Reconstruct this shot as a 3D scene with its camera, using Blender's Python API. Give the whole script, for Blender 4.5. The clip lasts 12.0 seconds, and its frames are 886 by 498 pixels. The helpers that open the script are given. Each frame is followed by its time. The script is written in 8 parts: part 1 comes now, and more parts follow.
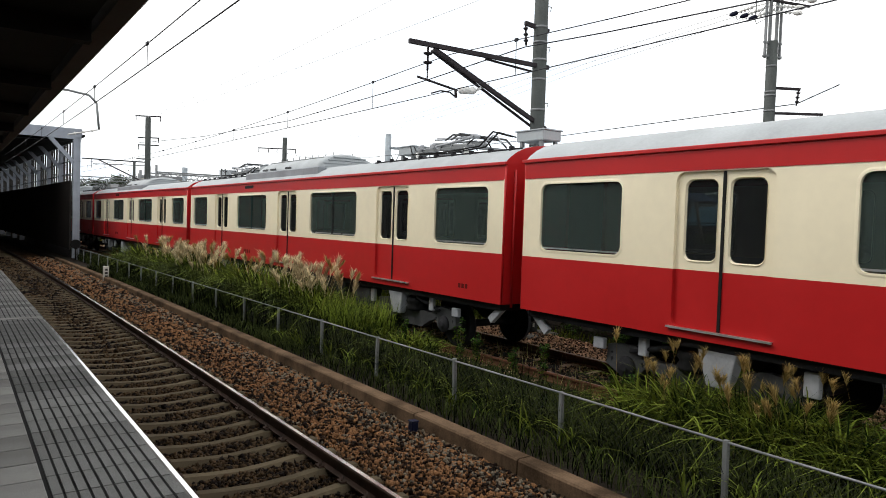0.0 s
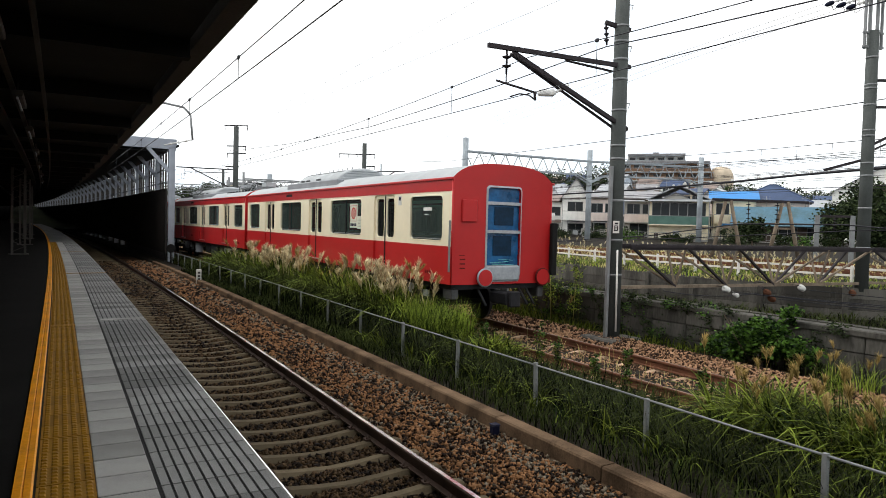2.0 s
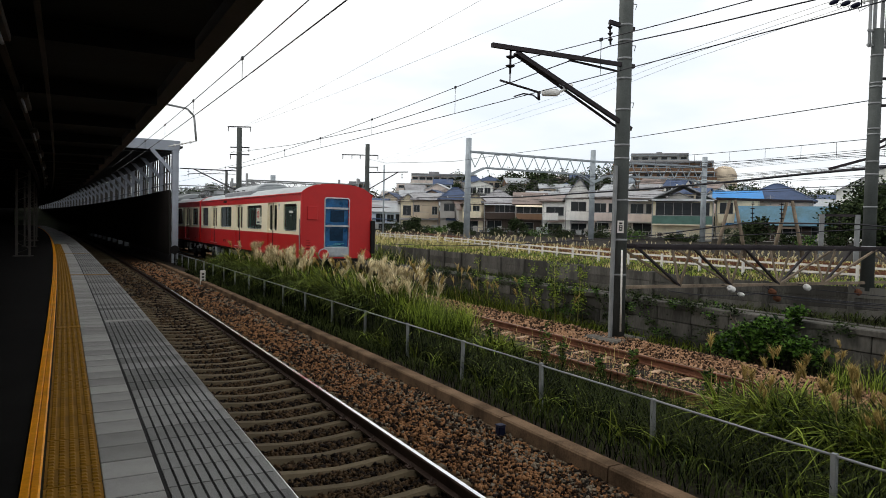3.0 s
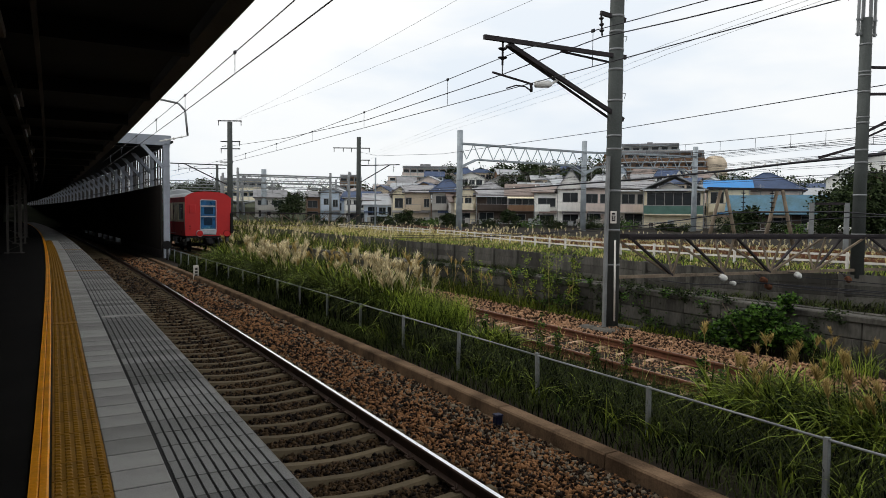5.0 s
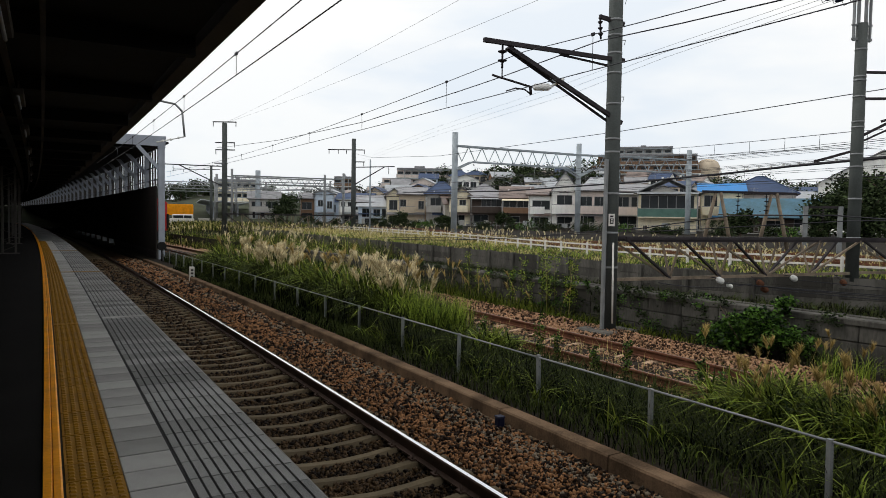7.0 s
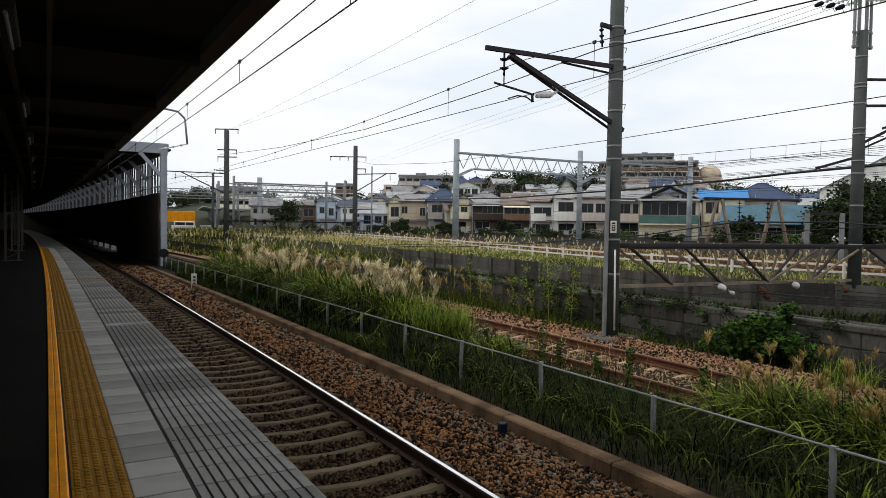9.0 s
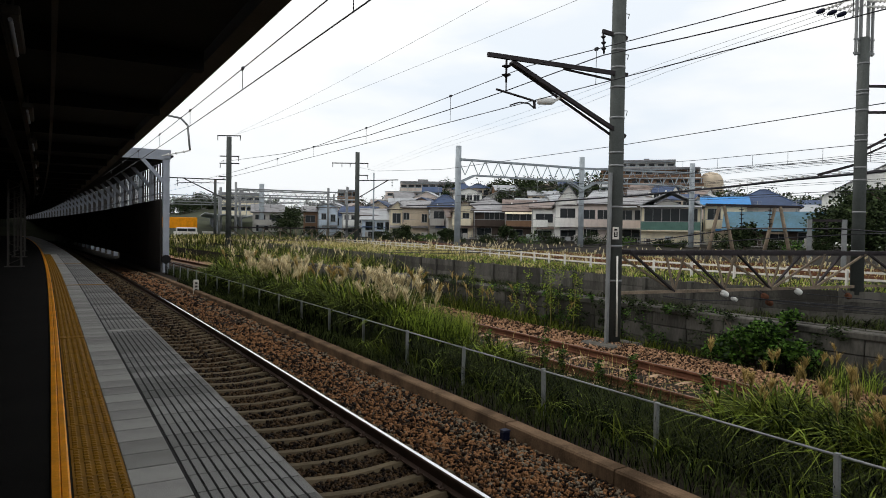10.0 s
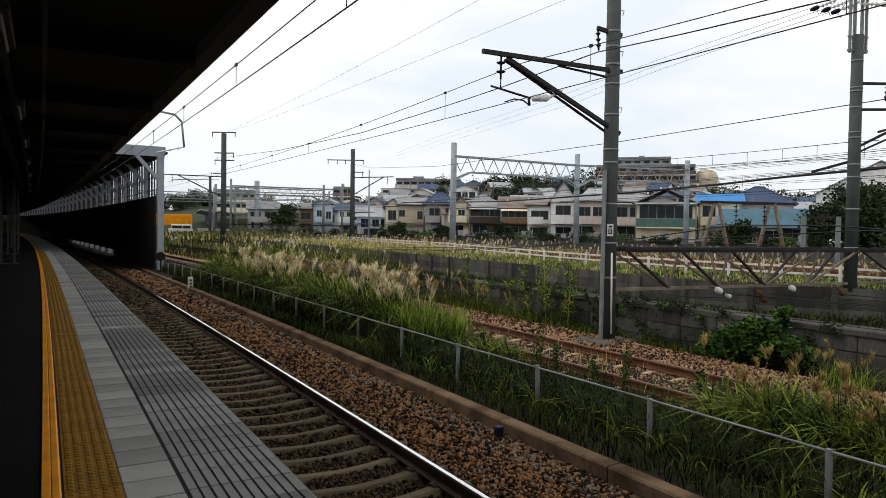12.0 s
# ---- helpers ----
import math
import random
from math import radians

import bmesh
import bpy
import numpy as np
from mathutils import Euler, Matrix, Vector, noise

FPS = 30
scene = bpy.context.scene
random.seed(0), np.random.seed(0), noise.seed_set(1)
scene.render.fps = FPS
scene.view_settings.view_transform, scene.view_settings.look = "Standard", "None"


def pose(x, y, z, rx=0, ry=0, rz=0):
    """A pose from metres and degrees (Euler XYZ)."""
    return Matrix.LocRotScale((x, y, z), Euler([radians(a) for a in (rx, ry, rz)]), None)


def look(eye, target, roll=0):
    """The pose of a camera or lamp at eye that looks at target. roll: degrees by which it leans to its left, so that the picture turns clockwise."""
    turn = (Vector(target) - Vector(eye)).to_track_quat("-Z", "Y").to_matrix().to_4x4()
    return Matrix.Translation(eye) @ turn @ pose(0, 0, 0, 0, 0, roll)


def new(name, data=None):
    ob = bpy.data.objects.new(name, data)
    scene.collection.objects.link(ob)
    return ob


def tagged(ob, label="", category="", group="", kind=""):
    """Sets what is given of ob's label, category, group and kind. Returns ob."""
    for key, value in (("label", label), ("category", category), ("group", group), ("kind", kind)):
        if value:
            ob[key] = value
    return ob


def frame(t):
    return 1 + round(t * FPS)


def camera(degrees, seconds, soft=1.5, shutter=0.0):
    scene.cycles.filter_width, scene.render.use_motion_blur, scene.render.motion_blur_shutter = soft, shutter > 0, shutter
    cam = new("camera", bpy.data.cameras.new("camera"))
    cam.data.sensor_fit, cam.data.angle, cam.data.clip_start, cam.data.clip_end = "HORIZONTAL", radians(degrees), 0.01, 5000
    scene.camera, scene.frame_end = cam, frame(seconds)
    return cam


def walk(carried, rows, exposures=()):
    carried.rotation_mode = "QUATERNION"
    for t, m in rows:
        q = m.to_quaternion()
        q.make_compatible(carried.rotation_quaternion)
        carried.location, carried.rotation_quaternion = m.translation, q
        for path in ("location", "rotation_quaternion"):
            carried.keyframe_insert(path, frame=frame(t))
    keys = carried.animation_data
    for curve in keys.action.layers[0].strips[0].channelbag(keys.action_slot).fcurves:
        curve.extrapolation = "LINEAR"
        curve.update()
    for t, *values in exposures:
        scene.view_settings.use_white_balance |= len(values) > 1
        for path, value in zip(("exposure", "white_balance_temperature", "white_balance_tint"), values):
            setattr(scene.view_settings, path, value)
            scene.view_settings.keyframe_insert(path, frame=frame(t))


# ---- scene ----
cam = camera(66.0, 12.0, 0.9)
PATH = [
    (0.0, 0.289, -0.037, 1.473, -38.771, -2.146, -1.876),
    (0.5, 0.280, -0.039, 1.477, -38.313, -2.184, -1.827),
    (1.0, 0.263, -0.040, 1.480, -35.753, -2.496, -1.640),
    (1.5, 0.228, -0.042, 1.478, -33.101, -2.128, -1.559),
    (2.0, 0.226, -0.044, 1.485, -32.303, -2.084, -1.461),
    (2.5, 0.225, -0.042, 1.479, -32.479, -1.957, -1.403),
    (3.0, 0.216, -0.016, 1.482, -32.049, -2.050, -1.265),
    (5.0, 0.145, -0.037, 1.479, -32.735, -2.681, -0.660),
    (5.5, 0.118, -0.002, 1.480, -33.088, -2.916, -0.391),
    (6.0, 0.077, 0.008, 1.476, -32.912, -2.789, -0.647),
    (6.5, 0.054, 0.020, 1.477, -34.023, -2.407, -0.084),
    (7.0, 0.035, 0.007, 1.478, -33.258, -2.501, -0.877),
    (9.0, 0.008, -0.005, 1.481, -33.143, -1.931, -0.853),
    (9.5, 0.012, 0.006, 1.475, -33.205, -1.491, -0.802),
    (10.0, 0.000, -0.000, 1.480, -33.000, -1.400, -0.880),
    (10.5, 0.003, 0.003, 1.479, -32.964, -1.525, -1.069),
    (11.0, 0.020, 0.016, 1.475, -33.031, -1.600, -0.658),
    (11.5, 0.007, 0.001, 1.479, -33.191, -1.882, -0.867),
    (12.0, 0.023, -0.008, 1.478, -33.360, -1.646, -0.873),
]
# exposure follows the phone's own metering
EXPOSURE = [(0.0, 0.08), (0.5, 0.14), (1.5, 0.2), (2.2, 0.18), (2.6, 0.05), (3.0, -0.24), (3.3, -0.34), (5.0, -0.38), (7.0, -0.4), (9.0, -0.35), (12.0, -0.35)]
walk(cam, [(t, pose(x, y, z, 90 + p, r, w)) for t, x, y, z, w, p, r in PATH], EXPOSURE)

# ---- world and light: bright overcast ----
world = bpy.data.worlds.new("overcast")
scene.world = world
world.use_nodes = True
wn, wl = world.node_tree.nodes, world.node_tree.links
wn.clear()
w_out = wn.new("ShaderNodeOutputWorld")
w_bg = wn.new("ShaderNodeBackground")
w_sky = wn.new("ShaderNodeTexSky")
w_sky.sky_type, w_sky.sun_disc = "NISHITA", False
w_sky.sun_elevation, w_sky.sun_rotation = radians(49), radians(-42)
w_sky.air_density, w_sky.dust_density = 1.0, 4.0
w_tc = wn.new("ShaderNodeTexCoord")
w_map = wn.new("ShaderNodeMapping")
w_map.inputs["Scale"].default_value = (1.0, 1.0, 3.5)
w_noise = wn.new("ShaderNodeTexNoise")
w_noise.inputs["Scale"].default_value, w_noise.inputs["Detail"].default_value = 2.2, 6.0
w_ramp = wn.new("ShaderNodeValToRGB")
w_ramp.color_ramp.elements[0].position, w_ramp.color_ramp.elements[0].color = 0.34, (0.82, 0.87, 0.92, 1)
w_ramp.color_ramp.elements[1].position, w_ramp.color_ramp.elements[1].color = 0.50, (1.0, 0.99, 0.965, 1)
w_scale = wn.new("ShaderNodeMix")
w_scale.data_type, w_scale.blend_type = "RGBA", "MULTIPLY"
w_scale.inputs[0].default_value = 1.0
w_scale.inputs[7].default_value = (11.0, 11.0, 11.0, 1)
w_mix = wn.new("ShaderNodeMix")
w_mix.data_type = "RGBA"
w_mix.inputs[0].default_value = 0.9
wl.new(w_tc.outputs["Generated"], w_map.inputs["Vector"])
wl.new(w_map.outputs[0], w_noise.inputs["Vector"])
wl.new(w_noise.outputs["Fac"], w_ramp.inputs[0])
w_sep = wn.new("ShaderNodeSeparateXYZ")
w_low = wn.new("ShaderNodeMapRange")
w_low.inputs["From Min"].default_value, w_low.inputs["From Max"].default_value = 0.0, 0.34
w_low.inputs["To Min"].default_value, w_low.inputs["To Max"].default_value = 0.75, 0.0
w_haze = wn.new("ShaderNodeMix")
w_haze.data_type, w_haze.blend_type = "RGBA", "MULTIPLY"
w_haze.inputs[7].default_value = (0.80, 0.86, 0.93, 1)
wl.new(w_tc.outputs["Generated"], w_sep.inputs[0])
wl.new(w_sep.outputs["Z"], w_low.inputs["Value"])
wl.new(w_low.outputs[0], w_haze.inputs[0])
wl.new(w_ramp.outputs[0], w_haze.inputs[6])
wl.new(w_haze.outputs[2], w_scale.inputs[6])
wl.new(w_sky.outputs[0], w_mix.inputs[6])
wl.new(w_scale.outputs[2], w_mix.inputs[7])
wl.new(w_mix.outputs[2], w_bg.inputs["Color"])
w_bg.inputs["Strength"].default_value = 0.135
wl.new(w_bg.outputs[0], w_out.inputs[0])

sun_data = bpy.data.lights.new("sun", "SUN")
sun_data.energy, sun_data.angle, sun_data.color = 1.3, radians(16), (1.0, 0.96, 0.9)
sun = new("sun", sun_data)
sun.matrix_world = look((-19, 21, 33), (0, 0, 0))


# ---- materials ----
def mat(name, color, rough=0.8, metal=0.0, var=0.25, scale=3.0, fine=40.0, bump=0.15, tint=None, streak=(1, 1, 1), per=0.0, spec=0.12, stain=0.0):
    """A painted, stone or metal surface: two scales of variation, fine relief, and a shift from piece to piece (per)."""
    m = bpy.data.materials.new(name)
    m.use_nodes = True
    n, l = m.node_tree.nodes, m.node_tree.links
    b = n["Principled BSDF"]
    b.inputs["Roughness"].default_value, b.inputs["Metallic"].default_value = rough, metal
    b.inputs["Specular IOR Level"].default_value = spec
    tc, mp = n.new("ShaderNodeTexCoord"), n.new("ShaderNodeMapping")
    mp.inputs["Scale"].default_value = streak
    l.new(tc.outputs["Object"], mp.inputs["Vector"])
    big, small = n.new("ShaderNodeTexNoise"), n.new("ShaderNodeTexNoise")
    big.inputs["Scale"].default_value, big.inputs["Detail"].default_value = scale, 5
    small.inputs["Scale"].default_value, small.inputs["Detail"].default_value = fine, 3
    for k in (big, small):
        l.new(mp.outputs[0], k.inputs["Vector"])
    c1 = tuple(c * (1 - var) for c in color)
    c2 = tuple(min(1, c * (1 + var)) for c in (tint or color))
    ramp = n.new("ShaderNodeValToRGB")
    ramp.color_ramp.elements[0].position, ramp.color_ramp.elements[0].color = 0.3, (*c1, 1)
    ramp.color_ramp.elements[1].position, ramp.color_ramp.elements[1].color = 0.7, (*c2, 1)
    add = n.new("ShaderNodeMath")
    add.operation = "MULTIPLY_ADD"
    add.inputs[1].default_value, add.inputs[2].default_value = 0.45, -0.225
    l.new(small.outputs["Fac"], add.inputs[0])
    tot = n.new("ShaderNodeMath")
    l.new(big.outputs["Fac"], tot.inputs[0])
    l.new(add.outputs[0], tot.inputs[1])
    last = tot
    if per:
        info = n.new("ShaderNodeObjectInfo")
        geo = n.new("ShaderNodeNewGeometry")
        sm = n.new("ShaderNodeMath")
        l.new(info.outputs["Random"], sm.inputs[0])
        l.new(geo.outputs["Random Per Island"], sm.inputs[1])
        fr = n.new("ShaderNodeMath")
        fr.operation = "FRACT"
        l.new(sm.outputs[0], fr.inputs[0])
        pm = n.new("ShaderNodeMath")
        pm.operation = "MULTIPLY_ADD"
        pm.inputs[1].default_value, pm.inputs[2].default_value = per, -per / 2
        l.new(fr.outputs[0], pm.inputs[0])
        t2 = n.new("ShaderNodeMath")
        l.new(tot.outputs[0], t2.inputs[0])
        l.new(pm.outputs[0], t2.inputs[1])
        last = t2
    l.new(last.outputs[0], ramp.inputs[0])
    col = ramp.outputs[0]
    if stain:
        st = n.new("ShaderNodeTexNoise")
        st.inputs["Scale"].default_value, st.inputs["Detail"].default_value, st.inputs["Roughness"].default_value = 1.3, 8, 0.7
        sm2 = n.new("ShaderNodeMapping")
        sm2.inputs["Scale"].default_value = (1, 1, 0.25)
        l.new(tc.outputs["Object"], sm2.inputs["Vector"])
        l.new(sm2.outputs[0], st.inputs["Vector"])
        sr = n.new("ShaderNodeValToRGB")
        sr.color_ramp.elements[0].position, sr.color_ramp.elements[1].position = 0.48, 0.7
        l.new(st.outputs["Fac"], sr.inputs[0])
        mul = n.new("ShaderNodeMath")
        mul.operation = "MULTIPLY"
        mul.inputs[1].default_value = stain
        l.new(sr.outputs[0], mul.inputs[0])
        mx = n.new("ShaderNodeMix")
        mx.data_type = "RGBA"
        l.new(mul.outputs[0], mx.inputs[0])
        l.new(col, mx.inputs[6])
        mx.inputs[7].default_value = (*(c * 0.3 for c in color), 1)
        col = mx.outputs[2]
    l.new(col, b.inputs["Base Color"])
    rr = n.new("ShaderNodeMath")
    rr.operation = "MULTIPLY_ADD"
    rr.inputs[1].default_value, rr.inputs[2].default_value = 0.25, max(0.02, rough - 0.12)
    l.new(big.outputs["Fac"], rr.inputs[0])
    l.new(rr.outputs[0], b.inputs["Roughness"])
    if bump:
        bp = n.new("ShaderNodeBump")
        bp.inputs["Strength"].default_value, bp.inputs["Distance"].default_value = bump, 0.02
        l.new(small.outputs["Fac"], bp.inputs["Height"])
        l.new(bp.outputs[0], b.inputs["Normal"])
    return m


def glass(name, color, rough=0.03, trans=0.75):
    m = bpy.data.materials.new(name)
    m.use_nodes = True
    b = m.node_tree.nodes["Principled BSDF"]
    b.inputs["Base Color"].default_value = (*color, 1)
    b.inputs["Roughness"].default_value, b.inputs["IOR"].default_value = rough, 1.45
    b.inputs["Transmission Weight"].default_value = trans
    return m


def thin_glass(name, tint, gloss, film):
    """A thin tinted see-through pane: sharp reflection, and light painted in as a diffuse veil."""
    m = bpy.data.materials.new(name)
    m.use_nodes = True
    n, l = m.node_tree.nodes, m.node_tree.links
    n.remove(n["Principled BSDF"])
    tr, gl, fr, mx = n.new("ShaderNodeBsdfTransparent"), n.new("ShaderNodeBsdfGlossy"), n.new("ShaderNodeFresnel"), n.new("ShaderNodeMixShader")
    tr.inputs["Color"].default_value = (*tint, 1)
    gl.inputs["Roughness"].default_value = 0.03
    fr.inputs["IOR"].default_value = gloss
    # Diffuse tint lifts the dark pane, in place of light behind it.
    df, veil, ns = n.new("ShaderNodeBsdfDiffuse"), n.new("ShaderNodeMixShader"), n.new("ShaderNodeTexNoise")
    df.inputs["Color"].default_value = (*film, 1)
    ns.inputs["Scale"].default_value, ns.inputs["Detail"].default_value = 1.6, 6
    amount = n.new("ShaderNodeMath")
    amount.operation = "MULTIPLY_ADD"
    amount.inputs[1].default_value, amount.inputs[2].default_value = 0.5, 0.3
    l.new(ns.outputs["Fac"], amount.inputs[0])
    l.new(amount.outputs[0], veil.inputs[0])
    l.new(tr.outputs[0], veil.inputs[1])
    l.new(df.outputs[0], veil.inputs[2])
    l.new(fr.outputs[0], mx.inputs[0])
    l.new(veil.outputs[0], mx.inputs[1])
    l.new(gl.outputs[0], mx.inputs[2])
    l.new(mx.outputs[0], n["Material Output"].inputs["Surface"])
    return m


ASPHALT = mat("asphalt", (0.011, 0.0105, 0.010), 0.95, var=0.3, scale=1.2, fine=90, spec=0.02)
CONCRETE = mat("concrete", (0.33, 0.32, 0.30), 0.9, var=0.25, scale=0.8, fine=30, stain=0.35)
TILE_GREY = mat("pale_tile", (0.33, 0.325, 0.31), 0.8, var=0.3, scale=2.0, fine=130, per=0.28, bump=0.3, stain=0.3)
TILE_GROOVE = mat("grooved_slab", (0.215, 0.215, 0.21), 0.75, var=0.4, scale=1.2, fine=110, per=0.4, bump=0.3, stain=0.45)
TACTILE = mat("tactile_yellow", (0.25, 0.125, 0.010), 0.65, var=0.22, scale=3.0, fine=60, per=0.3, stain=0.5)
ORANGE = mat("orange_line", (0.74, 0.29, 0.007), 0.5, var=0.18, scale=2.5, fine=40, stain=0.3)
RAIL_TOP = mat("polished_rail", (0.78, 0.78, 0.79), 0.16, 1.0, var=0.08, scale=2, fine=30, bump=0.02)
RAIL_SIDE = mat("rail_brown", (0.07, 0.045, 0.035), 0.75, 0.2, var=0.3, scale=3, fine=50)
RAIL_RUST = mat("rail_rust", (0.12, 0.052, 0.03), 0.85, 0.1, var=0.35, scale=3, fine=50)
SLEEPER = mat("sleeper_concrete", (0.112, 0.088, 0.055), 0.9, var=0.25, scale=3, fine=40, per=0.3, stain=0.35)
EDGE_PAINT = mat("worn_edge_paint", (0.22, 0.215, 0.20), 0.7, var=0.3, scale=4, fine=40, bump=0.05, stain=0.5)
STONE_DARK = mat("ballast_stone_oily", (0.016, 0.010, 0.007), 0.85, var=0.45, scale=1.2, fine=70, tint=(0.052, 0.032, 0.016), per=0.9, bump=0.4)
SLEEPER2 = mat("sleeper_pale", (0.36, 0.25, 0.17), 0.9, var=0.3, scale=3, fine=40, per=0.3, stain=0.4)
STONE = mat("ballast_stone", (0.024, 0.0125, 0.007), 0.9, var=0.5, scale=1.2, fine=70, tint=(0.146, 0.073, 0.033), per=1.4, bump=0.4)
# Bed colour lowered to hold the shadow between sleepers and stones.
STONE_BED = mat("ballast_bed_dark", (0.026, 0.015, 0.009), 0.95, var=0.5, scale=1.5, fine=45, tint=(0.075, 0.042, 0.023), bump=0.6)
STONE_GREY = mat("ballast_stone_grey", (0.028, 0.023, 0.018), 0.9, var=0.5, scale=1.2, fine=70, tint=(0.115, 0.095, 0.07), per=1.4, bump=0.4)
STONE2 = mat("ballast_stone_rusty", (0.06, 0.034, 0.021), 0.9, var=0.5, scale=1.0, fine=70, tint=(0.25, 0.15, 0.09), per=1.1, bump=0.3)
SOIL = mat("soil", (0.016, 0.013, 0.009), 0.95, var=0.4, scale=0.7, fine=25, bump=0.6)
CURB = mat("curb_concrete", (0.11, 0.074, 0.047), 0.95, var=0.5, scale=2.2, fine=45, bump=0.35, stain=0.8, spec=0.03)
WALLC = mat("retaining_concrete", (0.085, 0.081, 0.072), 0.92, var=0.45, scale=1.4, fine=24, bump=0.4, streak=(1, 1, 0.3), stain=0.85, per=0.4)
GALV = mat("galvanised_steel", (0.22, 0.23, 0.235), 0.6, 0.3, var=0.2, scale=3, fine=50, bump=0.05)
STEEL_DARK = mat("dark_steel", (0.035, 0.03, 0.033), 0.6, 0.3, var=0.3, scale=3, fine=40, bump=0.05)
POLE = mat("pole_concrete", (0.075, 0.083, 0.08), 0.85, var=0.25, scale=1.2, fine=30, stain=0.5)
POLE_GREY = mat("pole_pale", (0.33, 0.37, 0.40), 0.8, var=0.2, scale=1.2, fine=30, stain=0.3)
STRUT_RUST = mat("girder_weathered", (0.20, 0.16, 0.12), 0.85, 0.1, var=0.4, scale=2.5, fine=30, stain=0.5)
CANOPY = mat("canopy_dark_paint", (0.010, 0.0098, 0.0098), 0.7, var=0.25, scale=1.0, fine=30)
CANOPY_EDGE = mat("canopy_fascia", (0.07, 0.065, 0.06), 0.7, var=0.25, scale=1.0, fine=30, stain=0.4)
FRAME_PALE = mat("pale_painted_steel", (0.29, 0.315, 0.36), 0.5, 0.1, var=0.12, scale=2, fine=30, bump=0.03, stain=0.25)
SCREEN = mat("dark_screen_panel", (0.03, 0.026, 0.024), 0.8, var=0.3, scale=1, fine=20)
WIRE = mat("wire_dark", (0.03, 0.03, 0.035), 0.5, 0.5, var=0.1, scale=4, fine=20, bump=0.0)
WHITE_PAINT = mat("white_paint", (0.66, 0.64, 0.60), 0.6, var=0.12, scale=4, fine=40, bump=0.05, stain=0.2)
PORCELAIN = mat("porcelain", (0.7, 0.7, 0.68), 0.25, var=0.08, scale=5, fine=30, bump=0.0)
BLUE_PLASTIC = mat("navy_plastic", (0.007, 0.009, 0.026), 0.5, var=0.2, scale=8, fine=50)
BLACK = mat("black_rubber", (0.012, 0.012, 0.012), 0.7, var=0.2, scale=5, fine=40)
RED = mat("train_red", (0.43, 0.012, 0.013), 0.4, var=0.07, scale=0.8, fine=6, bump=0.015, spec=0.35)
CREAM = mat("train_cream", (0.83, 0.75, 0.55), 0.4, var=0.05, scale=0.8, fine=6, bump=0.015, spec=0.5)
ROOFGREY = mat("train_roof", (0.37, 0.395, 0.41), 0.6, var=0.12, scale=1.2, fine=30, bump=0.05, stain=0.2)
UNDER = mat("train_underframe", (0.075, 0.077, 0.08), 0.6, 0.2, var=0.25, scale=3, fine=30, stain=0.3)
UNDER_DARK = mat("train_underframe_dark", (0.025, 0.025, 0.028), 0.7, 0.2, var=0.3, scale=3, fine=30)
CHROME = mat("bright_trim", (0.62, 0.64, 0.65), 0.3, 0.8, var=0.06, scale=3, fine=30, bump=0.0)
TRAIN_GLASS = thin_glass("train_glass", (0.62, 0.73, 0.70), 1.4, (0.062, 0.085, 0.078))
DOOR_GLASS = thin_glass("door_glass", (0.42, 0.46, 0.46), 1.35, (0.022, 0.024, 0.025))
UNDER_PALE = mat("bogie_pale_grey", (0.40, 0.415, 0.44), 0.55, 0.1, var=0.15, scale=3, fine=30, stain=0.3)
ROOF_DARK = mat("roof_duct_grey", (0.27, 0.29, 0.31), 0.6, var=0.12, scale=1.2, fine=30, stain=0.25)
LETTER = mat("dark_red_lettering", (0.10, 0.008, 0.007), 0.5, var=0.2, scale=5, fine=40, bump=0.0)
PAPER = mat("cream_paper", (0.62, 0.63, 0.52), 0.8, var=0.06, scale=5, fine=30, bump=0.0)
FILM_DARK = mat("film_over_window", (0.004, 0.022, 0.05), 0.3, var=0.35, scale=4, fine=14, bump=0.05, spec=0.15)
FILM_FOLD = mat("film_fold", (0.12, 0.42, 0.45), 0.3, var=0.35, scale=9, fine=30, bump=0.2, spec=0.6)
INTERIOR = mat("train_interior", (0.46, 0.48, 0.47), 0.8, var=0.2, scale=1.5, fine=10)
BLUE_FILM = mat("blue_film", (0.008, 0.085, 0.22), 0.3, var=0.4, scale=2.5, fine=14, bump=0.08, spec=0.3)
CHAINLINK = mat("chainlink_wire", (0.05, 0.052, 0.05), 0.6, 0.3, var=0.2, scale=3, fine=40, bump=0.0)
RAIL_DULL = mat("rail_dull_top", (0.16, 0.085, 0.055), 0.5, 0.45, var=0.3, scale=2, fine=50, bump=0.05, spec=0.4)
SILVER_TAPE = mat("silver_tape", (0.36, 0.39, 0.42), 0.35, 0.4, var=0.15, scale=8, fine=30, bump=0.3)
HOUSE_GLASS = glass("window_glass", (0.03, 0.036, 0.04), 0.06, 0.3)
HOUSE_GLASS.node_tree.nodes["Principled BSDF"].inputs["IOR"].default_value = 1.3


# ---- building helpers ----
def link(name, bm, material, parent=None, label="", smooth=False):
    me = bpy.data.meshes.new(name)
    bm.normal_update()
    bm.to_mesh(me)
    bm.free()
    for m in (material if isinstance(material, (list, tuple)) else [material]):
        me.materials.append(m)
    if smooth:
        me.polygons.foreach_set("use_smooth", [True] * len(me.polygons))
    ob = new(name, me)
    if parent is not None:
        ob.parent = parent
    if label:
        ob["label"] = label
    return ob


def part(name, bm, material, parent, label="", smooth=False):
    return link(name, bm, material, parent, label, smooth)


def share(name, ob, m, parent=None):
    """Another object on the mesh of ob."""
    o = new(name, ob.data)
    o.parent = parent
    o.matrix_basis = m
    return o


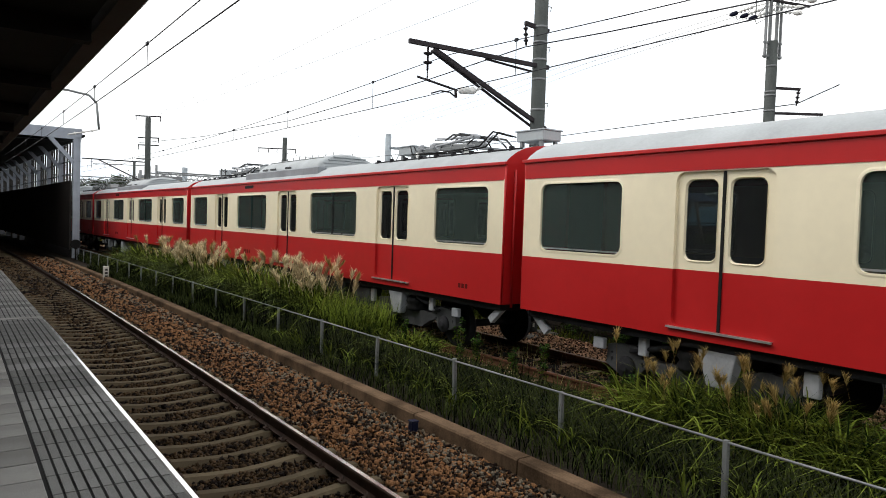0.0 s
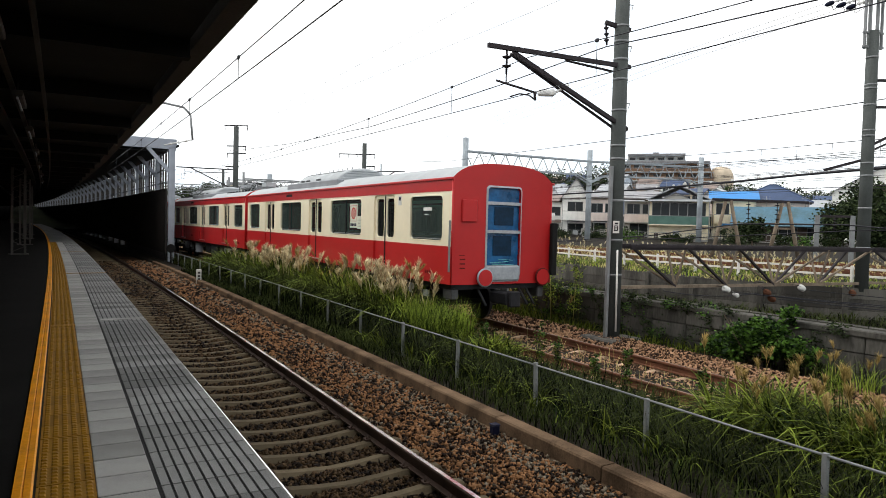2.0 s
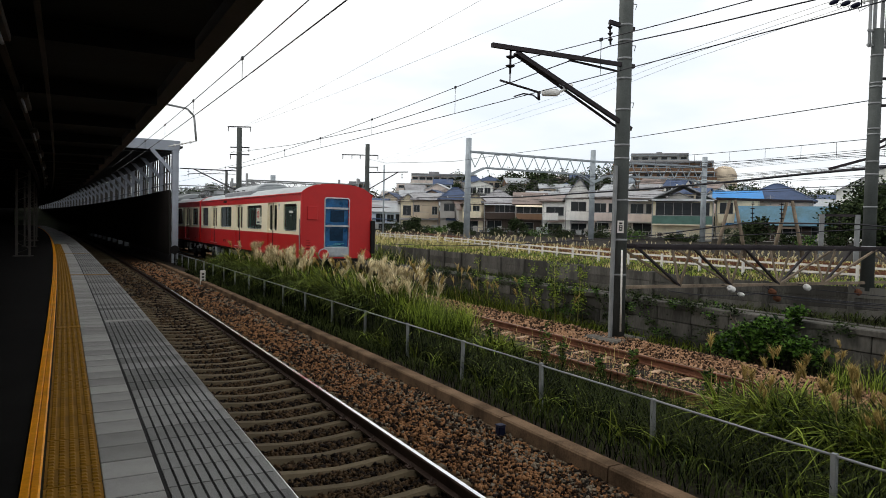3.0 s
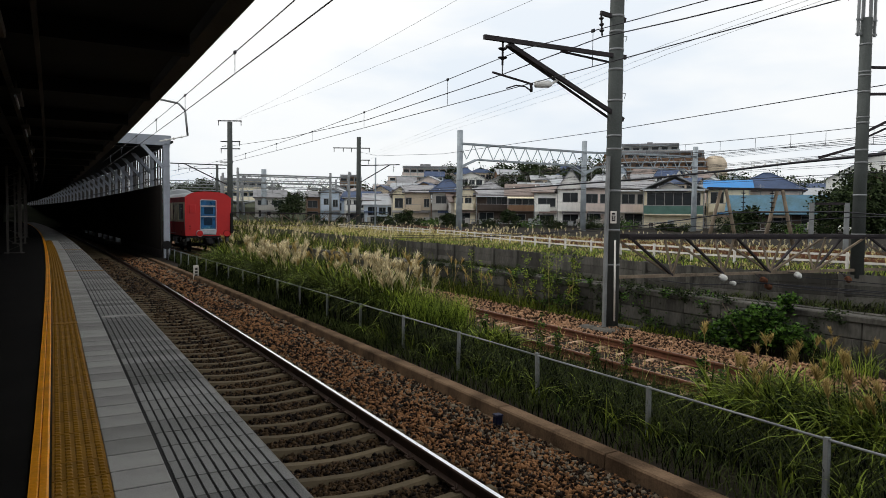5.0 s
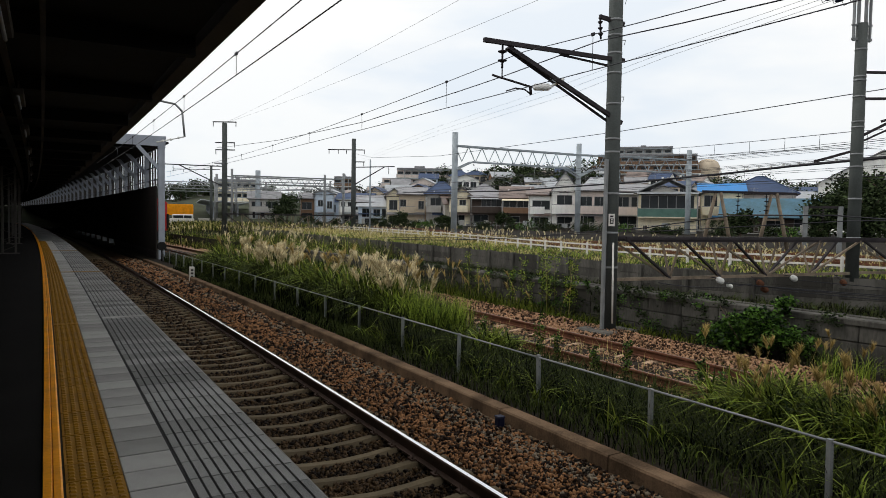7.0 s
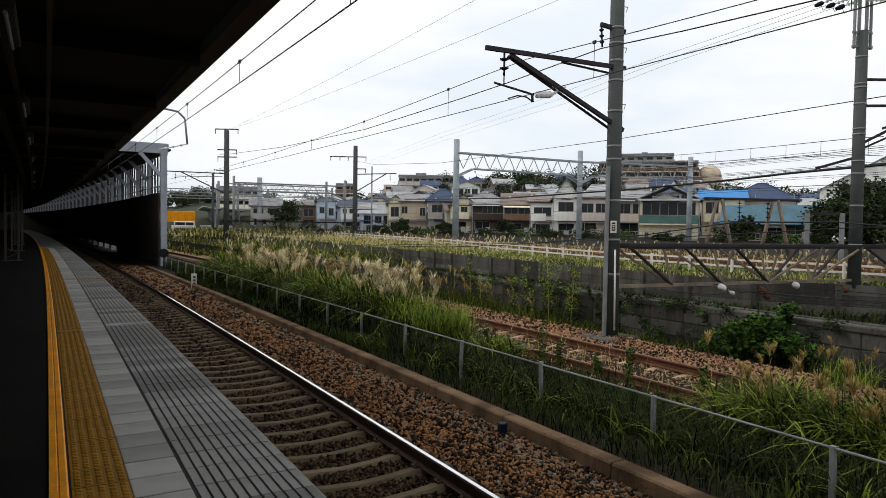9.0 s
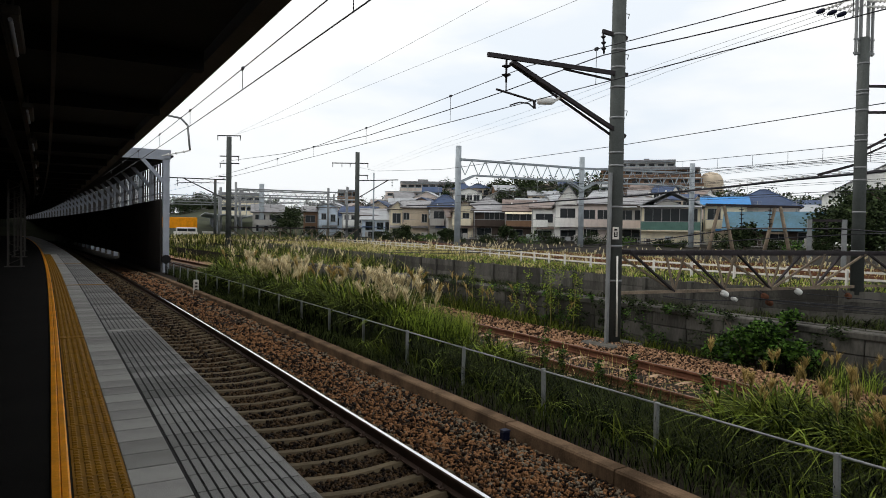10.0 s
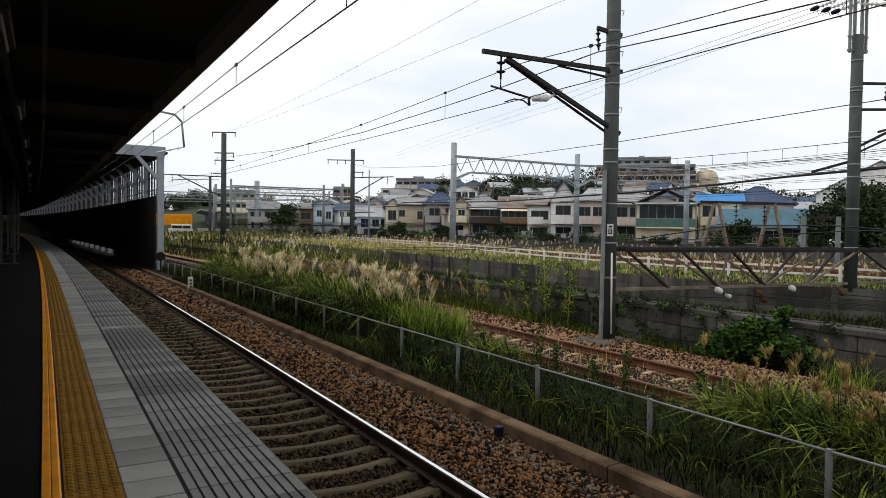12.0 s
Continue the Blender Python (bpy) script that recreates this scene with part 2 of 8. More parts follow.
def empty(name, m=None):
    ob = new(name)
    ob.empty_display_size = 0.2
    if m is not None:
        ob.matrix_basis = m
    return ob


def box(bm, x0, x1, y0, y1, z0, z1, bevel=0.0, mi=0, m=None):
    vs = [bm.verts.new((x, y, z)) for z in (z0, z1) for y in (y0, y1) for x in (x0, x1)]
    fs = [bm.faces.new([vs[i] for i in f]) for f in ((0, 2, 3, 1), (4, 5, 7, 6), (0, 1, 5, 4), (2, 6, 7, 3), (0, 4, 6, 2), (1, 3, 7, 5))]
    for f in fs:
        f.material_index = mi
    if bevel:
        es = list({e for f in fs for e in f.edges})
        r = bmesh.ops.bevel(bm, geom=es, offset=bevel, segments=1, affect="EDGES", profile=0.5)
        vs = list({v for f in r["faces"] for v in f.verts} | {v for v in vs if v.is_valid})
        for v in vs:
            for f in v.link_faces:
                f.material_index = mi
    if m is not None:
        bmesh.ops.transform(bm, matrix=m, verts=vs)
    return bm


def beam(bm, a, b, w, h=None, mi=0):
    """A square bar from a to b."""
    a, b = Vector(a), Vector(b)
    d = b - a
    q = d.to_track_quat("Z", "Y").to_matrix().to_4x4()
    h = h or w
    return box(bm, -w / 2, w / 2, -h / 2, h / 2, 0, d.length, mi=mi, m=Matrix.Translation(a) @ q)


def tube(bm, a, b, r0, r1=None, seg=12, mi=0, caps=True):
    """A round bar from a to b, tapered from r0 to r1."""
    a, b = Vector(a), Vector(b)
    r1 = r0 if r1 is None else r1
    q = (b - a).to_track_quat("Z", "Y").to_matrix()
    rings = []
    for c, r in ((a, r0), (b, r1)):
        rings.append([bm.verts.new(c + q @ Vector((r * math.cos(2 * math.pi * k / seg), r * math.sin(2 * math.pi * k / seg), 0))) for k in range(seg)])
    for k in range(seg):
        f = bm.faces.new((rings[0][k], rings[0][(k + 1) % seg], rings[1][(k + 1) % seg], rings[1][k]))
        f.material_index = mi
        f.smooth = True
    if caps:
        bm.faces.new(rings[0][::-1]).material_index = mi
        bm.faces.new(rings[1]).material_index = mi
    return bm


def lathe(bm, at, rows, seg=16, mi=0, axis=None):
    """A turned body: rows of (radius, height) over the point at."""
    q = (axis or Vector((0, 0, 1))).to_track_quat("Z", "Y").to_matrix()
    rings = [[bm.verts.new(Vector(at) + q @ Vector((r * math.cos(2 * math.pi * k / seg), r * math.sin(2 * math.pi * k / seg), h))) for k in range(seg)] for r, h in rows]
    for r0, r1 in zip(rings, rings[1:]):
        for k in range(seg):
            f = bm.faces.new((r0[k], r0[(k + 1) % seg], r1[(k + 1) % seg], r1[k]))
            f.material_index, f.smooth = mi, True
    bm.faces.new(rings[0][::-1]).material_index = mi
    bm.faces.new(rings[-1]).material_index = mi
    return bm


def sweep(curve, off, profile, y0, y1, step=1.0, closed=True, mi=0, bm=None):
    """A profile of (across, height) drawn along a line whose x is curve(y) + off."""
    bm = bm or bmesh.new()
    n = max(1, int(round((y1 - y0) / step)))
    rings = []
    for i in range(n + 1):
        y = y0 + (y1 - y0) * i / n
        s = curve(y + 0.1) - curve(y - 0.1)
        a = math.atan2(s, 0.2)
        rings.append([bm.verts.new((curve(y) + (off + dx) * math.cos(a), y - (off + dx) * math.sin(a) * 0.0, z)) for dx, z in profile])
    k = len(profile)
    for r0, r1 in zip(rings, rings[1:]):
        for j in range(k if closed else k - 1):
            bm.faces.new((r0[j], r0[(j + 1) % k], r1[(j + 1) % k], r1[j])).material_index = mi
    if closed:
        bm.faces.new(rings[0]).material_index = mi
        bm.faces.new(rings[-1][::-1]).material_index = mi
    bmesh.ops.recalc_face_normals(bm, faces=bm.faces)
    return bm


def rounded(x0, x1, z0, z1, r, seg=5):
    """The outline of a rectangle with round corners."""
    pts = []
    for cx, cz, a0 in ((x1 - r, z1 - r, 0), (x0 + r, z1 - r, 90), (x0 + r, z0 + r, 180), (x1 - r, z0 + r, 270)):
        for k in range(seg + 1):
            a = radians(a0 + 90 * k / seg)
            pts.append((cx + r * math.cos(a), cz + r * math.sin(a)))
    return pts


def sheet_with_holes(bm, outer, holes, place, mi=0):
    """A flat sheet with round-cornered holes; place maps (u, v) into space."""
    edges = []
    for loop in [outer] + holes:
        vs = [bm.verts.new(place(u, v)) for u, v in loop]
        edges += [bm.edges.new((vs[i], vs[(i + 1) % len(vs)])) for i in range(len(vs))]
    r = bmesh.ops.triangle_fill(bm, edges=edges, use_beauty=True)
    for f in r["geom"]:
        if isinstance(f, bmesh.types.BMFace):
            f.material_index = mi
    return bm


def ring(bm, o, i, place, mi=0):
    """A band between two outlines of equal count, each a list of (u, v, depth)."""
    a = [bm.verts.new(place(*p)) for p in o]
    b = [bm.verts.new(place(*p)) for p in i]
    k = len(a)
    for j in range(k):
        bm.faces.new((a[j], a[(j + 1) % k], b[(j + 1) % k], b[j])).material_index = mi
    return bm


def cloud(name, base_v, base_f, centres, scales, material, jitter=0.25, seed=1):
    """Many copies of one small body in one mesh, each turned and scaled at random."""
    rng = np.random.default_rng(seed)
    n, k = len(centres), len(base_v)
    q = rng.normal(size=(n, 4))
    q /= np.linalg.norm(q, axis=1)[:, None]
    w, x, y, z = q.T
    R = np.stack([1 - 2 * (y * y + z * z), 2 * (x * y - z * w), 2 * (x * z + y * w), 2 * (x * y + z * w), 1 - 2 * (x * x + z * z), 2 * (y * z - x * w), 2 * (x * z - y * w), 2 * (y * z + x * w), 1 - 2 * (x * x + y * y)], 1).reshape(n, 3, 3)
    b = np.asarray(base_v)[None] * (1 + jitter * rng.uniform(-1, 1, (n, k, 3)))
    b = b * rng.uniform(0.65, 1.2, (n, 1, 3))
    v = np.einsum("nij,nkj->nki", R, b) * np.asarray(scales)[:, None, None] + np.asarray(centres)[:, None, :]
    f = (np.asarray(base_f)[None] + (np.arange(n) * k)[:, None, None]).reshape(-1, 3)
    return raw_mesh(name, v.reshape(-1, 3), f, material)


def raw_mesh(name, v, f, material, smooth=False):
    me = bpy.data.meshes.new(name)
    me.vertices.add(len(v))
    me.vertices.foreach_set("co", np.asarray(v, dtype=np.float32).ravel())
    k = f.shape[1]
    me.loops.add(len(f) * k)
    me.loops.foreach_set("vertex_index", f.astype(np.int32).ravel())
    me.polygons.add(len(f))
    me.polygons.foreach_set("loop_start", np.arange(0, len(f) * k, k, dtype=np.int32))
    if smooth:
        me.polygons.foreach_set("use_smooth", np.ones(len(f), dtype=bool))
    me.update(calc_edges=True)
    me.validate()
    me.materials.append(material)
    return new(name, me)


def ico():
    t = (1 + 5 ** 0.5) / 2
    v = np.array([(-1, t, 0), (1, t, 0), (-1, -t, 0), (1, -t, 0), (0, -1, t), (0, 1, t), (0, -1, -t), (0, 1, -t), (t, 0, -1), (t, 0, 1), (-t, 0, -1), (-t, 0, 1)]) / 1.9
    f = np.array([(0, 11, 5), (0, 5, 1), (0, 1, 7), (0, 7, 10), (0, 10, 11), (1, 5, 9), (5, 11, 4), (11, 10, 2), (10, 7, 6), (7, 1, 8), (3, 9, 4), (3, 4, 2), (3, 2, 6), (3, 6, 8), (3, 8, 9), (4, 9, 5), (2, 4, 11), (6, 2, 10), (8, 6, 7), (9, 8, 1)])
    return v, f


def stone():
    v = np.array([(-1, -1, -.7), (1, -1, -.8), (1, 1, -.7), (-1, 1, -.8), (-.7, -.8, .7), (.8, -.7, .8), (.7, .8, .6), (-.8, .7, .8)]) * 0.6
    f = np.array([(0, 2, 1), (0, 3, 2), (4, 5, 6), (4, 6, 7), (0, 1, 5), (0, 5, 4), (1, 2, 6), (1, 6, 5), (2, 3, 7), (2, 7, 6), (3, 0, 4), (3, 4, 7)])
    return v, f


def wire(name, pts, r, label, group="overhead wires", sag=0.0, parent=None, material=None):
    """A cable through the points; sag hangs it between the first and the last."""
    cu = bpy.data.curves.new(name, "CURVE")
    cu.dimensions, cu.bevel_depth, cu.bevel_resolution = "3D", r, 1
    if sag and len(pts) == 2:
        a, b = Vector(pts[0]), Vector(pts[1])
        pts = [a.lerp(b, k / 24) - Vector((0, 0, sag * 4 * (k / 24) * (1 - k / 24))) for k in range(25)]
    sp = cu.splines.new("POLY")
    sp.points.add(len(pts) - 1)
    for p, q in zip(sp.points, pts):
        p.co = (*q, 1)
    cu.materials.append(material or WIRE)
    dg = bpy.data.objects.new("tmp", cu)
    me = bpy.data.meshes.new_from_object(dg)
    bpy.data.objects.remove(dg)
    bpy.data.curves.remove(cu)
    me.name = name
    if not me.materials:
        me.materials.append(material or WIRE)
    ob = new(name, me)
    if parent is not None:
        ob.parent = parent
    else:
        tagged(ob, label, "cable", group)
    return ob


# ---- plan: two tracks that bend together ----
def near(y):
    return 0.0569 * y - 0.0003 * y * y


def curb_x(y):
    return 5.15 + 0.0605 * y - 0.00042 * y * y


def fence_x(y):
    return 6.1 + 0.043 * y


def far(y):
    """The siding; past 75 m it eases into running beside the main track."""
    if np.ndim(y) or y <= 75:
        return 9.10 + 0.0612 * y - 0.0005 * y * y
    return near(y) + 8.30 - 0.31 * (1 - math.exp(-(y - 75) / 12))


def along(curve, y, off=0.0, z=0.0, tilt=0.0):
    """The pose of a piece that lies along a line of the plan."""
    a = math.degrees(math.atan2(curve(y + 0.1) - curve(y - 0.1), 0.2))
    return pose(curve(y) + off * math.cos(radians(a)), y, z, 0, tilt, -a)


Z_RAIL, Z_RAIL2, Z_GROUND = -1.0, -0.926, -1.2

# ---- ground: one sheet, stepped at the retaining walls ----
def lower_wall(y):
    return 12.95 + 0.012 * y


def upper_wall(y):
    return 18.6 + 0.1 * (y - 14) if y > 14 else 18.6 + 0.17 * (14 - max(y, 5)) ** 1.5


def build_ground():
    bm = bmesh.new()
    ys = [-400, -100, -40, -20] + [-10, -5, 0, 3] + list(range(5, 16)) + list(range(20, 50, 5)) + [60, 80, 110, 160, 260, 500, 1200, 4000]
    rows = []
    for y in ys:
        lw, uw = lower_wall(min(max(y, -40), 80)), upper_wall(min(max(y, -40), 80))
        prof = [(-4000, -1.32), (-30, -1.32), (curb_x(min(max(y, -20), 50)) - 0.3, -1.32), (curb_x(min(max(y, -20), 50)) + 0.1, -1.32), (curb_x(min(max(y, -20), 50)) + 0.16, -1.08), (7.4 + near(min(max(y, -20), 50)), -1.08), (lw - 1.5, -1.14), (lw + 0.06, -1.12), (lw + 0.1, -0.28), (lw + 0.34, -0.85), (uw + 0.2, -0.87), (uw + 0.24, -0.03), (uw + 7.0, 0.0), (uw + 30, 0.05), (uw + 120, 0.2), (4000, 2.0)]
        rows.append([bm.verts.new((x, y, z)) for x, z in prof])
    for r0, r1 in zip(rows, rows[1:]):
        for a in range(len(r0) - 1):
            bm.faces.new((r0[a], r0[a + 1], r1[a + 1], r1[a]))
    return tagged(link("ground", bm, SOIL), "bare dark soil beside the railway", "ground", kind="structure")


build_ground()

# ---- platform ----
Y0, Y1 = -6.0, 205.0
platform = tagged(link("platform", sweep(near, 0, [(-9.0, -1.2), (1.27, -1.2), (1.27, -0.05), (-9.0, -0.05)], Y0, Y1, 2.5), CONCRETE), "concrete railway platform slab beside the track", "platform", kind="structure")
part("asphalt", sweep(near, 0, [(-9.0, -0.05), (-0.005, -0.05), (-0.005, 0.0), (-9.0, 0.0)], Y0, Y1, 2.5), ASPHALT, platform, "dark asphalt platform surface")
part("painted_line", sweep(near, 0, [(0.0, -0.05), (0.095, -0.05), (0.095, 0.006), (0.085, 0.012), (0.052, 0.012), (0.048, 0.004), (0.04, 0.012), (0.0, 0.012)], Y0, Y1, 1.0), ORANGE, platform, "worn orange raised edge line")
part("bedding", sweep(near, 0, [(0.095, -0.05), (1.27, -0.05), (1.27, -0.005), (0.095, -0.005)], Y0, Y1, 2.5), BLACK, platform, "dark joints under the tiles")
part("slab_rest", sweep(near, 0, [(0.10, -0.02), (1.31, -0.02), (1.31, 0.0), (0.10, 0.0)], 42.0, Y1, 2.5), TILE_GROOVE, platform)
part("edge_trim", sweep(near, 0, [(1.285, -0.06), (1.312, -0.06), (1.316, -0.012), (1.312, -0.004), (1.302, -0.004), (1.285, -0.012)], Y0, Y1, 1.0), EDGE_PAINT, platform, "worn white paint on the platform nosing")


def tactile_tile():
    bm = bmesh.new()
    box(bm, -0.143, 0.143, -0.147, 0.147, -0.022, 0.0)
    for i in range(5):
        for j in range(5):
            x, y = -0.112 + 0.056 * i, -0.112 + 0.056 * j
            a = [bm.verts.new((x + dx * 0.018, y + dy * 0.018, 0.0)) for dx, dy in ((-1, -1), (1, -1), (1, 1), (-1, 1))]
            b = [bm.verts.new((x + dx * 0.010, y + dy * 0.010, 0.008)) for dx, dy in ((-1, -1), (1, -1), (1, 1), (-1, 1))]
            bm.faces.new(b)
            for k in range(4):
                bm.faces.new((a[k], a[(k + 1) % 4], b[(k + 1) % 4], b[k]))
    return link("tactile_tile", bm, TACTILE, platform, "yellow tactile paving tile with raised dots")


def groove_slab():
    bm = bmesh.new()
    prof, w, n = [(-0.298, -0.022)], 0.596, 10
    for i in range(n):
        a = -0.298 + w * i / n
        prof += [(a + 0.005, -0.009), (a + 0.007, 0.0), (a + w / n - 0.007, 0.0), (a + w / n - 0.005, -0.009)]
    prof.append((0.298, -0.022))
    r = [[bm.verts.new((x, y, z)) for x, z in prof] for y in (-0.144, 0.144)]
    for k in range(len(prof) - 1):
        bm.faces.new((r[0][k], r[0][k + 1], r[1][k + 1], r[1][k]))
    bm.faces.new(r[0][::-1])
    bm.faces.new(r[1])
    return link("grooved_slab", bm, TILE_GROOVE, platform, "grey concrete slab with lengthwise grooves")


def pale_tile():
    bm = bmesh.new()
    box(bm, -0.146, 0.146, -0.143, 0.143, -0.022, 0.0, 0.003)
    return link("paving_tile", bm, TILE_GREY, platform, "pale grey paving tile")


def lay_tiles():
    kinds = [(tactile_tile(), 0.252), (pale_tile(), 0.545), (groove_slab(), 1.006)]
    n = int((42.0 + 5.9) / 0.3)
    for first, off in kinds:
        first.matrix_basis = along(near, -5.85, off)
        for i in range(1, n):
            y = -5.85 + 0.3 * i
            dz = random.uniform(-0.0012, 0.0012)
            share(first.name, first, along(near, y, off, dz), platform)


lay_tiles()
for y, o0, o1 in ((10.75, 0.72, 1.3), (10.35, 0.11, 0.4), (19.6, 0.11, 1.3), (22.2, 0.72, 1.3), (31.0, 0.11, 1.3)):
    bm = bmesh.new()
    box(bm, o0, o1, -0.09, 0.09, 0.001, 0.005)
    o = part("cover_plate", bm, TILE_GREY if o0 > 0.5 else TACTILE, platform, "pale cover plate across the paving")
    o.matrix_basis = along(near, y)


# ---- tracks ----
def rail_bm(curve, off, z, y0, y1):
    head = [(-0.034, z - 0.012), (-0.023, z), (0.023, z), (0.034, z - 0.012), (0.034, z - 0.036), (0.009, z - 0.046), (0.009, z - 0.128), (0.066, z - 0.14), (0.066, z - 0.152), (-0.066, z - 0.152), (-0.066, z - 0.14), (-0.009, z - 0.128), (-0.009, z - 0.046), (-0.034, z - 0.036)]
    bm = sweep(curve, off, head, y0, y1, 1.0)
    for f in bm.faces:
        if f.normal.z > 0.6 and f.calc_center_median().z > z - 0.004:
            f.material_index = 1
    return bm


def sleeper_mesh(material, parent, length=2.2):
    bm = bmesh.new()
    h = length / 2
    prof = [(-h, -0.20), (-h, -0.06), (-h + 0.03, -0.012), (-0.85, -0.0), (-0.6, -0.004), (-0.35, -0.03), (0, -0.048), (0.35, -0.03), (0.6, -0.004), (0.85, 0.0), (h - 0.03, -0.012), (h, -0.06), (h, -0.20)]
    rings = []
    for y, sz in ((-0.09, -0.06), (-0.05, 0.0), (0.05, 0.0), (0.09, -0.06)):
        rings.append([bm.verts.new((x, y, z + (sz if -h < x < h or z > -0.1 else 0))) for x, z in prof])
    for r0, r1 in zip(rings, rings[1:]):
        for k in range(len(prof) - 1):
            bm.faces.new((r0[k], r0[k + 1], r1[k + 1], r1[k]))
    bm.faces.new(rings[0][::-1])
    bm.faces.new(rings[-1])
    bmesh.ops.recalc_face_normals(bm, faces=bm.faces)
    return link("sleeper", bm, material, parent)


def clip_mesh(material, parent):
    bm = bmesh.new()
    for s in (-1, 1):
        box(bm, s * 0.085 - 0.035, s * 0.085 + 0.035, -0.05, 0.05, 0, 0.02)
        tube(bm, (s * 0.1, -0.03, 0.02), (s * 0.06, 0.03, 0.045), 0.011, seg=6)
    return link("rail_clip", bm, material, parent)


def build_track(name, curve, off, z, y0, y1, top, side, sl, spacing, clip_to, label):
    tr = tagged(empty(name), label, "railway track", kind="structure")
    for s in (-0.777, 0.7525):
        part("rail", rail_bm(curve, off + s, z, y0, y1), [side, top], tr, "steel rail", smooth=False)
    first = sleeper_mesh(sl, tr)
    clip = clip_mesh(side, tr)
    n = int((y1 - y0) / spacing)
    zs = z - 0.156
    done = False
    for i in range(n):
        y = y0 + spacing * (i + 0.5)
        m = along(curve, y, off, zs) @ pose(0, 0, random.uniform(-0.006, 0.006), 0, 0, random.uniform(-0.5, 0.5))
        if i == 0:
            first.matrix_basis = m
        else:
            share("sleeper", first, m, tr)
        if y < clip_to:
            for s in (-1, 1):
                mm = along(curve, y, off + s * 0.7525, z - 0.152)
                if not done:
                    clip.matrix_basis, done = mm, True
                else:
                    share("rail_clip", clip, mm, tr)
    return tr


build_track("railway_track", near, 2.81, Z_RAIL, -18.18, 200.0, RAIL_TOP, RAIL_SIDE, SLEEPER, 0.505, 18, "main line track with one shiny rail and concrete sleepers")
build_track("railway_track", far, 0.0, Z_RAIL2, -45.0, 210.0, RAIL_DULL, RAIL_RUST, SLEEPER2, 0.68, 24, "rusty siding track with pale sleepers in brown ballast")


def build_ballast():
    bed = sweep(near, 0, [(1.2, -1.31), (1.2, -1.25), (4.9, -1.25), (5.2, -1.26), (5.2, -1.31)], -20, 203, 2.0)
    b = tagged(link("ballast_bed", bed, STONE_BED), "brown crushed stone ballast under the main track", "ballast", kind="structure")
    bed2 = sweep(far, 0, [(-1.9, -1.2), (-1.5, -1.1), (-1.1, -1.13), (1.3, -1.13), (2.2, -1.02), (2.8, -1.2)], -45, 210, 2.0)
    tagged(link("ballast_bed", bed2, STONE2), "rusty brown ballast under the siding", "ballast", kind="structure")
    rng = np.random.default_rng(4)
    v, f = stone()
    pts, sc = [], []
    for y0, y1, dens, size in ((-8, -2, 120, 0.06), (-2, 1.5, 420, 0.045), (1.5, 7, 1500, 0.03), (7, 13, 950, 0.034), (13, 24, 380, 0.05), (24, 44, 130, 0.08)):
        n = int(dens * (y1 - y0) * 4.05)
        y = rng.uniform(y0, y1, n)
        u = rng.uniform(1.4, 5.45, n)
        x = u + near(y)
        keep = x < np.array([curb_x(t) for t in y])
        keep &= ~((np.abs((y - 0.2525) / 0.505 - np.round((y - 0.2525) / 0.505)) * 0.505 < 0.085) & (np.abs(u - 2.81) < 1.1))
        z = np.where(u < 3.9, -1.222, -1.215 + 0.03 * np.clip((u - 3.9) / 0.4, 0, 1)) + rng.uniform(-0.02, 0.018, n)
        pts.append(np.stack([x, y, z], 1)[keep])
        sc.append((size * rng.uniform(0.6, 1.35, n))[keep])
    pts, sc = np.concatenate(pts), np.concatenate(sc)
    mid = np.abs(pts[:, 0] - near(pts[:, 1]) - 2.75) < 1.15
    o = cloud("ballast_stones", v, f, pts[mid], sc[mid], STONE_DARK, 0.5, 9)
    tagged(o, "dark crushed stones between the rails", "gravel", kind="stuff")
    pts, sc = pts[~mid], sc[~mid]
    edge = np.array([curb_x(t) for t in pts[:, 1]]) - pts[:, 0]
    g = rng.uniform(0, 1, len(pts)) < np.where(edge < 0.5, 0.4, 0.1)
    o = cloud("ballast_stones", v, f, pts[g], sc[g], STONE_GREY, 0.5, 8)
    tagged(o, "loose grey crushed stones along the main track", "gravel", kind="stuff")
    o = cloud("ballast_stones", v, f, pts[~g], sc[~g], STONE, 0.5, 5)
    tagged(o, "loose rust-brown crushed stones along the main track", "gravel", kind="stuff")
    pts, sc = [], []
    for y0, y1, dens, size in ((1, 12, 520, 0.03), (12, 24, 260, 0.04), (24, 45, 80, 0.06)):
        n = int(dens * (y1 - y0) * 4.4)
        y = rng.uniform(y0, y1, n)
        u = rng.uniform(-1.7, 2.75, n)
        z = -1.125 + 0.125 * np.clip((u - 1.3) / 0.8, 0, 1) - 0.13 * np.clip((u - 2.25) / 0.5, 0, 1) - 0.05 * np.clip((-1.1 - u) / 0.5, 0, 1) + rng.uniform(-0.015, 0.02, n)
        k = (y + 45 - 0.34) / 0.68
        keep = ~((np.abs(k - np.round(k)) * 0.68 < 0.09) & (np.abs(u) < 1.0) & (rng.uniform(0, 1, n) < 0.85))
        pts.append(np.stack([u + far(y), y, z], 1)[keep])
        sc.append((size * rng.uniform(0.6, 1.4, n))[keep])
    o = cloud("ballast_stones", v, f, np.concatenate(pts), np.concatenate(sc), STONE2, 0.5, 6)
    tagged(o, "rust-stained crushed stones heaped beside the siding", "gravel", kind="stuff")


build_ballast()

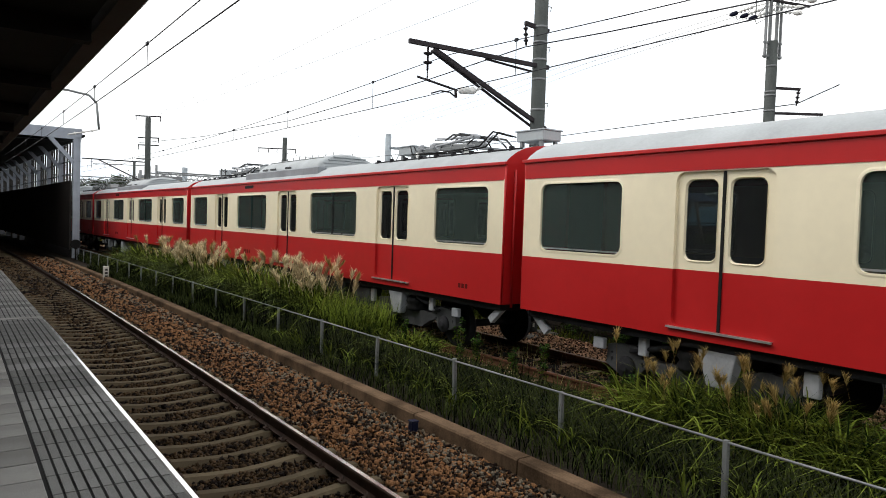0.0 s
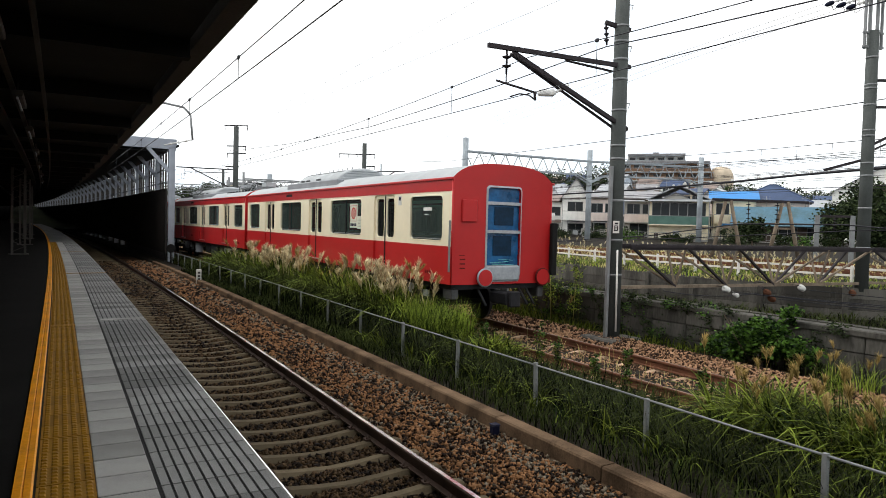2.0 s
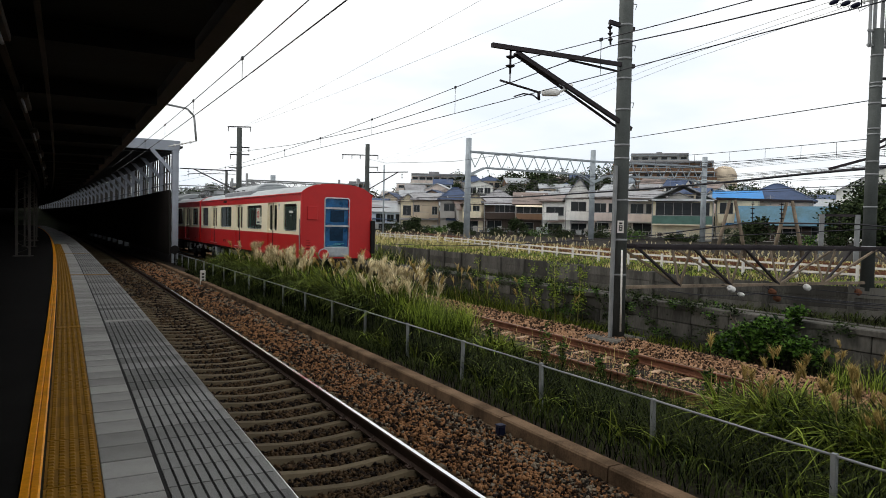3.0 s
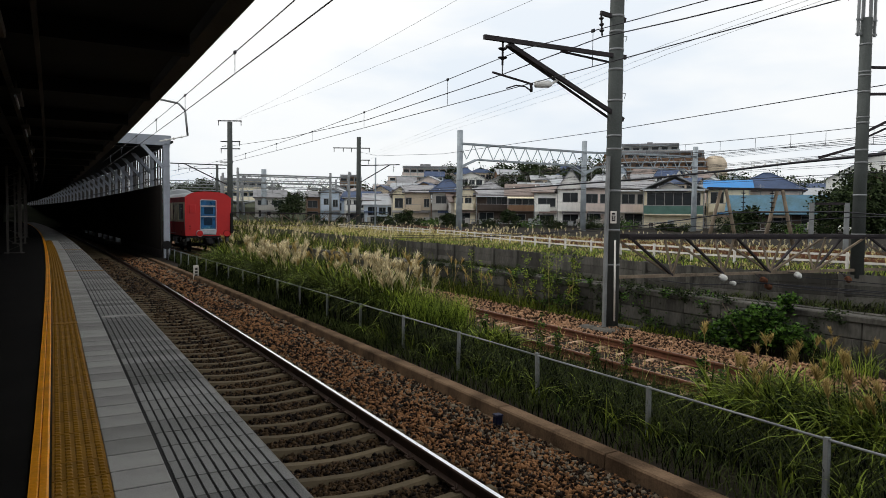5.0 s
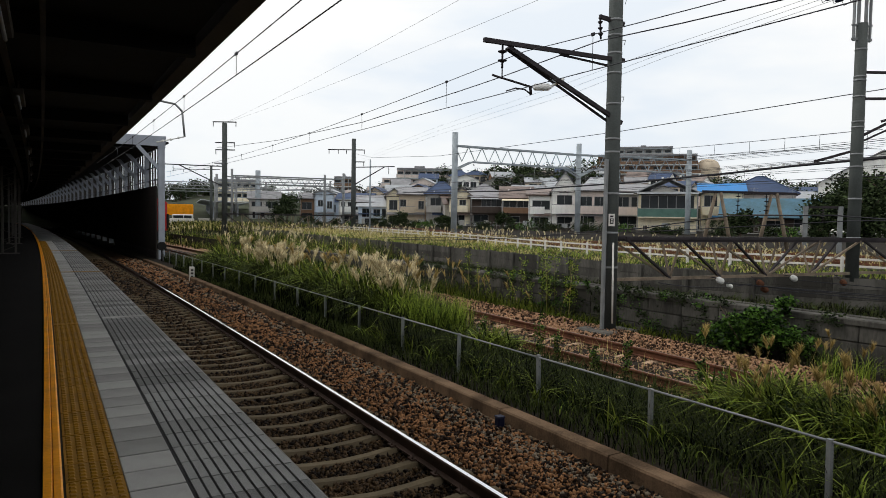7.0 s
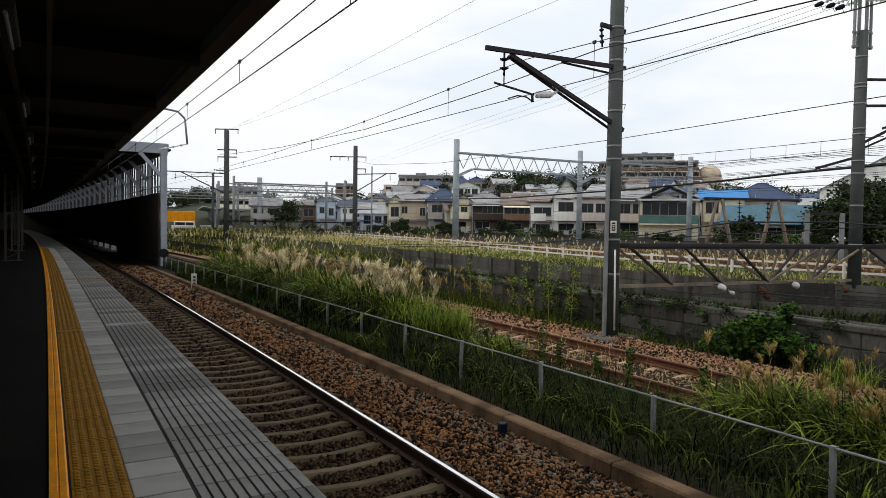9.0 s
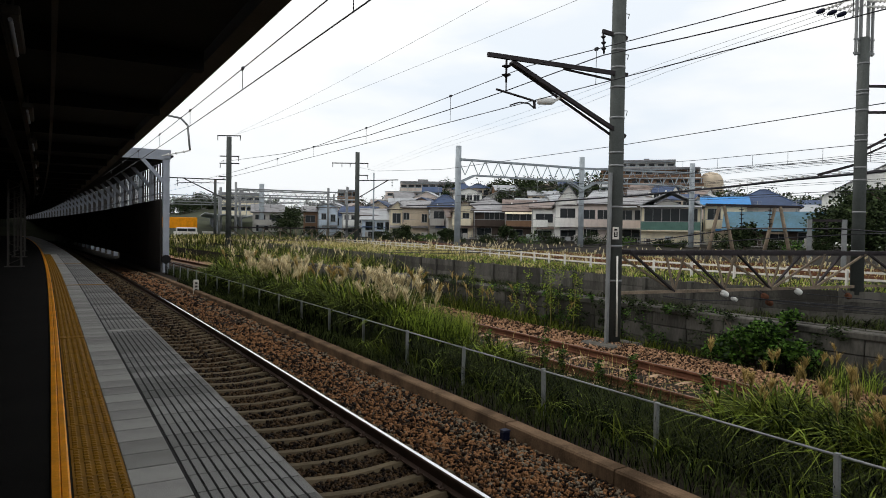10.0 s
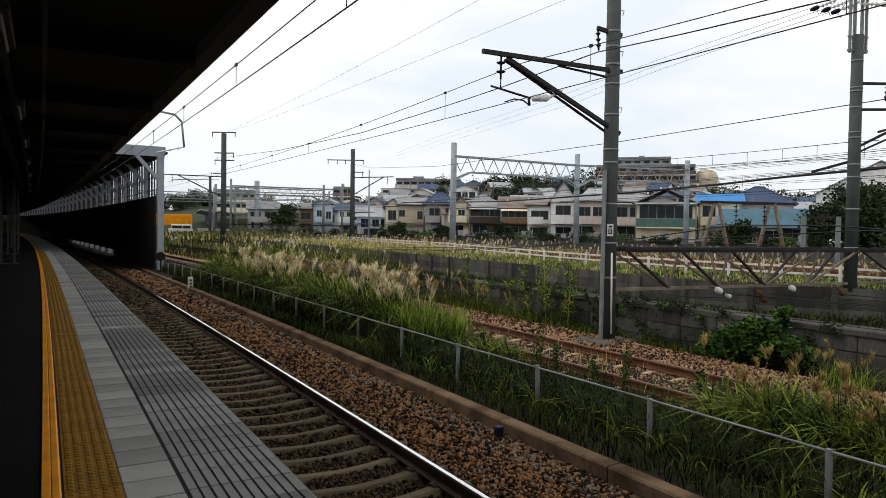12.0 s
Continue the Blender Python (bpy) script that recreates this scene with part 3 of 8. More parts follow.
# ---- curb, fence ----
curb = tagged(empty("curb"), "weathered brown concrete curb beam along the ballast", "curb", kind="structure")
y = -7.0
while y < 41:
    ln = 1.98
    bm = bmesh.new()
    sweep(curb_x, 0, [(-0.05, -1.32), (-0.05, -1.19), (-0.035, -1.175), (0.0, -1.17), (0.0, -1.02), (0.02, -1.0), (0.2, -1.0), (0.22, -1.02), (0.22, -1.32)], y, y + ln, 1.0, bm=bm)
    part("curb_block", bm, CURB, curb)
    y += 2.0


def build_fence():
    f = tagged(empty("chainlink_fence"), "low chain-link fence with galvanised posts and top rail", "fence", kind="structure")
    y = -3.06
    posts = []
    while y < 41:
        posts.append(y)
        y += 2.06
    for y in posts:
        bm = bmesh.new()
        box(bm, -0.024, 0.024, -0.024, 0.024, -1.15, -0.43, 0.004)
        box(bm, -0.024, 0.024, -0.024, 0.024, -0.43, -0.42)
        p = part("post", bm, GALV, f)
        p.matrix_basis = along(fence_x, y, 0.0, 0.0) @ pose(0, 0, random.uniform(-0.015, 0.015), random.uniform(-1, 1), random.uniform(-1, 1), 0)
    for a, b in zip(posts, posts[1:]):
        bm = bmesh.new()
        tube(bm, (fence_x(a), a, -0.445), (fence_x(b), b, -0.445), 0.0125, seg=8)
        part("top_rail", bm, GALV, f)
    # diamond mesh, two crossing sets of thin wires
    vs, fs = [], []
    for y in np.arange(-2.0, 15.0, 0.075):
        for s in (-1, 1):
            a = (fence_x(y), y, -1.08)
            y2 = y + s * 0.6
            b = (fence_x(y2), y2, -0.46)
            k = len(vs)
            for p in (a, b):
                vs += [(p[0] - 0.0015, p[1], p[2]), (p[0] + 0.0015, p[1] + 0.002, p[2]), (p[0], p[1], p[2] + 0.0026)]
            fs += [(k, k + 1, k + 4), (k, k + 4, k + 3), (k + 1, k + 2, k + 5), (k + 1, k + 5, k + 4), (k + 2, k, k + 3), (k + 2, k + 3, k + 5)]
    o = raw_mesh("wire_mesh", np.array(vs), np.array(fs), CHAINLINK)
    o.parent = f
    o["label"] = "grey diamond wire mesh"
    o["kind"] = "stuff"


build_fence()

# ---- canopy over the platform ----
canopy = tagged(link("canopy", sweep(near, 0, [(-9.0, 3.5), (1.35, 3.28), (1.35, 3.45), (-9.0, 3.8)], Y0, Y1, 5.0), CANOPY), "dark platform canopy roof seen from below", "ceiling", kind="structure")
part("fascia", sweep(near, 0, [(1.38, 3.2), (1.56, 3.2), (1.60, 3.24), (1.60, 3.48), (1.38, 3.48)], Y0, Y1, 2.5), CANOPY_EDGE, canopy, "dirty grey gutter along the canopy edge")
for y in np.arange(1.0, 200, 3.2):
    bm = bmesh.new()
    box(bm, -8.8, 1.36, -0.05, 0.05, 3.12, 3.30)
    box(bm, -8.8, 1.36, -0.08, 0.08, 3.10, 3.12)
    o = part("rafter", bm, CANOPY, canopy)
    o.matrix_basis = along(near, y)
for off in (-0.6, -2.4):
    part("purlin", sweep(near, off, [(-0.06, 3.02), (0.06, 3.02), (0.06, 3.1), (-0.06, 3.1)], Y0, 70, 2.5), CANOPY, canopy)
# Unseen walls, added to close the platform off from daylight.
wall_back = tagged(link("wall_back", sweep(near, 0, [(-9.2, -1.2), (-9.0, -1.2), (-9.0, 3.9), (-9.2, 3.9)], Y0, Y1, 5.0), CANOPY), "unseen dark wall added behind the platform", "wall", kind="structure")
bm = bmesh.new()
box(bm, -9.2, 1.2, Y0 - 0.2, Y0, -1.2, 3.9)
tagged(link("wall_end", bm, CANOPY), "unseen dark wall added to keep light off the platform end", "wall", kind="structure")


# ---- train ----
CAR_L, HALF_W = 17.8, 1.4
ZB, ZC, ZT, ZE = 1.067, 1.92, 3.165, 3.44
WINDOWS = [(0.38, 2.0), (5.0, 7.46), (10.34, 12.8), (15.79, 17.43)]
DOORS = [(2.85, 4.15), (8.25, 9.55), (13.65, 14.95)]
TRAVEL = [(0.0, -10.15), (0.5, -4.58), (1.0, 1.09), (1.5, 6.84), (2.0, 12.52), (2.5, 18.03), (3.0, 23.5), (4.0, 33.8), (5.0, 43.7), (6.0, 53.1), (6.5, 57.7), (7.0, 62.1), (9.0, 79.0), (12.0, 103.0)]


def roof_z(x):
    """The roof's height over the rail across the car."""
    u = abs(x) / HALF_W
    return ZE + 0.25 * (1 - u ** 5) + 0.13 * (1 - u ** 2)


def side_bm(sgn):
    """One side of the body: three painted bands with round-cornered openings."""
    bm = bmesh.new()
    w = sgn * HALF_W

    def place(u, v, d=0.0):
        return (w - sgn * d, u - CAR_L / 2, v)

    holes = [rounded(a, b, 2.02, 3.08, 0.14) for a, b in WINDOWS]
    door_o = []
    for a, b in DOORS:
        o = rounded(a, b, ZB + 0.13, 3.14, 0.12)
        door_o.append(o[:12] + [(a, ZC)] + o[12:] + [(b, ZC)])
    sheet = [(0.0, ZB), (CAR_L, ZB), (CAR_L, ZE), (0.0, ZE)]
    sheet_with_holes(bm, sheet, holes + door_o, place)
    for z in (ZC, ZT):
        geom = bm.verts[:] + bm.edges[:] + bm.faces[:]
        bmesh.ops.bisect_plane(bm, geom=geom, plane_co=(0, 0, z), plane_no=(0, 0, 1))
    for f in bm.faces:
        c = f.calc_center_median().z
        f.material_index = 1 if ZC < c < ZT else 0
    for h in holes:
        ring(bm, [(u, v, 0.0) for u, v in h], [(u, v, 0.05) for u, v in h], place, 1)
    for h in door_o:
        ring(bm, [(u, v, 0.0) for u, v in h], [(u, v, 0.06) for u, v in h], place, 0)
        bm.faces.ensure_lookup_table()
        for f in bm.faces[-len(h):]:
            f.material_index = 1 if f.calc_center_median().z > ZC else 0
    bmesh.ops.remove_doubles(bm, verts=bm.verts, dist=0.0005)
    bmesh.ops.recalc_face_normals(bm, faces=bm.faces)
    return bm


def build_car(rear, pantographs):
    car = tagged(empty("train_car"), "red and cream commuter train car with grey roof", "train car", "cars of the train")
    body = part("body", side_bm(-1), [RED, CREAM], car, "red and cream painted steel body")
    part("side_wall", side_bm(1), [RED, CREAM], body)
    # roof
    bm = bmesh.new()
    n = 16
    xs = [HALF_W * math.sin(math.pi / 2 * (2 * k / n - 1)) for k in range(n + 1)]
    prof = [(x, roof_z(x)) for x in xs]
    rings = []
    for y in (-CAR_L / 2, CAR_L / 2):
        rings.append([bm.verts.new((x, y, z)) for x, z in prof])
    for k in range(n):
        bm.faces.new((rings[0][k], rings[0][k + 1], rings[1][k + 1], rings[1][k])).smooth = True
    part("roof", bm, ROOFGREY, car, "pale grey curved roof")
    for s in (-1, 1):
        bm = bmesh.new()
        box(bm, s * (HALF_W + 0.005) - 0.03, s * (HALF_W + 0.005) + 0.03, -CAR_L / 2 - 0.05, CAR_L / 2 + 0.05, ZE - 0.035, ZE + 0.02, 0.008)
        part("rain_gutter", bm, RED, car)
        bm = bmesh.new()
        box(bm, s * HALF_W - 0.008, s * HALF_W + 0.008, -CAR_L / 2 + 0.02, CAR_L / 2 - 0.02, ZT - 0.012, ZT + 0.012)
        part("trim_strip", bm, RED, car)
    # ends
    for e in (-1, 1):
        bm = bmesh.new()
        outline = [(-HALF_W, ZB), (HALF_W, ZB)] + [(x, z) for x, z in reversed(prof)]
        hole = rounded(-0.46, 0.46, 1.25, 3.28, 0.09)
        yy = e * CAR_L / 2

        def place(u, v, d=0.0):
            return (u, yy - e * d, v)

        sheet_with_holes(bm, outline, [hole], place)
        ring(bm, [(u, v, 0.0) for u, v in hole], [(u, v, 0.08) for u, v in hole], place)
        bmesh.ops.recalc_face_normals(bm, faces=bm.faces)
        part("end_wall", bm, RED, car, "red end wall with a gangway opening")
        for s in (-1, 1):
            bm = bmesh.new()
            tube(bm, (s * (HALF_W - 0.02), yy, ZB + 0.02), (s * (HALF_W - 0.02), yy, ZE - 0.02), 0.021, seg=8)
            part("corner_post", bm, RED, car)
        if not (rear and e < 0):
            bm = bmesh.new()
            box(bm, -0.5, 0.5, yy, yy + e * 0.26, 1.2, 3.3, 0.03)
            part("gangway_bellows", bm, BLACK, car, "black rubber gangway bellows")
            for s in (-1, 1):
                bm = bmesh.new()
                tube(bm, (s * 1.2, yy + e * 0.05, ZB - 0.05), (s * 1.2, yy + e * 0.05, ZE - 0.1), 0.022, seg=6)
                part("end_pipe", bm, RED, car)
    # inside
    bm = bmesh.new()
    box(bm, -1.3, 1.3, -CAR_L / 2 + 0.1, CAR_L / 2 - 0.1, ZB + 0.02, ZB + 0.1)
    box(bm, -1.3, 1.3, -CAR_L / 2 + 0.1, CAR_L / 2 - 0.1, 3.3, 3.38)
    for y0, y1 in ((-8.7, -6.2), (-4.4, -0.9), (0.9, 4.4), (6.2, 8.7)):
        for s in (-1, 1):
            box(bm, s * 1.28 - 0.02, s * 1.28 + 0.02, y0, y1, ZB + 0.5, 2.02)
            box(bm, min(s * 0.78, s * 1.26), max(s * 0.78, s * 1.26), y0, y1, ZB + 0.3, ZB + 0.52)
    part("interior", bm, INTERIOR, car, "dim grey interior with bench seats")
    # windows
    for s in (-1, 1):
        def place(u, v, d=0.0):
            return (s * (HALF_W - d), u - CAR_L / 2, v)
        for a, b in WINDOWS:
            bm = bmesh.new()
            o, i = rounded(a, b, 2.02, 3.08, 0.14), rounded(a + 0.022, b - 0.022, 2.042, 3.058, 0.12)
            ring(bm, [(u, v, -0.006) for u, v in o], [(u, v, -0.006) for u, v in i], place)
            ring(bm, [(u, v, -0.006) for u, v in i], [(u, v, 0.05) for u, v in i], place)
            oo = rounded(a - 0.02, b + 0.02, 2.0, 3.1, 0.16)
            ring(bm, [(u, v, 0.0) for u, v in oo], [(u, v, -0.006) for u, v in o], place)
            bmesh.ops.recalc_face_normals(bm, faces=bm.faces)
            fr = part("window_frame", bm, CREAM, car)
            bm = bmesh.new()
            pf = bm.faces.new([bm.verts.new(place(u, v, 0.035)) for u, v in i])
            pf.normal_update()
            if pf.normal.x * s < 0:
                pf.normal_flip()
            part("pane", bm, TRAIN_GLASS, fr, "dark green tinted glass")
            bm = bmesh.new()
            box(bm, s * (HALF_W - 0.03) - 0.008, s * (HALF_W - 0.03) + 0.008, a + 0.06 - CAR_L / 2, b - 0.06 - CAR_L / 2, 2.062, 2.085)
            part("sill_strip", bm, CHROME, fr)
            if b - a > 2:
                bm = bmesh.new()
                c = (a + b) / 2 - CAR_L / 2
                box(bm, s * (HALF_W - 0.03) - 0.012, s * (HALF_W - 0.03) + 0.012, c - 0.035, c + 0.035, 2.045, 3.055)
                part("mullion", bm, BLACK, fr)
        for a, b in DOORS:
            mid = (a + b) / 2
            for u0, u1 in ((a, mid), (mid, b)):
                bm = bmesh.new()
                wo = rounded(u0 + 0.115, u1 - 0.08, 2.03, 3.05, 0.1) if u0 == a else rounded(u0 + 0.08, u1 - 0.115, 2.03, 3.05, 0.1)
                d = 0.045
                sheet_with_holes(bm, [(u0, ZB + 0.13), (u1, ZB + 0.13), (u1, 3.14), (u0, 3.14)], [wo], lambda u, v: place(u, v, d))
                geom = bm.verts[:] + bm.edges[:] + bm.faces[:]
                bmesh.ops.bisect_plane(bm, geom=geom, plane_co=(0, 0, ZC), plane_no=(0, 0, 1))
                for f in bm.faces:
                    f.material_index = 1 if f.calc_center_median().z > ZC else 0
                c = [(u + (0.018 if u < (u0 + u1) / 2 else -0.018), v + (0.018 if v < 2.5 else -0.018)) for u, v in wo]
                ring(bm, [(u, v, d) for u, v in wo], [(u, v, d - 0.012) for u, v in wo], place, 1)
                ring(bm, [(u, v, d - 0.012) for u, v in wo], [(u, v, d + 0.03) for u, v in c], place, 1)
                bmesh.ops.recalc_face_normals(bm, faces=bm.faces)
                leaf = part("door_leaf", bm, [RED, CREAM], car, "red and cream sliding door leaf")
                bm = bmesh.new()
                pf = bm.faces.new([bm.verts.new(place(u, v, d + 0.02)) for u, v in wo])
                pf.normal_update()
                if pf.normal.x * s < 0:
                    pf.normal_flip()
                part("pane", bm, DOOR_GLASS, leaf, "near-black tinted glass")
            bm = bmesh.new()
            box(bm, s * (HALF_W - 0.04) - 0.012, s * (HALF_W - 0.04) + 0.012, mid - 0.018 - CAR_L / 2, mid + 0.018 - CAR_L / 2, ZB + 0.13, 3.13)
            part("door_seal", bm, BLACK, car)
            bm = bmesh.new()
            box(bm, s * (HALF_W + 0.015) - 0.025, s * (HALF_W + 0.015) + 0.025, a - 0.05 - CAR_L / 2, b + 0.05 - CAR_L / 2, ZB + 0.105, ZB + 0.13)
            part("door_sill", bm, CHROME, car)
    # underframe and bogies
    bm = bmesh.new()
    box(bm, -1.3, 1.3, -CAR_L / 2 + 0.1, CAR_L / 2 - 0.1, ZB - 0.12, ZB)
    part("underframe", bm, UNDER_DARK, car)
    gear = [(2.1, 2.48, 0.38, 1.0, UNDER_PALE, 1.28), (0.64, 1.12, 0.82, 1.0, UNDER, 1.2), (-0.04, 0.39, 0.86, 1.0, UNDER, 1.2)]
    if not rear:
        gear += [(-4.3, -3.6, 0.5, 0.9, UNDER, 1.25), (-3.2, -1.7, 0.45, 0.95, UNDER_DARK, 1.28), (-1.4, -0.3, 0.5, 0.95, UNDER_DARK, 1.28)]
    for y0, y1, z0, z1, mt, w in gear:
        for s in (-1, 1):
            bm = bmesh.new()
            box(bm, min(s * 0.9, s * w), max(s * 0.9, s * w), y0, y1, z0, z1, 0.025)
            bx = part("equipment_box", bm, mt, car, "grey steel equipment box")
            bm = bmesh.new()
            box(bm, s * w - 0.01, s * w + 0.01, y0 + 0.06, y1 - 0.06, z0 + 0.05, z1 - 0.05, 0.006)
            part("cover", bm, mt, bx)
            if y1 - y0 < 0.6 and z0 < 0.5:
                bm = bmesh.new()
                box(bm, s * w - 0.016, s * w + 0.016, y0 + 0.16, y0 + 0.32, z0 + 0.12, z0 + 0.17)
                part("latch", bm, UNDER_DARK, bx)
    for e in (-1, 1):
        c = e * 5.9
        bogie = empty("bogie", pose(0, c, 0))
        bogie.parent = car
        bogie["label"] = "grey steel bogie with two wheelsets"
        prof = [(-1.4, 0.74), (-1.42, 0.46), (-1.22, 0.36), (-0.86, 0.36), (-0.76, 0.52), (-0.52, 0.44), (-0.3, 0.3), (0.3, 0.3), (0.52, 0.44), (0.76, 0.52), (0.86, 0.36), (1.22, 0.36), (1.42, 0.46), (1.4, 0.74), (0.92, 0.78), (0.6, 0.62), (-0.6, 0.62), (-0.92, 0.78)]
        for s in (-1, 1):
            bm = bmesh.new()
            q = [[bm.verts.new((s * x, y, z)) for y, z in prof] for x in (0.97, 1.11)]
            for k in range(len(prof)):
                j = (k + 1) % len(prof)
                bm.faces.new((q[0][k], q[0][j], q[1][j], q[1][k]))
            for r in q:
                bmesh.ops.triangulate(bm, faces=[bm.faces.new(r)])
            bmesh.ops.recalc_face_normals(bm, faces=bm.faces)
            part("side_frame", bm, UNDER, bogie)
            bm = bmesh.new()
            lathe(bm, (s * 1.0, 0, 0.6), [(0.24, 0), (0.26, 0.06), (0.22, 0.12), (0.26, 0.18), (0.24, 0.26)], 16)
            part("air_spring", bm, BLACK, bogie)
            bm = bmesh.new()
            yc = -e * 0.45
            lo = [(1.12, yc - 0.15, 0.5), (1.26, yc - 0.15, 0.5), (1.26, yc + 0.15, 0.5), (1.12, yc + 0.15, 0.5)]
            hi = [(1.05, yc - 0.27, 0.98), (1.3, yc - 0.27, 0.98), (1.3, yc + 0.27, 0.98), (1.05, yc + 0.27, 0.98)]
            v = [bm.verts.new((s * x, y, z)) for x, y, z in lo + hi]
            for f in ((0, 1, 2, 3), (4, 5, 6, 7), (0, 1, 5, 4), (1, 2, 6, 5), (2, 3, 7, 6), (3, 0, 4, 7)):
                bm.faces.new([v[i] for i in f])
            bmesh.ops.recalc_face_normals(bm, faces=bm.faces)
            bmesh.ops.bevel(bm, geom=bm.edges[:], offset=0.02, segments=2, affect="EDGES", profile=0.5)
            part("bolster_bracket", bm, UNDER_PALE, bogie, "pale grey tapered bolster bracket")
            for yy, z0, z1, wd in ((e * 0.72, 0.68, 0.97, 0.07), (-e * 1.55, 0.62, 0.9, 0.09), (e * 1.5, 0.66, 0.82, 0.1)):
                bm = bmesh.new()
                box(bm, s * 1.17 - 0.04, s * 1.17 + 0.04, yy - wd, yy + wd, z0, z1, 0.012)
                part("hanger_bracket", bm, UNDER_PALE, bogie)
            bm = bmesh.new()
            tube(bm, (s * 1.16, e * 0.95, 0.7), (s * 1.16, e * 0.2, 0.9), 0.03, seg=8)
            tube(bm, (s * 1.16, e * 0.6, 0.79), (s * 1.16, e * 0.2, 0.9), 0.048, seg=8)
            part("damper", bm, UNDER_DARK, bogie)
            for w in (-1.05, 1.05):
                bm = bmesh.new()
                lathe(bm, (s * 1.11, w, 0.46), [(0.16, 0.0), (0.16, 0.03), (0.13, 0.05), (0.06, 0.055), (0.05, 0.075)], 18, axis=Vector((s, 0, 0)))
                part("axle_box", bm, UNDER_DARK, bogie, "round dark axle box cover")
                for dy in (-0.27, 0.27):
                    bm = bmesh.new()
                    lathe(bm, (s * 1.04, w + dy, 0.5), [(0.07, 0.0), (0.08, 0.05), (0.06, 0.09), (0.08, 0.13), (0.06, 0.17), (0.07, 0.24)], 10)
                    part("coil_spring", bm, UNDER_DARK, bogie)
        for w in (-1.05, 1.05):
            bm = bmesh.new()
            tube(bm, (-0.95, w, 0.43), (0.95, w, 0.43), 0.075, seg=10)
            for s in (-1, 1):
                lathe(bm, (s * 0.68, w, 0.43), [(0.46, 0.0), (0.46, 0.025), (0.43, 0.03), (0.43, 0.12), (0.38, 0.12), (0.36, 0.09), (0.18, 0.09), (0.16, 0.13)], 28, axis=Vector((s, 0, 0)))
            part("wheelset", bm, UNDER_DARK, bogie)
        for s in (-1, 1):
            bm = bmesh.new()
            beam(bm, (s * 1.2, e * 8.75, 1.0), (s * 1.2, e * 8.45, 0.74), 0.09, 0.12)
            part("end_bracket", bm, UNDER_PALE, car)
    # roof gear
    bm = bmesh.new()
    hood = [(0.95 * math.cos(math.pi * k / 20), math.sin(math.pi * k / 20)) for k in range(21)]
    ys = [(-0.92, 0.0), (-0.9, 0.86), (-0.72, 1.0), (3.15, 1.0), (3.35, 0.8), (3.4, 0.0)]
    rings = [[bm.verts.new((x, y, 3.72 + 0.48 * z * k)) for x, z in hood] for y, k in ys]
    for r0, r1 in zip(rings, rings[1:]):
        for k in range(len(hood) - 1):
            bm.faces.new((r0[k], r0[k + 1], r1[k + 1], r1[k])).smooth = True
    ac = part("air_conditioner", bm, ROOFGREY, car, "pale grey domed roof air conditioner")
    for z, hw in ((3.82, 0.84), (3.92, 0.78), (4.01, 0.66), (4.09, 0.5)):
        bm = bmesh.new()
        box(bm, -hw, hw, -0.928, -0.9, z - 0.012, z + 0.012, 0.004)
        part("louvre", bm, ROOFGREY, ac)
    for s in (-1, 1):
        for k in range(9):
            bm = bmesh.new()
            y = -0.5 + 0.44 * k
            tube(bm, (s * 0.3, y, 4.15), (s * 0.3, y, 4.25), 0.014, seg=6)
            part("pin", bm, GALV, ac)
        bm = bmesh.new()
        beam(bm, (s * 0.62, -0.6, 4.085), (s * 0.62, 3.1, 4.085), 0.03)
        part("seam", bm, GALV, ac)
        for y in (1.0, 2.1, 2.7):
            bm = bmesh.new()
            box(bm, s * 0.955 - 0.012, s * 0.955 + 0.012, y - 0.2, y + 0.2, 3.82, 3.87)
            part("grille", bm, UNDER, ac)
        bm = bmesh.new()
        box(bm, min(s * 1.02, s * 1.27), max(s * 1.02, s * 1.27), -1.6, 3.55, 3.52, 3.755, 0.03)
        part("roof_duct", bm, ROOF_DARK, car, "long grey roof duct")
    if pantographs:
        for e in (-1, 1):
            c = e * 5.9
            pan = empty("pantograph", pose(0, c, 3.78))
            pan.parent = car
            pan["label"] = "folded single-arm pantograph on white insulators"
            bm = bmesh.new()
            for sx in (-0.55, 0.55):
                beam(bm, (sx, -0.9, 0.16), (sx, 0.9, 0.16), 0.06)
            for yy in (-0.9, 0.0, 0.9):
                beam(bm, (-0.6, yy, 0.16), (0.6, yy, 0.16), 0.06)
            part("base_frame", bm, GALV, pan)
            for sx in (-0.55, 0.55):
                for yy in (-0.85, 0.85):
                    bm = bmesh.new()
                    lathe(bm, (sx, yy, -0.14), [(0.06, 0), (0.08, 0.05), (0.05, 0.09), (0.08, 0.13), (0.05, 0.17), (0.06, 0.28)], 10)
                    part("insulator", bm, PORCELAIN, pan)
            bm = bmesh.new()
            tube(bm, (0, -0.8, 0.24), (0, 0.85, 0.34), 0.045, seg=8)
            tube(bm, (-0.25, -0.8, 0.30), (-0.1, 0.85, 0.38), 0.02, seg=6)
            tube(bm, (0.25, 0.9, 0.36), (0.1, -0.8, 0.34), 0.025, seg=6)
            part("arm", bm, GALV, pan)
            bm = bmesh.new()
            for yy in (-0.7, -0.5):
                tube(bm, (-0.62, yy, 0.42), (0.62, yy, 0.42), 0.022, seg=6)
                for s in (-1, 1):
                    tube(bm, (s * 0.62, yy, 0.42), (s * 0.82, yy, 0.28), 0.018, seg=6)
            part("collector_head", bm, UNDER, pan)
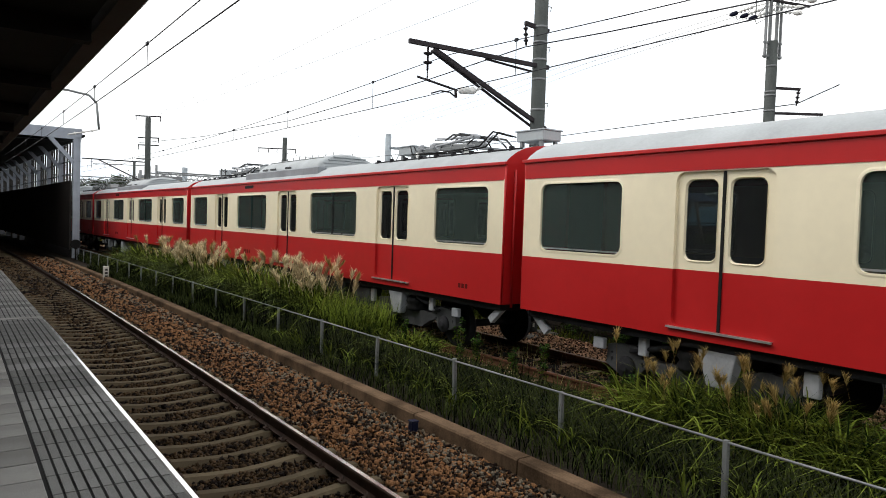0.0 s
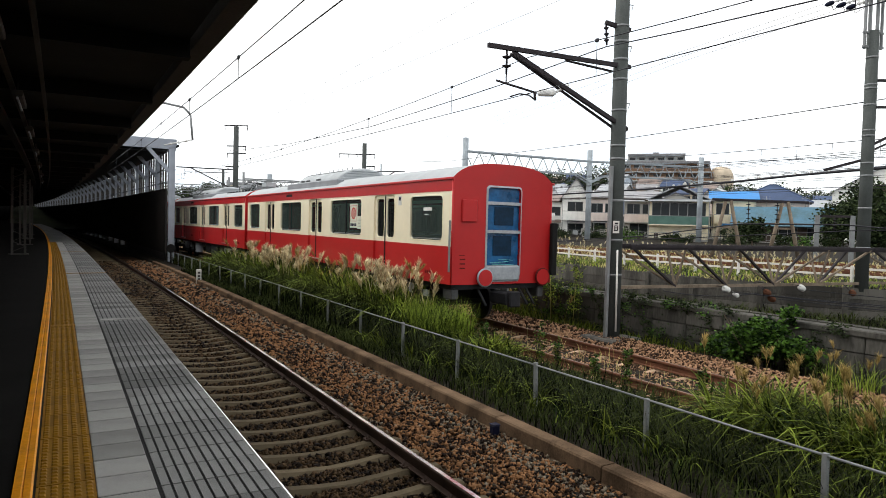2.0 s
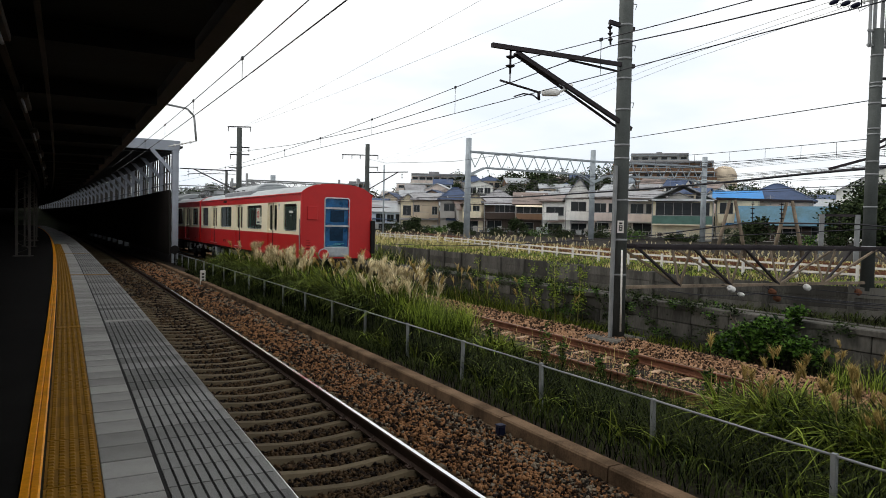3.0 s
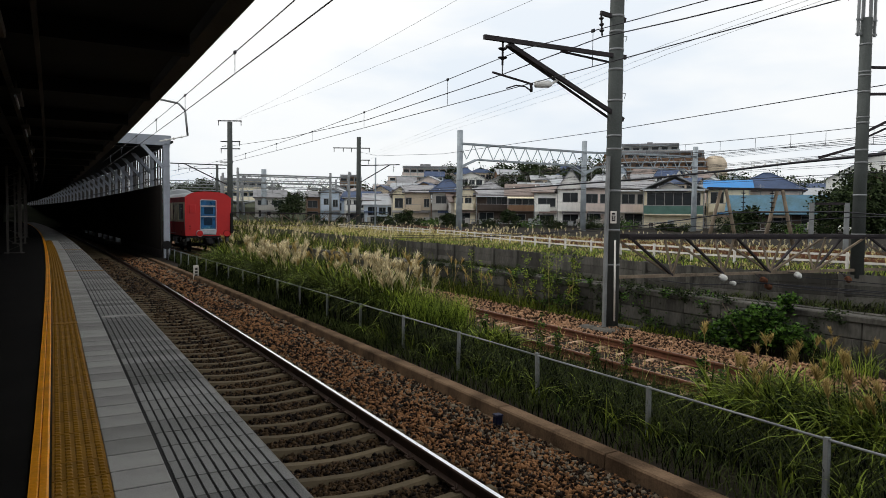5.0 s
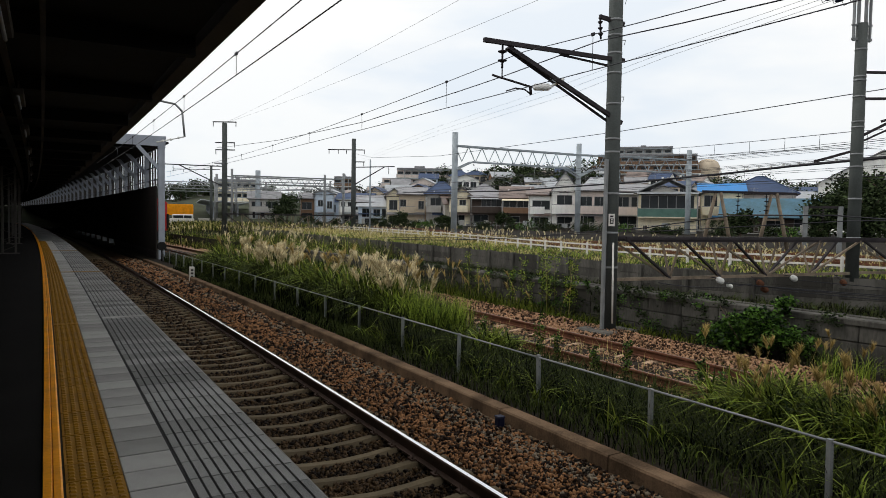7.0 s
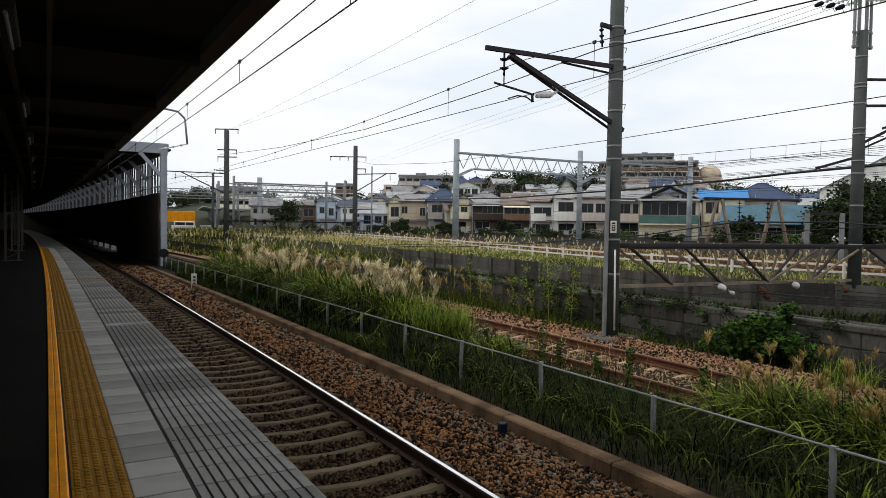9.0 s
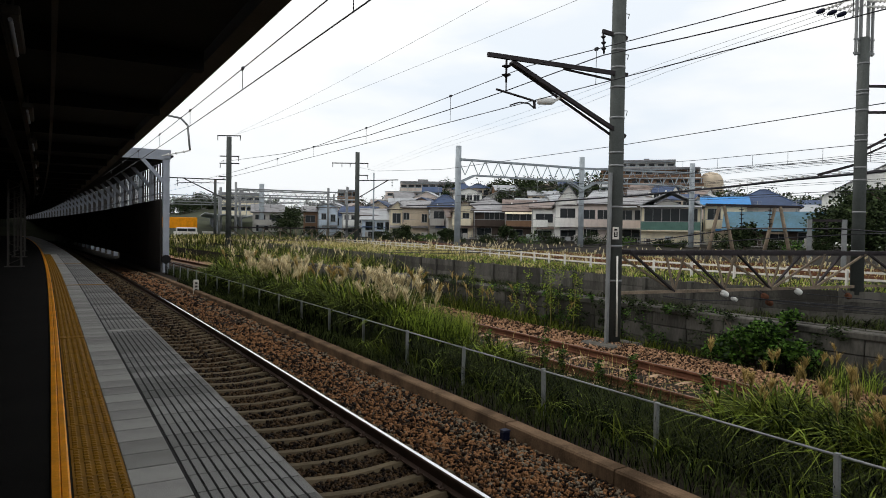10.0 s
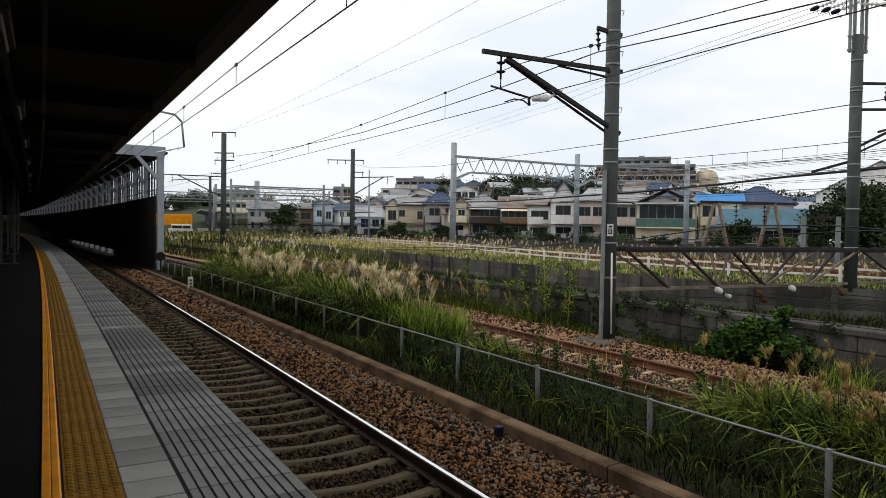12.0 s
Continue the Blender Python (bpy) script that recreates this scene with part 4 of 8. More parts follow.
            for y0, y1 in ((2.15, 2.85), (-1.9, -1.3)):
                ya, yb = sorted((e * y0, e * y1))
                bm = bmesh.new()
                box(bm, -0.4, 0.05, ya, yb, 0.16, 0.34, 0.015)
                box(bm, -0.42, 0.07, ya - 0.02, yb + 0.02, 0.34, 0.36)
                bx = part("arrester_box", bm, ROOFGREY, pan, "pale grey roof box on short legs")
                for sx in (-0.34, 0.0):
                    for yy in (ya + 0.1, yb - 0.1):
                        bm = bmesh.new()
                        box(bm, sx - 0.03, sx + 0.03, yy - 0.03, yy + 0.03, -0.02, 0.16)
                        part("box_leg", bm, GALV, bx)
            for k in range(5):
                bm = bmesh.new()
                y0, y1, x0 = e * (2.0 - 0.62 * k), e * (1.25 - 0.62 * k), -0.62 + 0.16 * k
                pts = [(x0 + 0.12 * math.sin(2.2 * u + k), y0 + (y1 - y0) * u, 0.12 + (0.2 + 0.05 * (k % 3)) * math.sin(math.pi * u)) for u in (0, 0.15, 0.3, 0.5, 0.7, 0.85, 1)]
                for p, q in zip(pts, pts[1:]):
                    tube(bm, p, q, 0.013, seg=6)
                part("cable_loop", bm, BLACK if k % 2 else UNDER_PALE, pan)
            bm = bmesh.new()
            tube(bm, (-0.98, -e * 1.95, -0.06), (-0.98, e * 2.95, -0.06), 0.02, seg=8)
            for k in range(9):
                yy = -e * 1.8 + e * 0.56 * k
                box(bm, -1.02, -0.94, yy - 0.03, yy + 0.03, -0.16, -0.005)
            part("pipe_run", bm, UNDER_DARK, pan, "dark pipe on clips along the roof edge")
            bm = bmesh.new()
            tube(bm, (-0.5, -e * 0.95, 0.18), (-0.45, e * 1.0, 0.36), 0.026, seg=8)
            tube(bm, (-0.45, e * 1.0, 0.36), (-0.35, -e * 0.5, 0.41), 0.02, seg=8)
            tube(bm, (-0.38, e * 1.0, 0.36), (-0.3, -e * 0.5, 0.45), 0.015, seg=8)
            lathe(bm, (-0.55, e * 1.0, 0.36), [(0.04, 0), (0.05, 0.05), (0.04, 0.2)], 10, axis=Vector((1, 0, 0)))
            for k in range(4):
                yy = -e * (0.2 + 0.22 * k)
                lathe(bm, (-0.6 + 0.1 * (k % 2), yy, 0.18), [(0.035, 0), (0.05, 0.03), (0.03, 0.05), (0.05, 0.08), (0.03, 0.12)], 10)
            part("linkage", bm, UNDER_PALE, pan, "pale grey pantograph linkage")
            for k, sx in enumerate((-0.75, -0.6, 0.7)):
                bm = bmesh.new()
                pts = [(sx * 0.6, e * 2.1, 0.26), (sx * 0.9, e * 1.8, 0.36), (sx, e * 1.5, 0.1), (sx, e * 0.3, 0.06), (sx * 0.9, -e * 0.9, 0.1), (sx * 0.7, -e * 1.2, 0.3)]
                for p, q in zip(pts, pts[1:]):
                    tube(bm, p, q, 0.015, seg=6)
                part("roof_cable", bm, BLACK, pan)
    # small side details on the near side
    bm = bmesh.new()
    box(bm, -HALF_W - 0.006, -HALF_W + 0.002, 2.5, 3.2, 3.27, 3.355)
    part("destination_panel", bm, BLACK, car, "small dark destination panel")
    if rear:
        yr = -CAR_L / 2
        rw = random.Random(9)
        bm = bmesh.new()
        g = [[bm.verts.new((-0.47 + 0.94 * i / 14, yr + 0.05 + rw.uniform(-0.011, 0.011), 1.24 + 2.06 * j / 30)) for i in range(15)] for j in range(31)]
        for j in range(30):
            for i in range(14):
                bm.faces.new((g[j][i], g[j][i + 1], g[j + 1][i + 1], g[j + 1][i])).smooth = True
        film = part("gangway_cover", bm, BLUE_FILM, car, "wrinkled blue plastic film taped over the gangway")
        for u0, u1, z0, z1 in ((-0.24, 0.3, 2.42, 2.84), (-0.26, 0.26, 1.72, 2.18)):
            bm = bmesh.new()
            box(bm, u0, u1, yr + 0.03, yr + 0.036, z0, z1, 0.002)
            part("door_window", bm, FILM_DARK, film, "dark door window under the blue film")
        for k in range(3):
            bm = bmesh.new()
            box(bm, -0.34 + 0.07 * k, 0.3 - 0.04 * k, yr + 0.02 - 0.005 * k, yr + 0.04 - 0.005 * k, 1.5 + 0.06 * k, 1.52 + 0.055 * k, 0.006)
            o = part("film_fold", bm, FILM_FOLD, film, "crumpled pale teal fold of film")
            o.matrix_basis = pose(0, 0, 0, 0, rw.uniform(-3, 3), 0)
        bm = bmesh.new()
        o, i = rounded(-0.5, 0.5, 1.2, 3.32, 0.1), rounded(-0.46, 0.46, 1.28, 3.28, 0.08)
        def place(u, v, d=0.0):
            return (u, yr - 0.012 - d, v)
        ring(bm, [(u, v, 0) for u, v in o], [(u, v, 0.02) for u, v in i], place)
        for z in (1.95 + 0.32, 2.92):
            box(bm, -0.46, 0.46, yr - 0.02, yr + 0.04, z - 0.035, z + 0.035)
        part("tape_frame", bm, SILVER_TAPE, car, "silver tape round the blue film")
        bm = bmesh.new()
        box(bm, -0.5, 0.48, yr - 0.05, yr + 0.03, 1.12, 1.5, 0.05)
        part("wrapped_step", bm, SILVER_TAPE, car, "crumpled silver wrapping under the gangway")
        bm = bmesh.new()
        box(bm, -1.15, -0.75, yr - 0.05, yr, 2.47, 2.98, 0.02)
        part("junction_cover", bm, RED, car)
        for sx in (-0.52, 1.12):
            bm = bmesh.new()
            lathe(bm, (sx, yr - 0.06, 1.22), [(0.215, 0.0), (0.215, 0.025), (0.185, 0.035)], 24, axis=Vector((0, -1, 0)))
            d = part("tail_disc", bm, SILVER_TAPE if sx < 0 else LETTER, car, "round red tail disc with a pale rim" if sx < 0 else "round red tail disc with a dark rim")
            bm = bmesh.new()
            lathe(bm, (sx, yr - 0.096, 1.22), [(0.185, 0.0), (0.185, 0.006)], 24, axis=Vector((0, -1, 0)))
            part("disc_face", bm, RED, d)
        bm = bmesh.new()
        box(bm, HALF_W - 0.06, HALF_W + 0.1, yr - 0.14, yr - 0.01, 1.25, 2.5, 0.02)
        part("end_bellows", bm, BLACK, car, "black folded end guard")
        bm = bmesh.new()
        box(bm, -HALF_W - 0.012, -HALF_W + 0.03, yr + 0.02, yr + 0.1, 1.35, 2.5, 0.006)
        part("corner_plate", bm, GALV, car, "grey corner plate")
        bm = bmesh.new()
        box(bm, -0.2, 0.2, yr - 0.45, yr + 0.2, 0.62, 0.9, 0.03)
        box(bm, -0.15, 0.15, yr - 0.55, yr - 0.4, 0.58, 0.94, 0.03)
        for sx in (-0.6, 0.55, 0.75):
            tube(bm, (sx, yr + 0.1, 0.95), (sx + 0.05, yr - 0.18, 0.6), 0.03, seg=6)
        part("coupler", bm, UNDER_DARK, car, "dark coupler and brake hoses")
        for sx in (-1.2, 1.2):
            bm = bmesh.new()
            box(bm, sx - 0.09, sx + 0.09, yr + 0.1, yr + 0.5, 0.72, 1.0, 0.02)
            part("end_bracket", bm, UNDER, car)
        bm = bmesh.new()
        for k in range(3):
            box(bm, -1.16, -1.02, yr - 0.006, yr, 1.42 + 0.1 * k, 1.45 + 0.1 * k)
        box(bm, -1.18, -1.04, yr - 0.006, yr, 1.72, 1.735)
        part("lettering", bm, LETTER, car, "small unreadable dark lettering")
        # papers inside the windows
        x = -HALF_W + 0.024
        for u0, u1, z0, z1 in ((4.97, 5.36, 2.22, 2.58), (5.36, 5.92, 2.24, 2.94)):
            bm = bmesh.new()
            box(bm, x, x + 0.004, u0 - CAR_L / 2, u1 - CAR_L / 2, z0, z1)
            paper = part("paper_notice", bm, PAPER, car, "cream paper notice in the window")
            if u0 > 5.2:
                c = Vector((x, 5.64 - CAR_L / 2, 2.66))
                bm = bmesh.new()
                rr = [[(q * math.cos(a), q * math.sin(a)) for a in np.linspace(0, 6.2832, 25)[:-1]] for q in (0.175, 0.135)]
                ring(bm, [(u, v, 0) for u, v in rr[0]], [(u, v, 0) for u, v in rr[1]], lambda u, v, d: (x - 0.004, c.y + u, c.z + v))
                for dy in (-0.075, 0.0, 0.075):
                    box(bm, x - 0.005, x - 0.001, c.y + dy - 0.014, c.y + dy + 0.014, 2.53, 2.79)
                part("round_mark", bm, RED, paper, "plain red ring on the notice")
                bm = bmesh.new()
                o, i = rounded(5.41 - CAR_L / 2, 5.87 - CAR_L / 2, 2.43, 2.89, 0.004), rounded(5.42 - CAR_L / 2, 5.86 - CAR_L / 2, 2.44, 2.88, 0.004)
                ring(bm, [(u, v, 0) for u, v in o], [(u, v, 0) for u, v in i], lambda u, v, d: (x - 0.003, u, v))
                part("red_border", bm, RED, paper)
                bm = bmesh.new()
                for k in range(4):
                    box(bm, x - 0.004, x, 5.43 + 0.115 * k - CAR_L / 2, 5.52 + 0.115 * k - CAR_L / 2, 2.29, 2.37)
                part("writing_bars", bm, BLUE_PLASTIC, paper, "blue bars of writing")
            else:
                bm = bmesh.new()
                for k in range(6):
                    box(bm, x - 0.003, x, 5.02 - CAR_L / 2, 5.3 - CAR_L / 2, 2.28 + 0.042 * k, 2.286 + 0.042 * k)
                part("writing_bars", bm, UNDER, paper, "fine grey bars of writing")
        bm = bmesh.new()
        box(bm, x - 0.004, x, 0.95 - CAR_L / 2, 1.35 - CAR_L / 2, 2.72, 2.8)
        box(bm, x - 0.004, x, 1.1 - CAR_L / 2, 1.3 - CAR_L / 2, 2.62, 2.64)
        part("paper_strip", bm, WHITE_PAINT, car, "small pale strips of writing in the window")
        bm = bmesh.new()
        box(bm, -HALF_W - 0.004, -HALF_W, 2.48 - CAR_L / 2, 2.66 - CAR_L / 2, 2.86, 3.1)
        part("sticker", bm, WHITE_PAINT, car, "white sticker with a dark blue mark")
        bm = bmesh.new()
        box(bm, -HALF_W - 0.006, -HALF_W - 0.003, 2.52 - CAR_L / 2, 2.62 - CAR_L / 2, 2.98, 3.07)
        part("sticker_mark", bm, BLUE_PLASTIC, car)
    bm = bmesh.new()
    for k in range(4):
        y = 11.62 - CAR_L / 2 + 0.15 * k
        box(bm, -HALF_W - 0.004, -HALF_W, y - 0.045, y + 0.045, 1.3, 1.41)
    part("car_marking", bm, LETTER, car, "small dark bars of lettering")
    bm = bmesh.new()
    for k in range(3):
        box(bm, -HALF_W - 0.004, -HALF_W, 0.9 + 0.1 * k - CAR_L / 2, 0.97 + 0.1 * k - CAR_L / 2, 1.25, 1.33)
    part("car_marking", bm, LETTER, car, "small dark bars of lettering")
    return car


CARS = [build_car(k == 0, k in (1, 3)) for k in range(5)]


# ---- retaining walls ----
def build_walls():
    w1 = tagged(empty("wall_lower"), "stained dark concrete block retaining wall beside the siding", "wall", kind="structure")
    y, r = -12.0, random.Random(3)
    while y < 40:
        ln = 0.95
        for z0, z1 in ((-1.25, -0.95), (-0.95, -0.62), (-0.62, -0.3)):
            o = 0.012 * r.uniform(-1, 1)
            bm = bmesh.new()
            box(bm, -0.1 + o, 0.3, 0.006, ln - 0.006, z0 + 0.006, z1 - 0.006, 0.012)
            b = part("wall_block", bm, WALLC, w1)
            b.matrix_basis = along(lower_wall, y)
        y += ln
    part("coping", sweep(lower_wall, 0, [(-0.13, -0.31), (0.24, -0.31), (0.24, -0.21), (-0.11, -0.2), (-0.13, -0.22)], -12, 40, 2.0), WALLC, w1, "concrete coping")
    w2 = tagged(empty("wall_upper"), "dark precast concrete panel wall below the upper ground", "wall", kind="structure")
    y = -12.0
    while y < 78:
        ln = 2.0
        for z0, z1 in ((-0.92, -0.62), (-0.62, -0.31), (-0.31, 0.0)):
            bm = bmesh.new()
            sweep(upper_wall, 0, [(0.0, z0 + 0.006), (0.07, z0 + 0.006), (0.07, z1 - 0.006), (0.0, z1 - 0.006)], y, y + ln - 0.01, 1.0, bm=bm)
            part("wall_panel", bm, WALLC, w2)
        bm = bmesh.new()
        box(bm, -0.09, 0.1, -0.08, 0.08, -0.92, 0.03, 0.012)
        b = part("wall_post", bm, WALLC, w2)
        b.matrix_basis = along(upper_wall, y)
        y += ln
    for x0, w, hgt in ((1.6, 0.34, 0.1), (3.0, 0.24, 0.07), (4.2, 0.3, 0.14)):
        tr = sweep(lower_wall, x0, [(0, -0.92), (0, -0.84 + hgt), (w, -0.84 + hgt), (w, -0.92)], 3, 32, 1.5)
        tagged(link("cable_trough", tr, WALLC), "stained concrete cable trough on the ledge", "cable trough", "cable troughs", kind="structure")
    ledge = sweep(lower_wall, 0, [(0.24, -0.92), (1.3, -0.92), (1.3, -0.82), (0.24, -0.7)], -12, 14, 2.0)
    tagged(link("ledge", ledge, SOIL), "sloping concrete ledge between the two walls", "ledge", kind="structure")


build_walls()


# ---- overhead line masts ----
def insulator_bm(bm, a, b, n=3, r=0.075):
    a, b = Vector(a), Vector(b)
    tube(bm, a, b, 0.022, seg=8)
    d = (b - a).normalized()
    for k in range(n):
        c = a.lerp(b, (k + 0.8) / (n + 0.6))
        lathe(bm, c - d * 0.03, [(0.03, 0), (r, 0.012), (r * 0.9, 0.03), (0.03, 0.06)], 12, axis=d)
    return bm


def concrete_pole(x, y, z0, z1, r0, r1, label, material=None, bands=(), group="line poles"):
    p = tagged(empty("line_pole", pose(x, y, 0)), label, "utility pole", group)
    bm = bmesh.new()
    tube(bm, (0, 0, z0), (0, 0, z1), r0, r1, 20)
    part("shaft", bm, material or POLE, p)
    for z in bands:
        r = r0 + (r1 - r0) * (z - z0) / (z1 - z0) + 0.006
        bm = bmesh.new()
        tube(bm, (0, 0, z), (0, 0, z + 0.05), r, r, 20)
        part("band", bm, GALV, p)
    return p


def main_mast():
    p = concrete_pole(11.95, 11.1, -1.15, 7.6, 0.185, 0.155, "tall grey concrete overhead line mast with a steel cantilever arm", bands=(6.05, 5.7, 5.3, 4.85, 4.15, 3.35, 3.05, 2.1, 1.2, 0.4))
    bm = bmesh.new()
    beam(bm, (0.25, -0.05, 5.19), (-3.58, 0.2, 5.13), 0.075, 0.09)
    part("top_arm", bm, STEEL_DARK, p, "dark steel cantilever arm")
    bm = bmesh.new()
    beam(bm, (0.22, -0.05, 3.76), (-2.95, 0.2, 5.08), 0.075, 0.09)
    part("brace", bm, STEEL_DARK, p)
    bm = bmesh.new()
    beam(bm, (-0.1, 0.1, 3.8), (-2.95, 0.28, 5.06), 0.045)
    part("stay", bm, STEEL_DARK, p)
    bm = bmesh.new()
    beam(bm, (-0.15, 0.1, 5.06), (-1.5, 0.2, 5.13), 0.04)
    part("stay", bm, STEEL_DARK, p)
    bm = bmesh.new()
    insulator_bm(bm, (-3.1, 0.2, 5.1), (-3.1, 0.2, 4.62), 2, 0.1)
    tube(bm, (-3.1, 0.2, 4.65), (-3.1, 0.2, 4.4), 0.014, seg=6)
    part("hanging_insulator", bm, STEEL_DARK, p, "dark two-disc hanging insulator")
    bm = bmesh.new()
    tube(bm, (-3.35, 0.2, 4.45), (-2.3, 0.18, 4.32), 0.024, seg=8)
    tube(bm, (-2.35, 0.18, 4.34), (-2.33, 0.18, 4.16), 0.03, seg=8)
    part("steady_tube", bm, STEEL_DARK, p)
    bm = bmesh.new()
    lathe(bm, (-2.25, 0.18, 4.33), [(0.03, 0), (0.075, 0.04), (0.08, 0.4), (0.04, 0.48)], 12, axis=Vector((1, 0, 0.12)))
    tube(bm, (-1.8, 0.18, 4.38), (-1.4, 0.18, 4.6), 0.03, seg=8)
    part("strut_insulator", bm, PORCELAIN, p, "grey porcelain strut insulator")
    bm = bmesh.new()
    pts = [(-2.33, 0.18, 4.17), (-2.5, 0.18, 4.25), (-2.75, 0.18, 4.25), (-3.0, 0.18, 4.16)]
    for a, b in zip(pts, pts[1:]):
        tube(bm, a, b, 0.016, seg=6)
    part("registration_arm", bm, STEEL_DARK, p)
    bm = bmesh.new()
    beam(bm, (-0.42, 0.1, 6.12), (0.22, -0.05, 6.02), 0.07, 0.09)
    insulator_bm(bm, (-0.4, 0.1, 6.1), (-0.36, 0.1, 5.62), 3, 0.06)
    part("feeder_bracket", bm, STEEL_DARK, p, "dark feeder bracket with hanging insulator")
    bm = bmesh.new()
    beam(bm, (-0.25, -0.05, -1.1), (-0.23, -0.05, 2.9), 0.07, 0.07)
    part("side_channel", bm, GALV, p, "grey steel channel strapped to the mast")
    bm = bmesh.new()
    tube(bm, (-0.12, -0.24, -0.85), (-0.14, -0.23, 1.0), 0.022, seg=8)
    part("conduit", bm, WHITE_PAINT, p)
    bm = bmesh.new()
    box(bm, -0.07, 0.07, -0.215, -0.2, 1.38, 1.66)
    s = part("plate", bm, WHITE_PAINT, p, "small white plate with black marks")
    s.matrix_basis = pose(0, 0, 0, 0, 0, -40)
    bm = bmesh.new()
    box(bm, -0.035, 0.035, -0.219, -0.215, 1.58, 1.62)
    box(bm, -0.04, 0.04, -0.219, -0.215, 1.43, 1.46)
    box(bm, -0.04, 0.04, -0.219, -0.215, 1.49, 1.51)
    box(bm, -0.04, 0.04, -0.219, -0.215, 1.54, 1.555)
    box(bm, -0.04, -0.02, -0.219, -0.215, 1.46, 1.54)
    box(bm, 0.02, 0.04, -0.219, -0.215, 1.46, 1.54)
    part("plate_mark", bm, BLACK, s)
    bm = bmesh.new()
    box(bm, -0.55, 0.5, -0.5, 0.5, -1.2, -1.0, 0.04)
    part("footing", bm, WALLC, p)
    for z in (5.66, 4.36, 6.6, 3.0):
        bm = bmesh.new()
        tube(bm, (0.15, 0, z), (0.34, 0, z + 0.02), 0.01, seg=6)
        tube(bm, (0.34, 0, z + 0.02), (0.3, 0, z - 0.1), 0.008, seg=6)
        part("step_bolt", bm, GALV, p)
    return p


main_mast()


def right_mast():
    p = concrete_pole(20.28, 9.75, -0.1, 7.1, 0.175, 0.15, "grey concrete overhead line mast carrying power cables", bands=(6.35, 5.6, 5.5, 5.05, 4.35, 4.2, 3.45, 3.1, 2.2, 1.1))
    bm = bmesh.new()
    for sx, sy in ((-0.24, 0.1), (0.24, -0.1)):
        beam(bm, (sx, sy, 6.6), (sx, sy, 8.6), 0.06)
        beam(bm, (sx * 0.45, sy * 0.45, 6.9), (sx * 0.45, sy * 0.45, 8.6), 0.07)
    beam(bm, (-0.3, 0.12, 6.66), (0.3, -0.12, 6.66), 0.06)
    beam(bm, (-0.3, 0.12, 7.05), (0.3, -0.12, 7.05), 0.05)
    part("head_frame", bm, GALV, p, "galvanised frame extending the mast")
    bm = bmesh.new()
    for z in (8.25, 8.45):
        beam(bm, (-0.75, 0.45, z + 0.1), (0.9, -0.6, z - 0.08), 0.06)
    part("cross_arm", bm, STEEL_DARK, p)
    for k, (ln, z) in enumerate(((1.05, 8.1), (0.75, 8.0), (0.5, 7.9), (-0.6, 8.0), (-0.9, 8.15), (-0.55, 7.85))):
        bm = bmesh.new()
        run = Vector((-0.24, 0.97, 0)) * (1 if ln > 0 else -1)
        a = run * (abs(ln) - 0.5) + Vector((0, 0, z + 0.1))
        b = run * (abs(ln) - 0.05) + Vector((0, 0, z))
        insulator_bm(bm, a, b, 4, 0.06)
        tube(bm, Vector((0, 0, z + 0.16)), a, 0.014, seg=6)
        ins = part("strain_insulator", bm, PORCELAIN, p, "white strain insulator string")
        bm = bmesh.new()
        lathe(bm, b, [(0.02, 0), (0.06, 0.04), (0.07, 0.12), (0.06, 0.2), (0.02, 0.26)], 10, axis=(b - a).normalized())
        part("cover", bm, BLUE_PLASTIC if ln > 0 else PORCELAIN, ins, "dark blue insulator cover" if ln > 0 else "")
        if ln > 0:
            bm = bmesh.new()
            pts = [b + run * 0.1, b + run * 0.02 + Vector((0, 0, -0.22)), b - run * 0.25 + Vector((0, 0, -0.1)), a + Vector((0.05, 0, 0.1))]
            for q0, q1 in zip(pts, pts[1:]):
                tube(bm, q0, q1, 0.008, seg=5)
            part("jumper", bm, WIRE, ins)
    bm = bmesh.new()
    beam(bm, (0.1, -0.1, 5.75), (0.32, -0.72, 5.66), 0.07)
    insulator_bm(bm, (0.3, -0.68, 5.66), (0.28, -0.64, 5.2), 3, 0.06)
    part("feeder_bracket", bm, STEEL_DARK, p, "dark feeder bracket with hanging insulator")
    bm = bmesh.new()
    beam(bm, (0.0, 0.0, 5.02), (0.5, -1.3, 4.9), 0.07)
    beam(bm, (0.2, -0.5, 4.35), (0.55, -1.5, 4.65), 0.06)
    beam(bm, (-0.02, 0.05, 3.9), (0.5, -1.2, 4.62), 0.07)
    beam(bm, (-0.02, 0.05, 3.75), (0.55, -1.4, 4.5), 0.05)
    part("cantilever", bm, STEEL_DARK, p)
    bm = bmesh.new()
    beam(bm, (0.0, 0.0, 3.6), (-0.45, 0.95, 3.3), 0.07)
    part("cantilever", bm, STEEL_DARK, p)
    return p


right_mast()


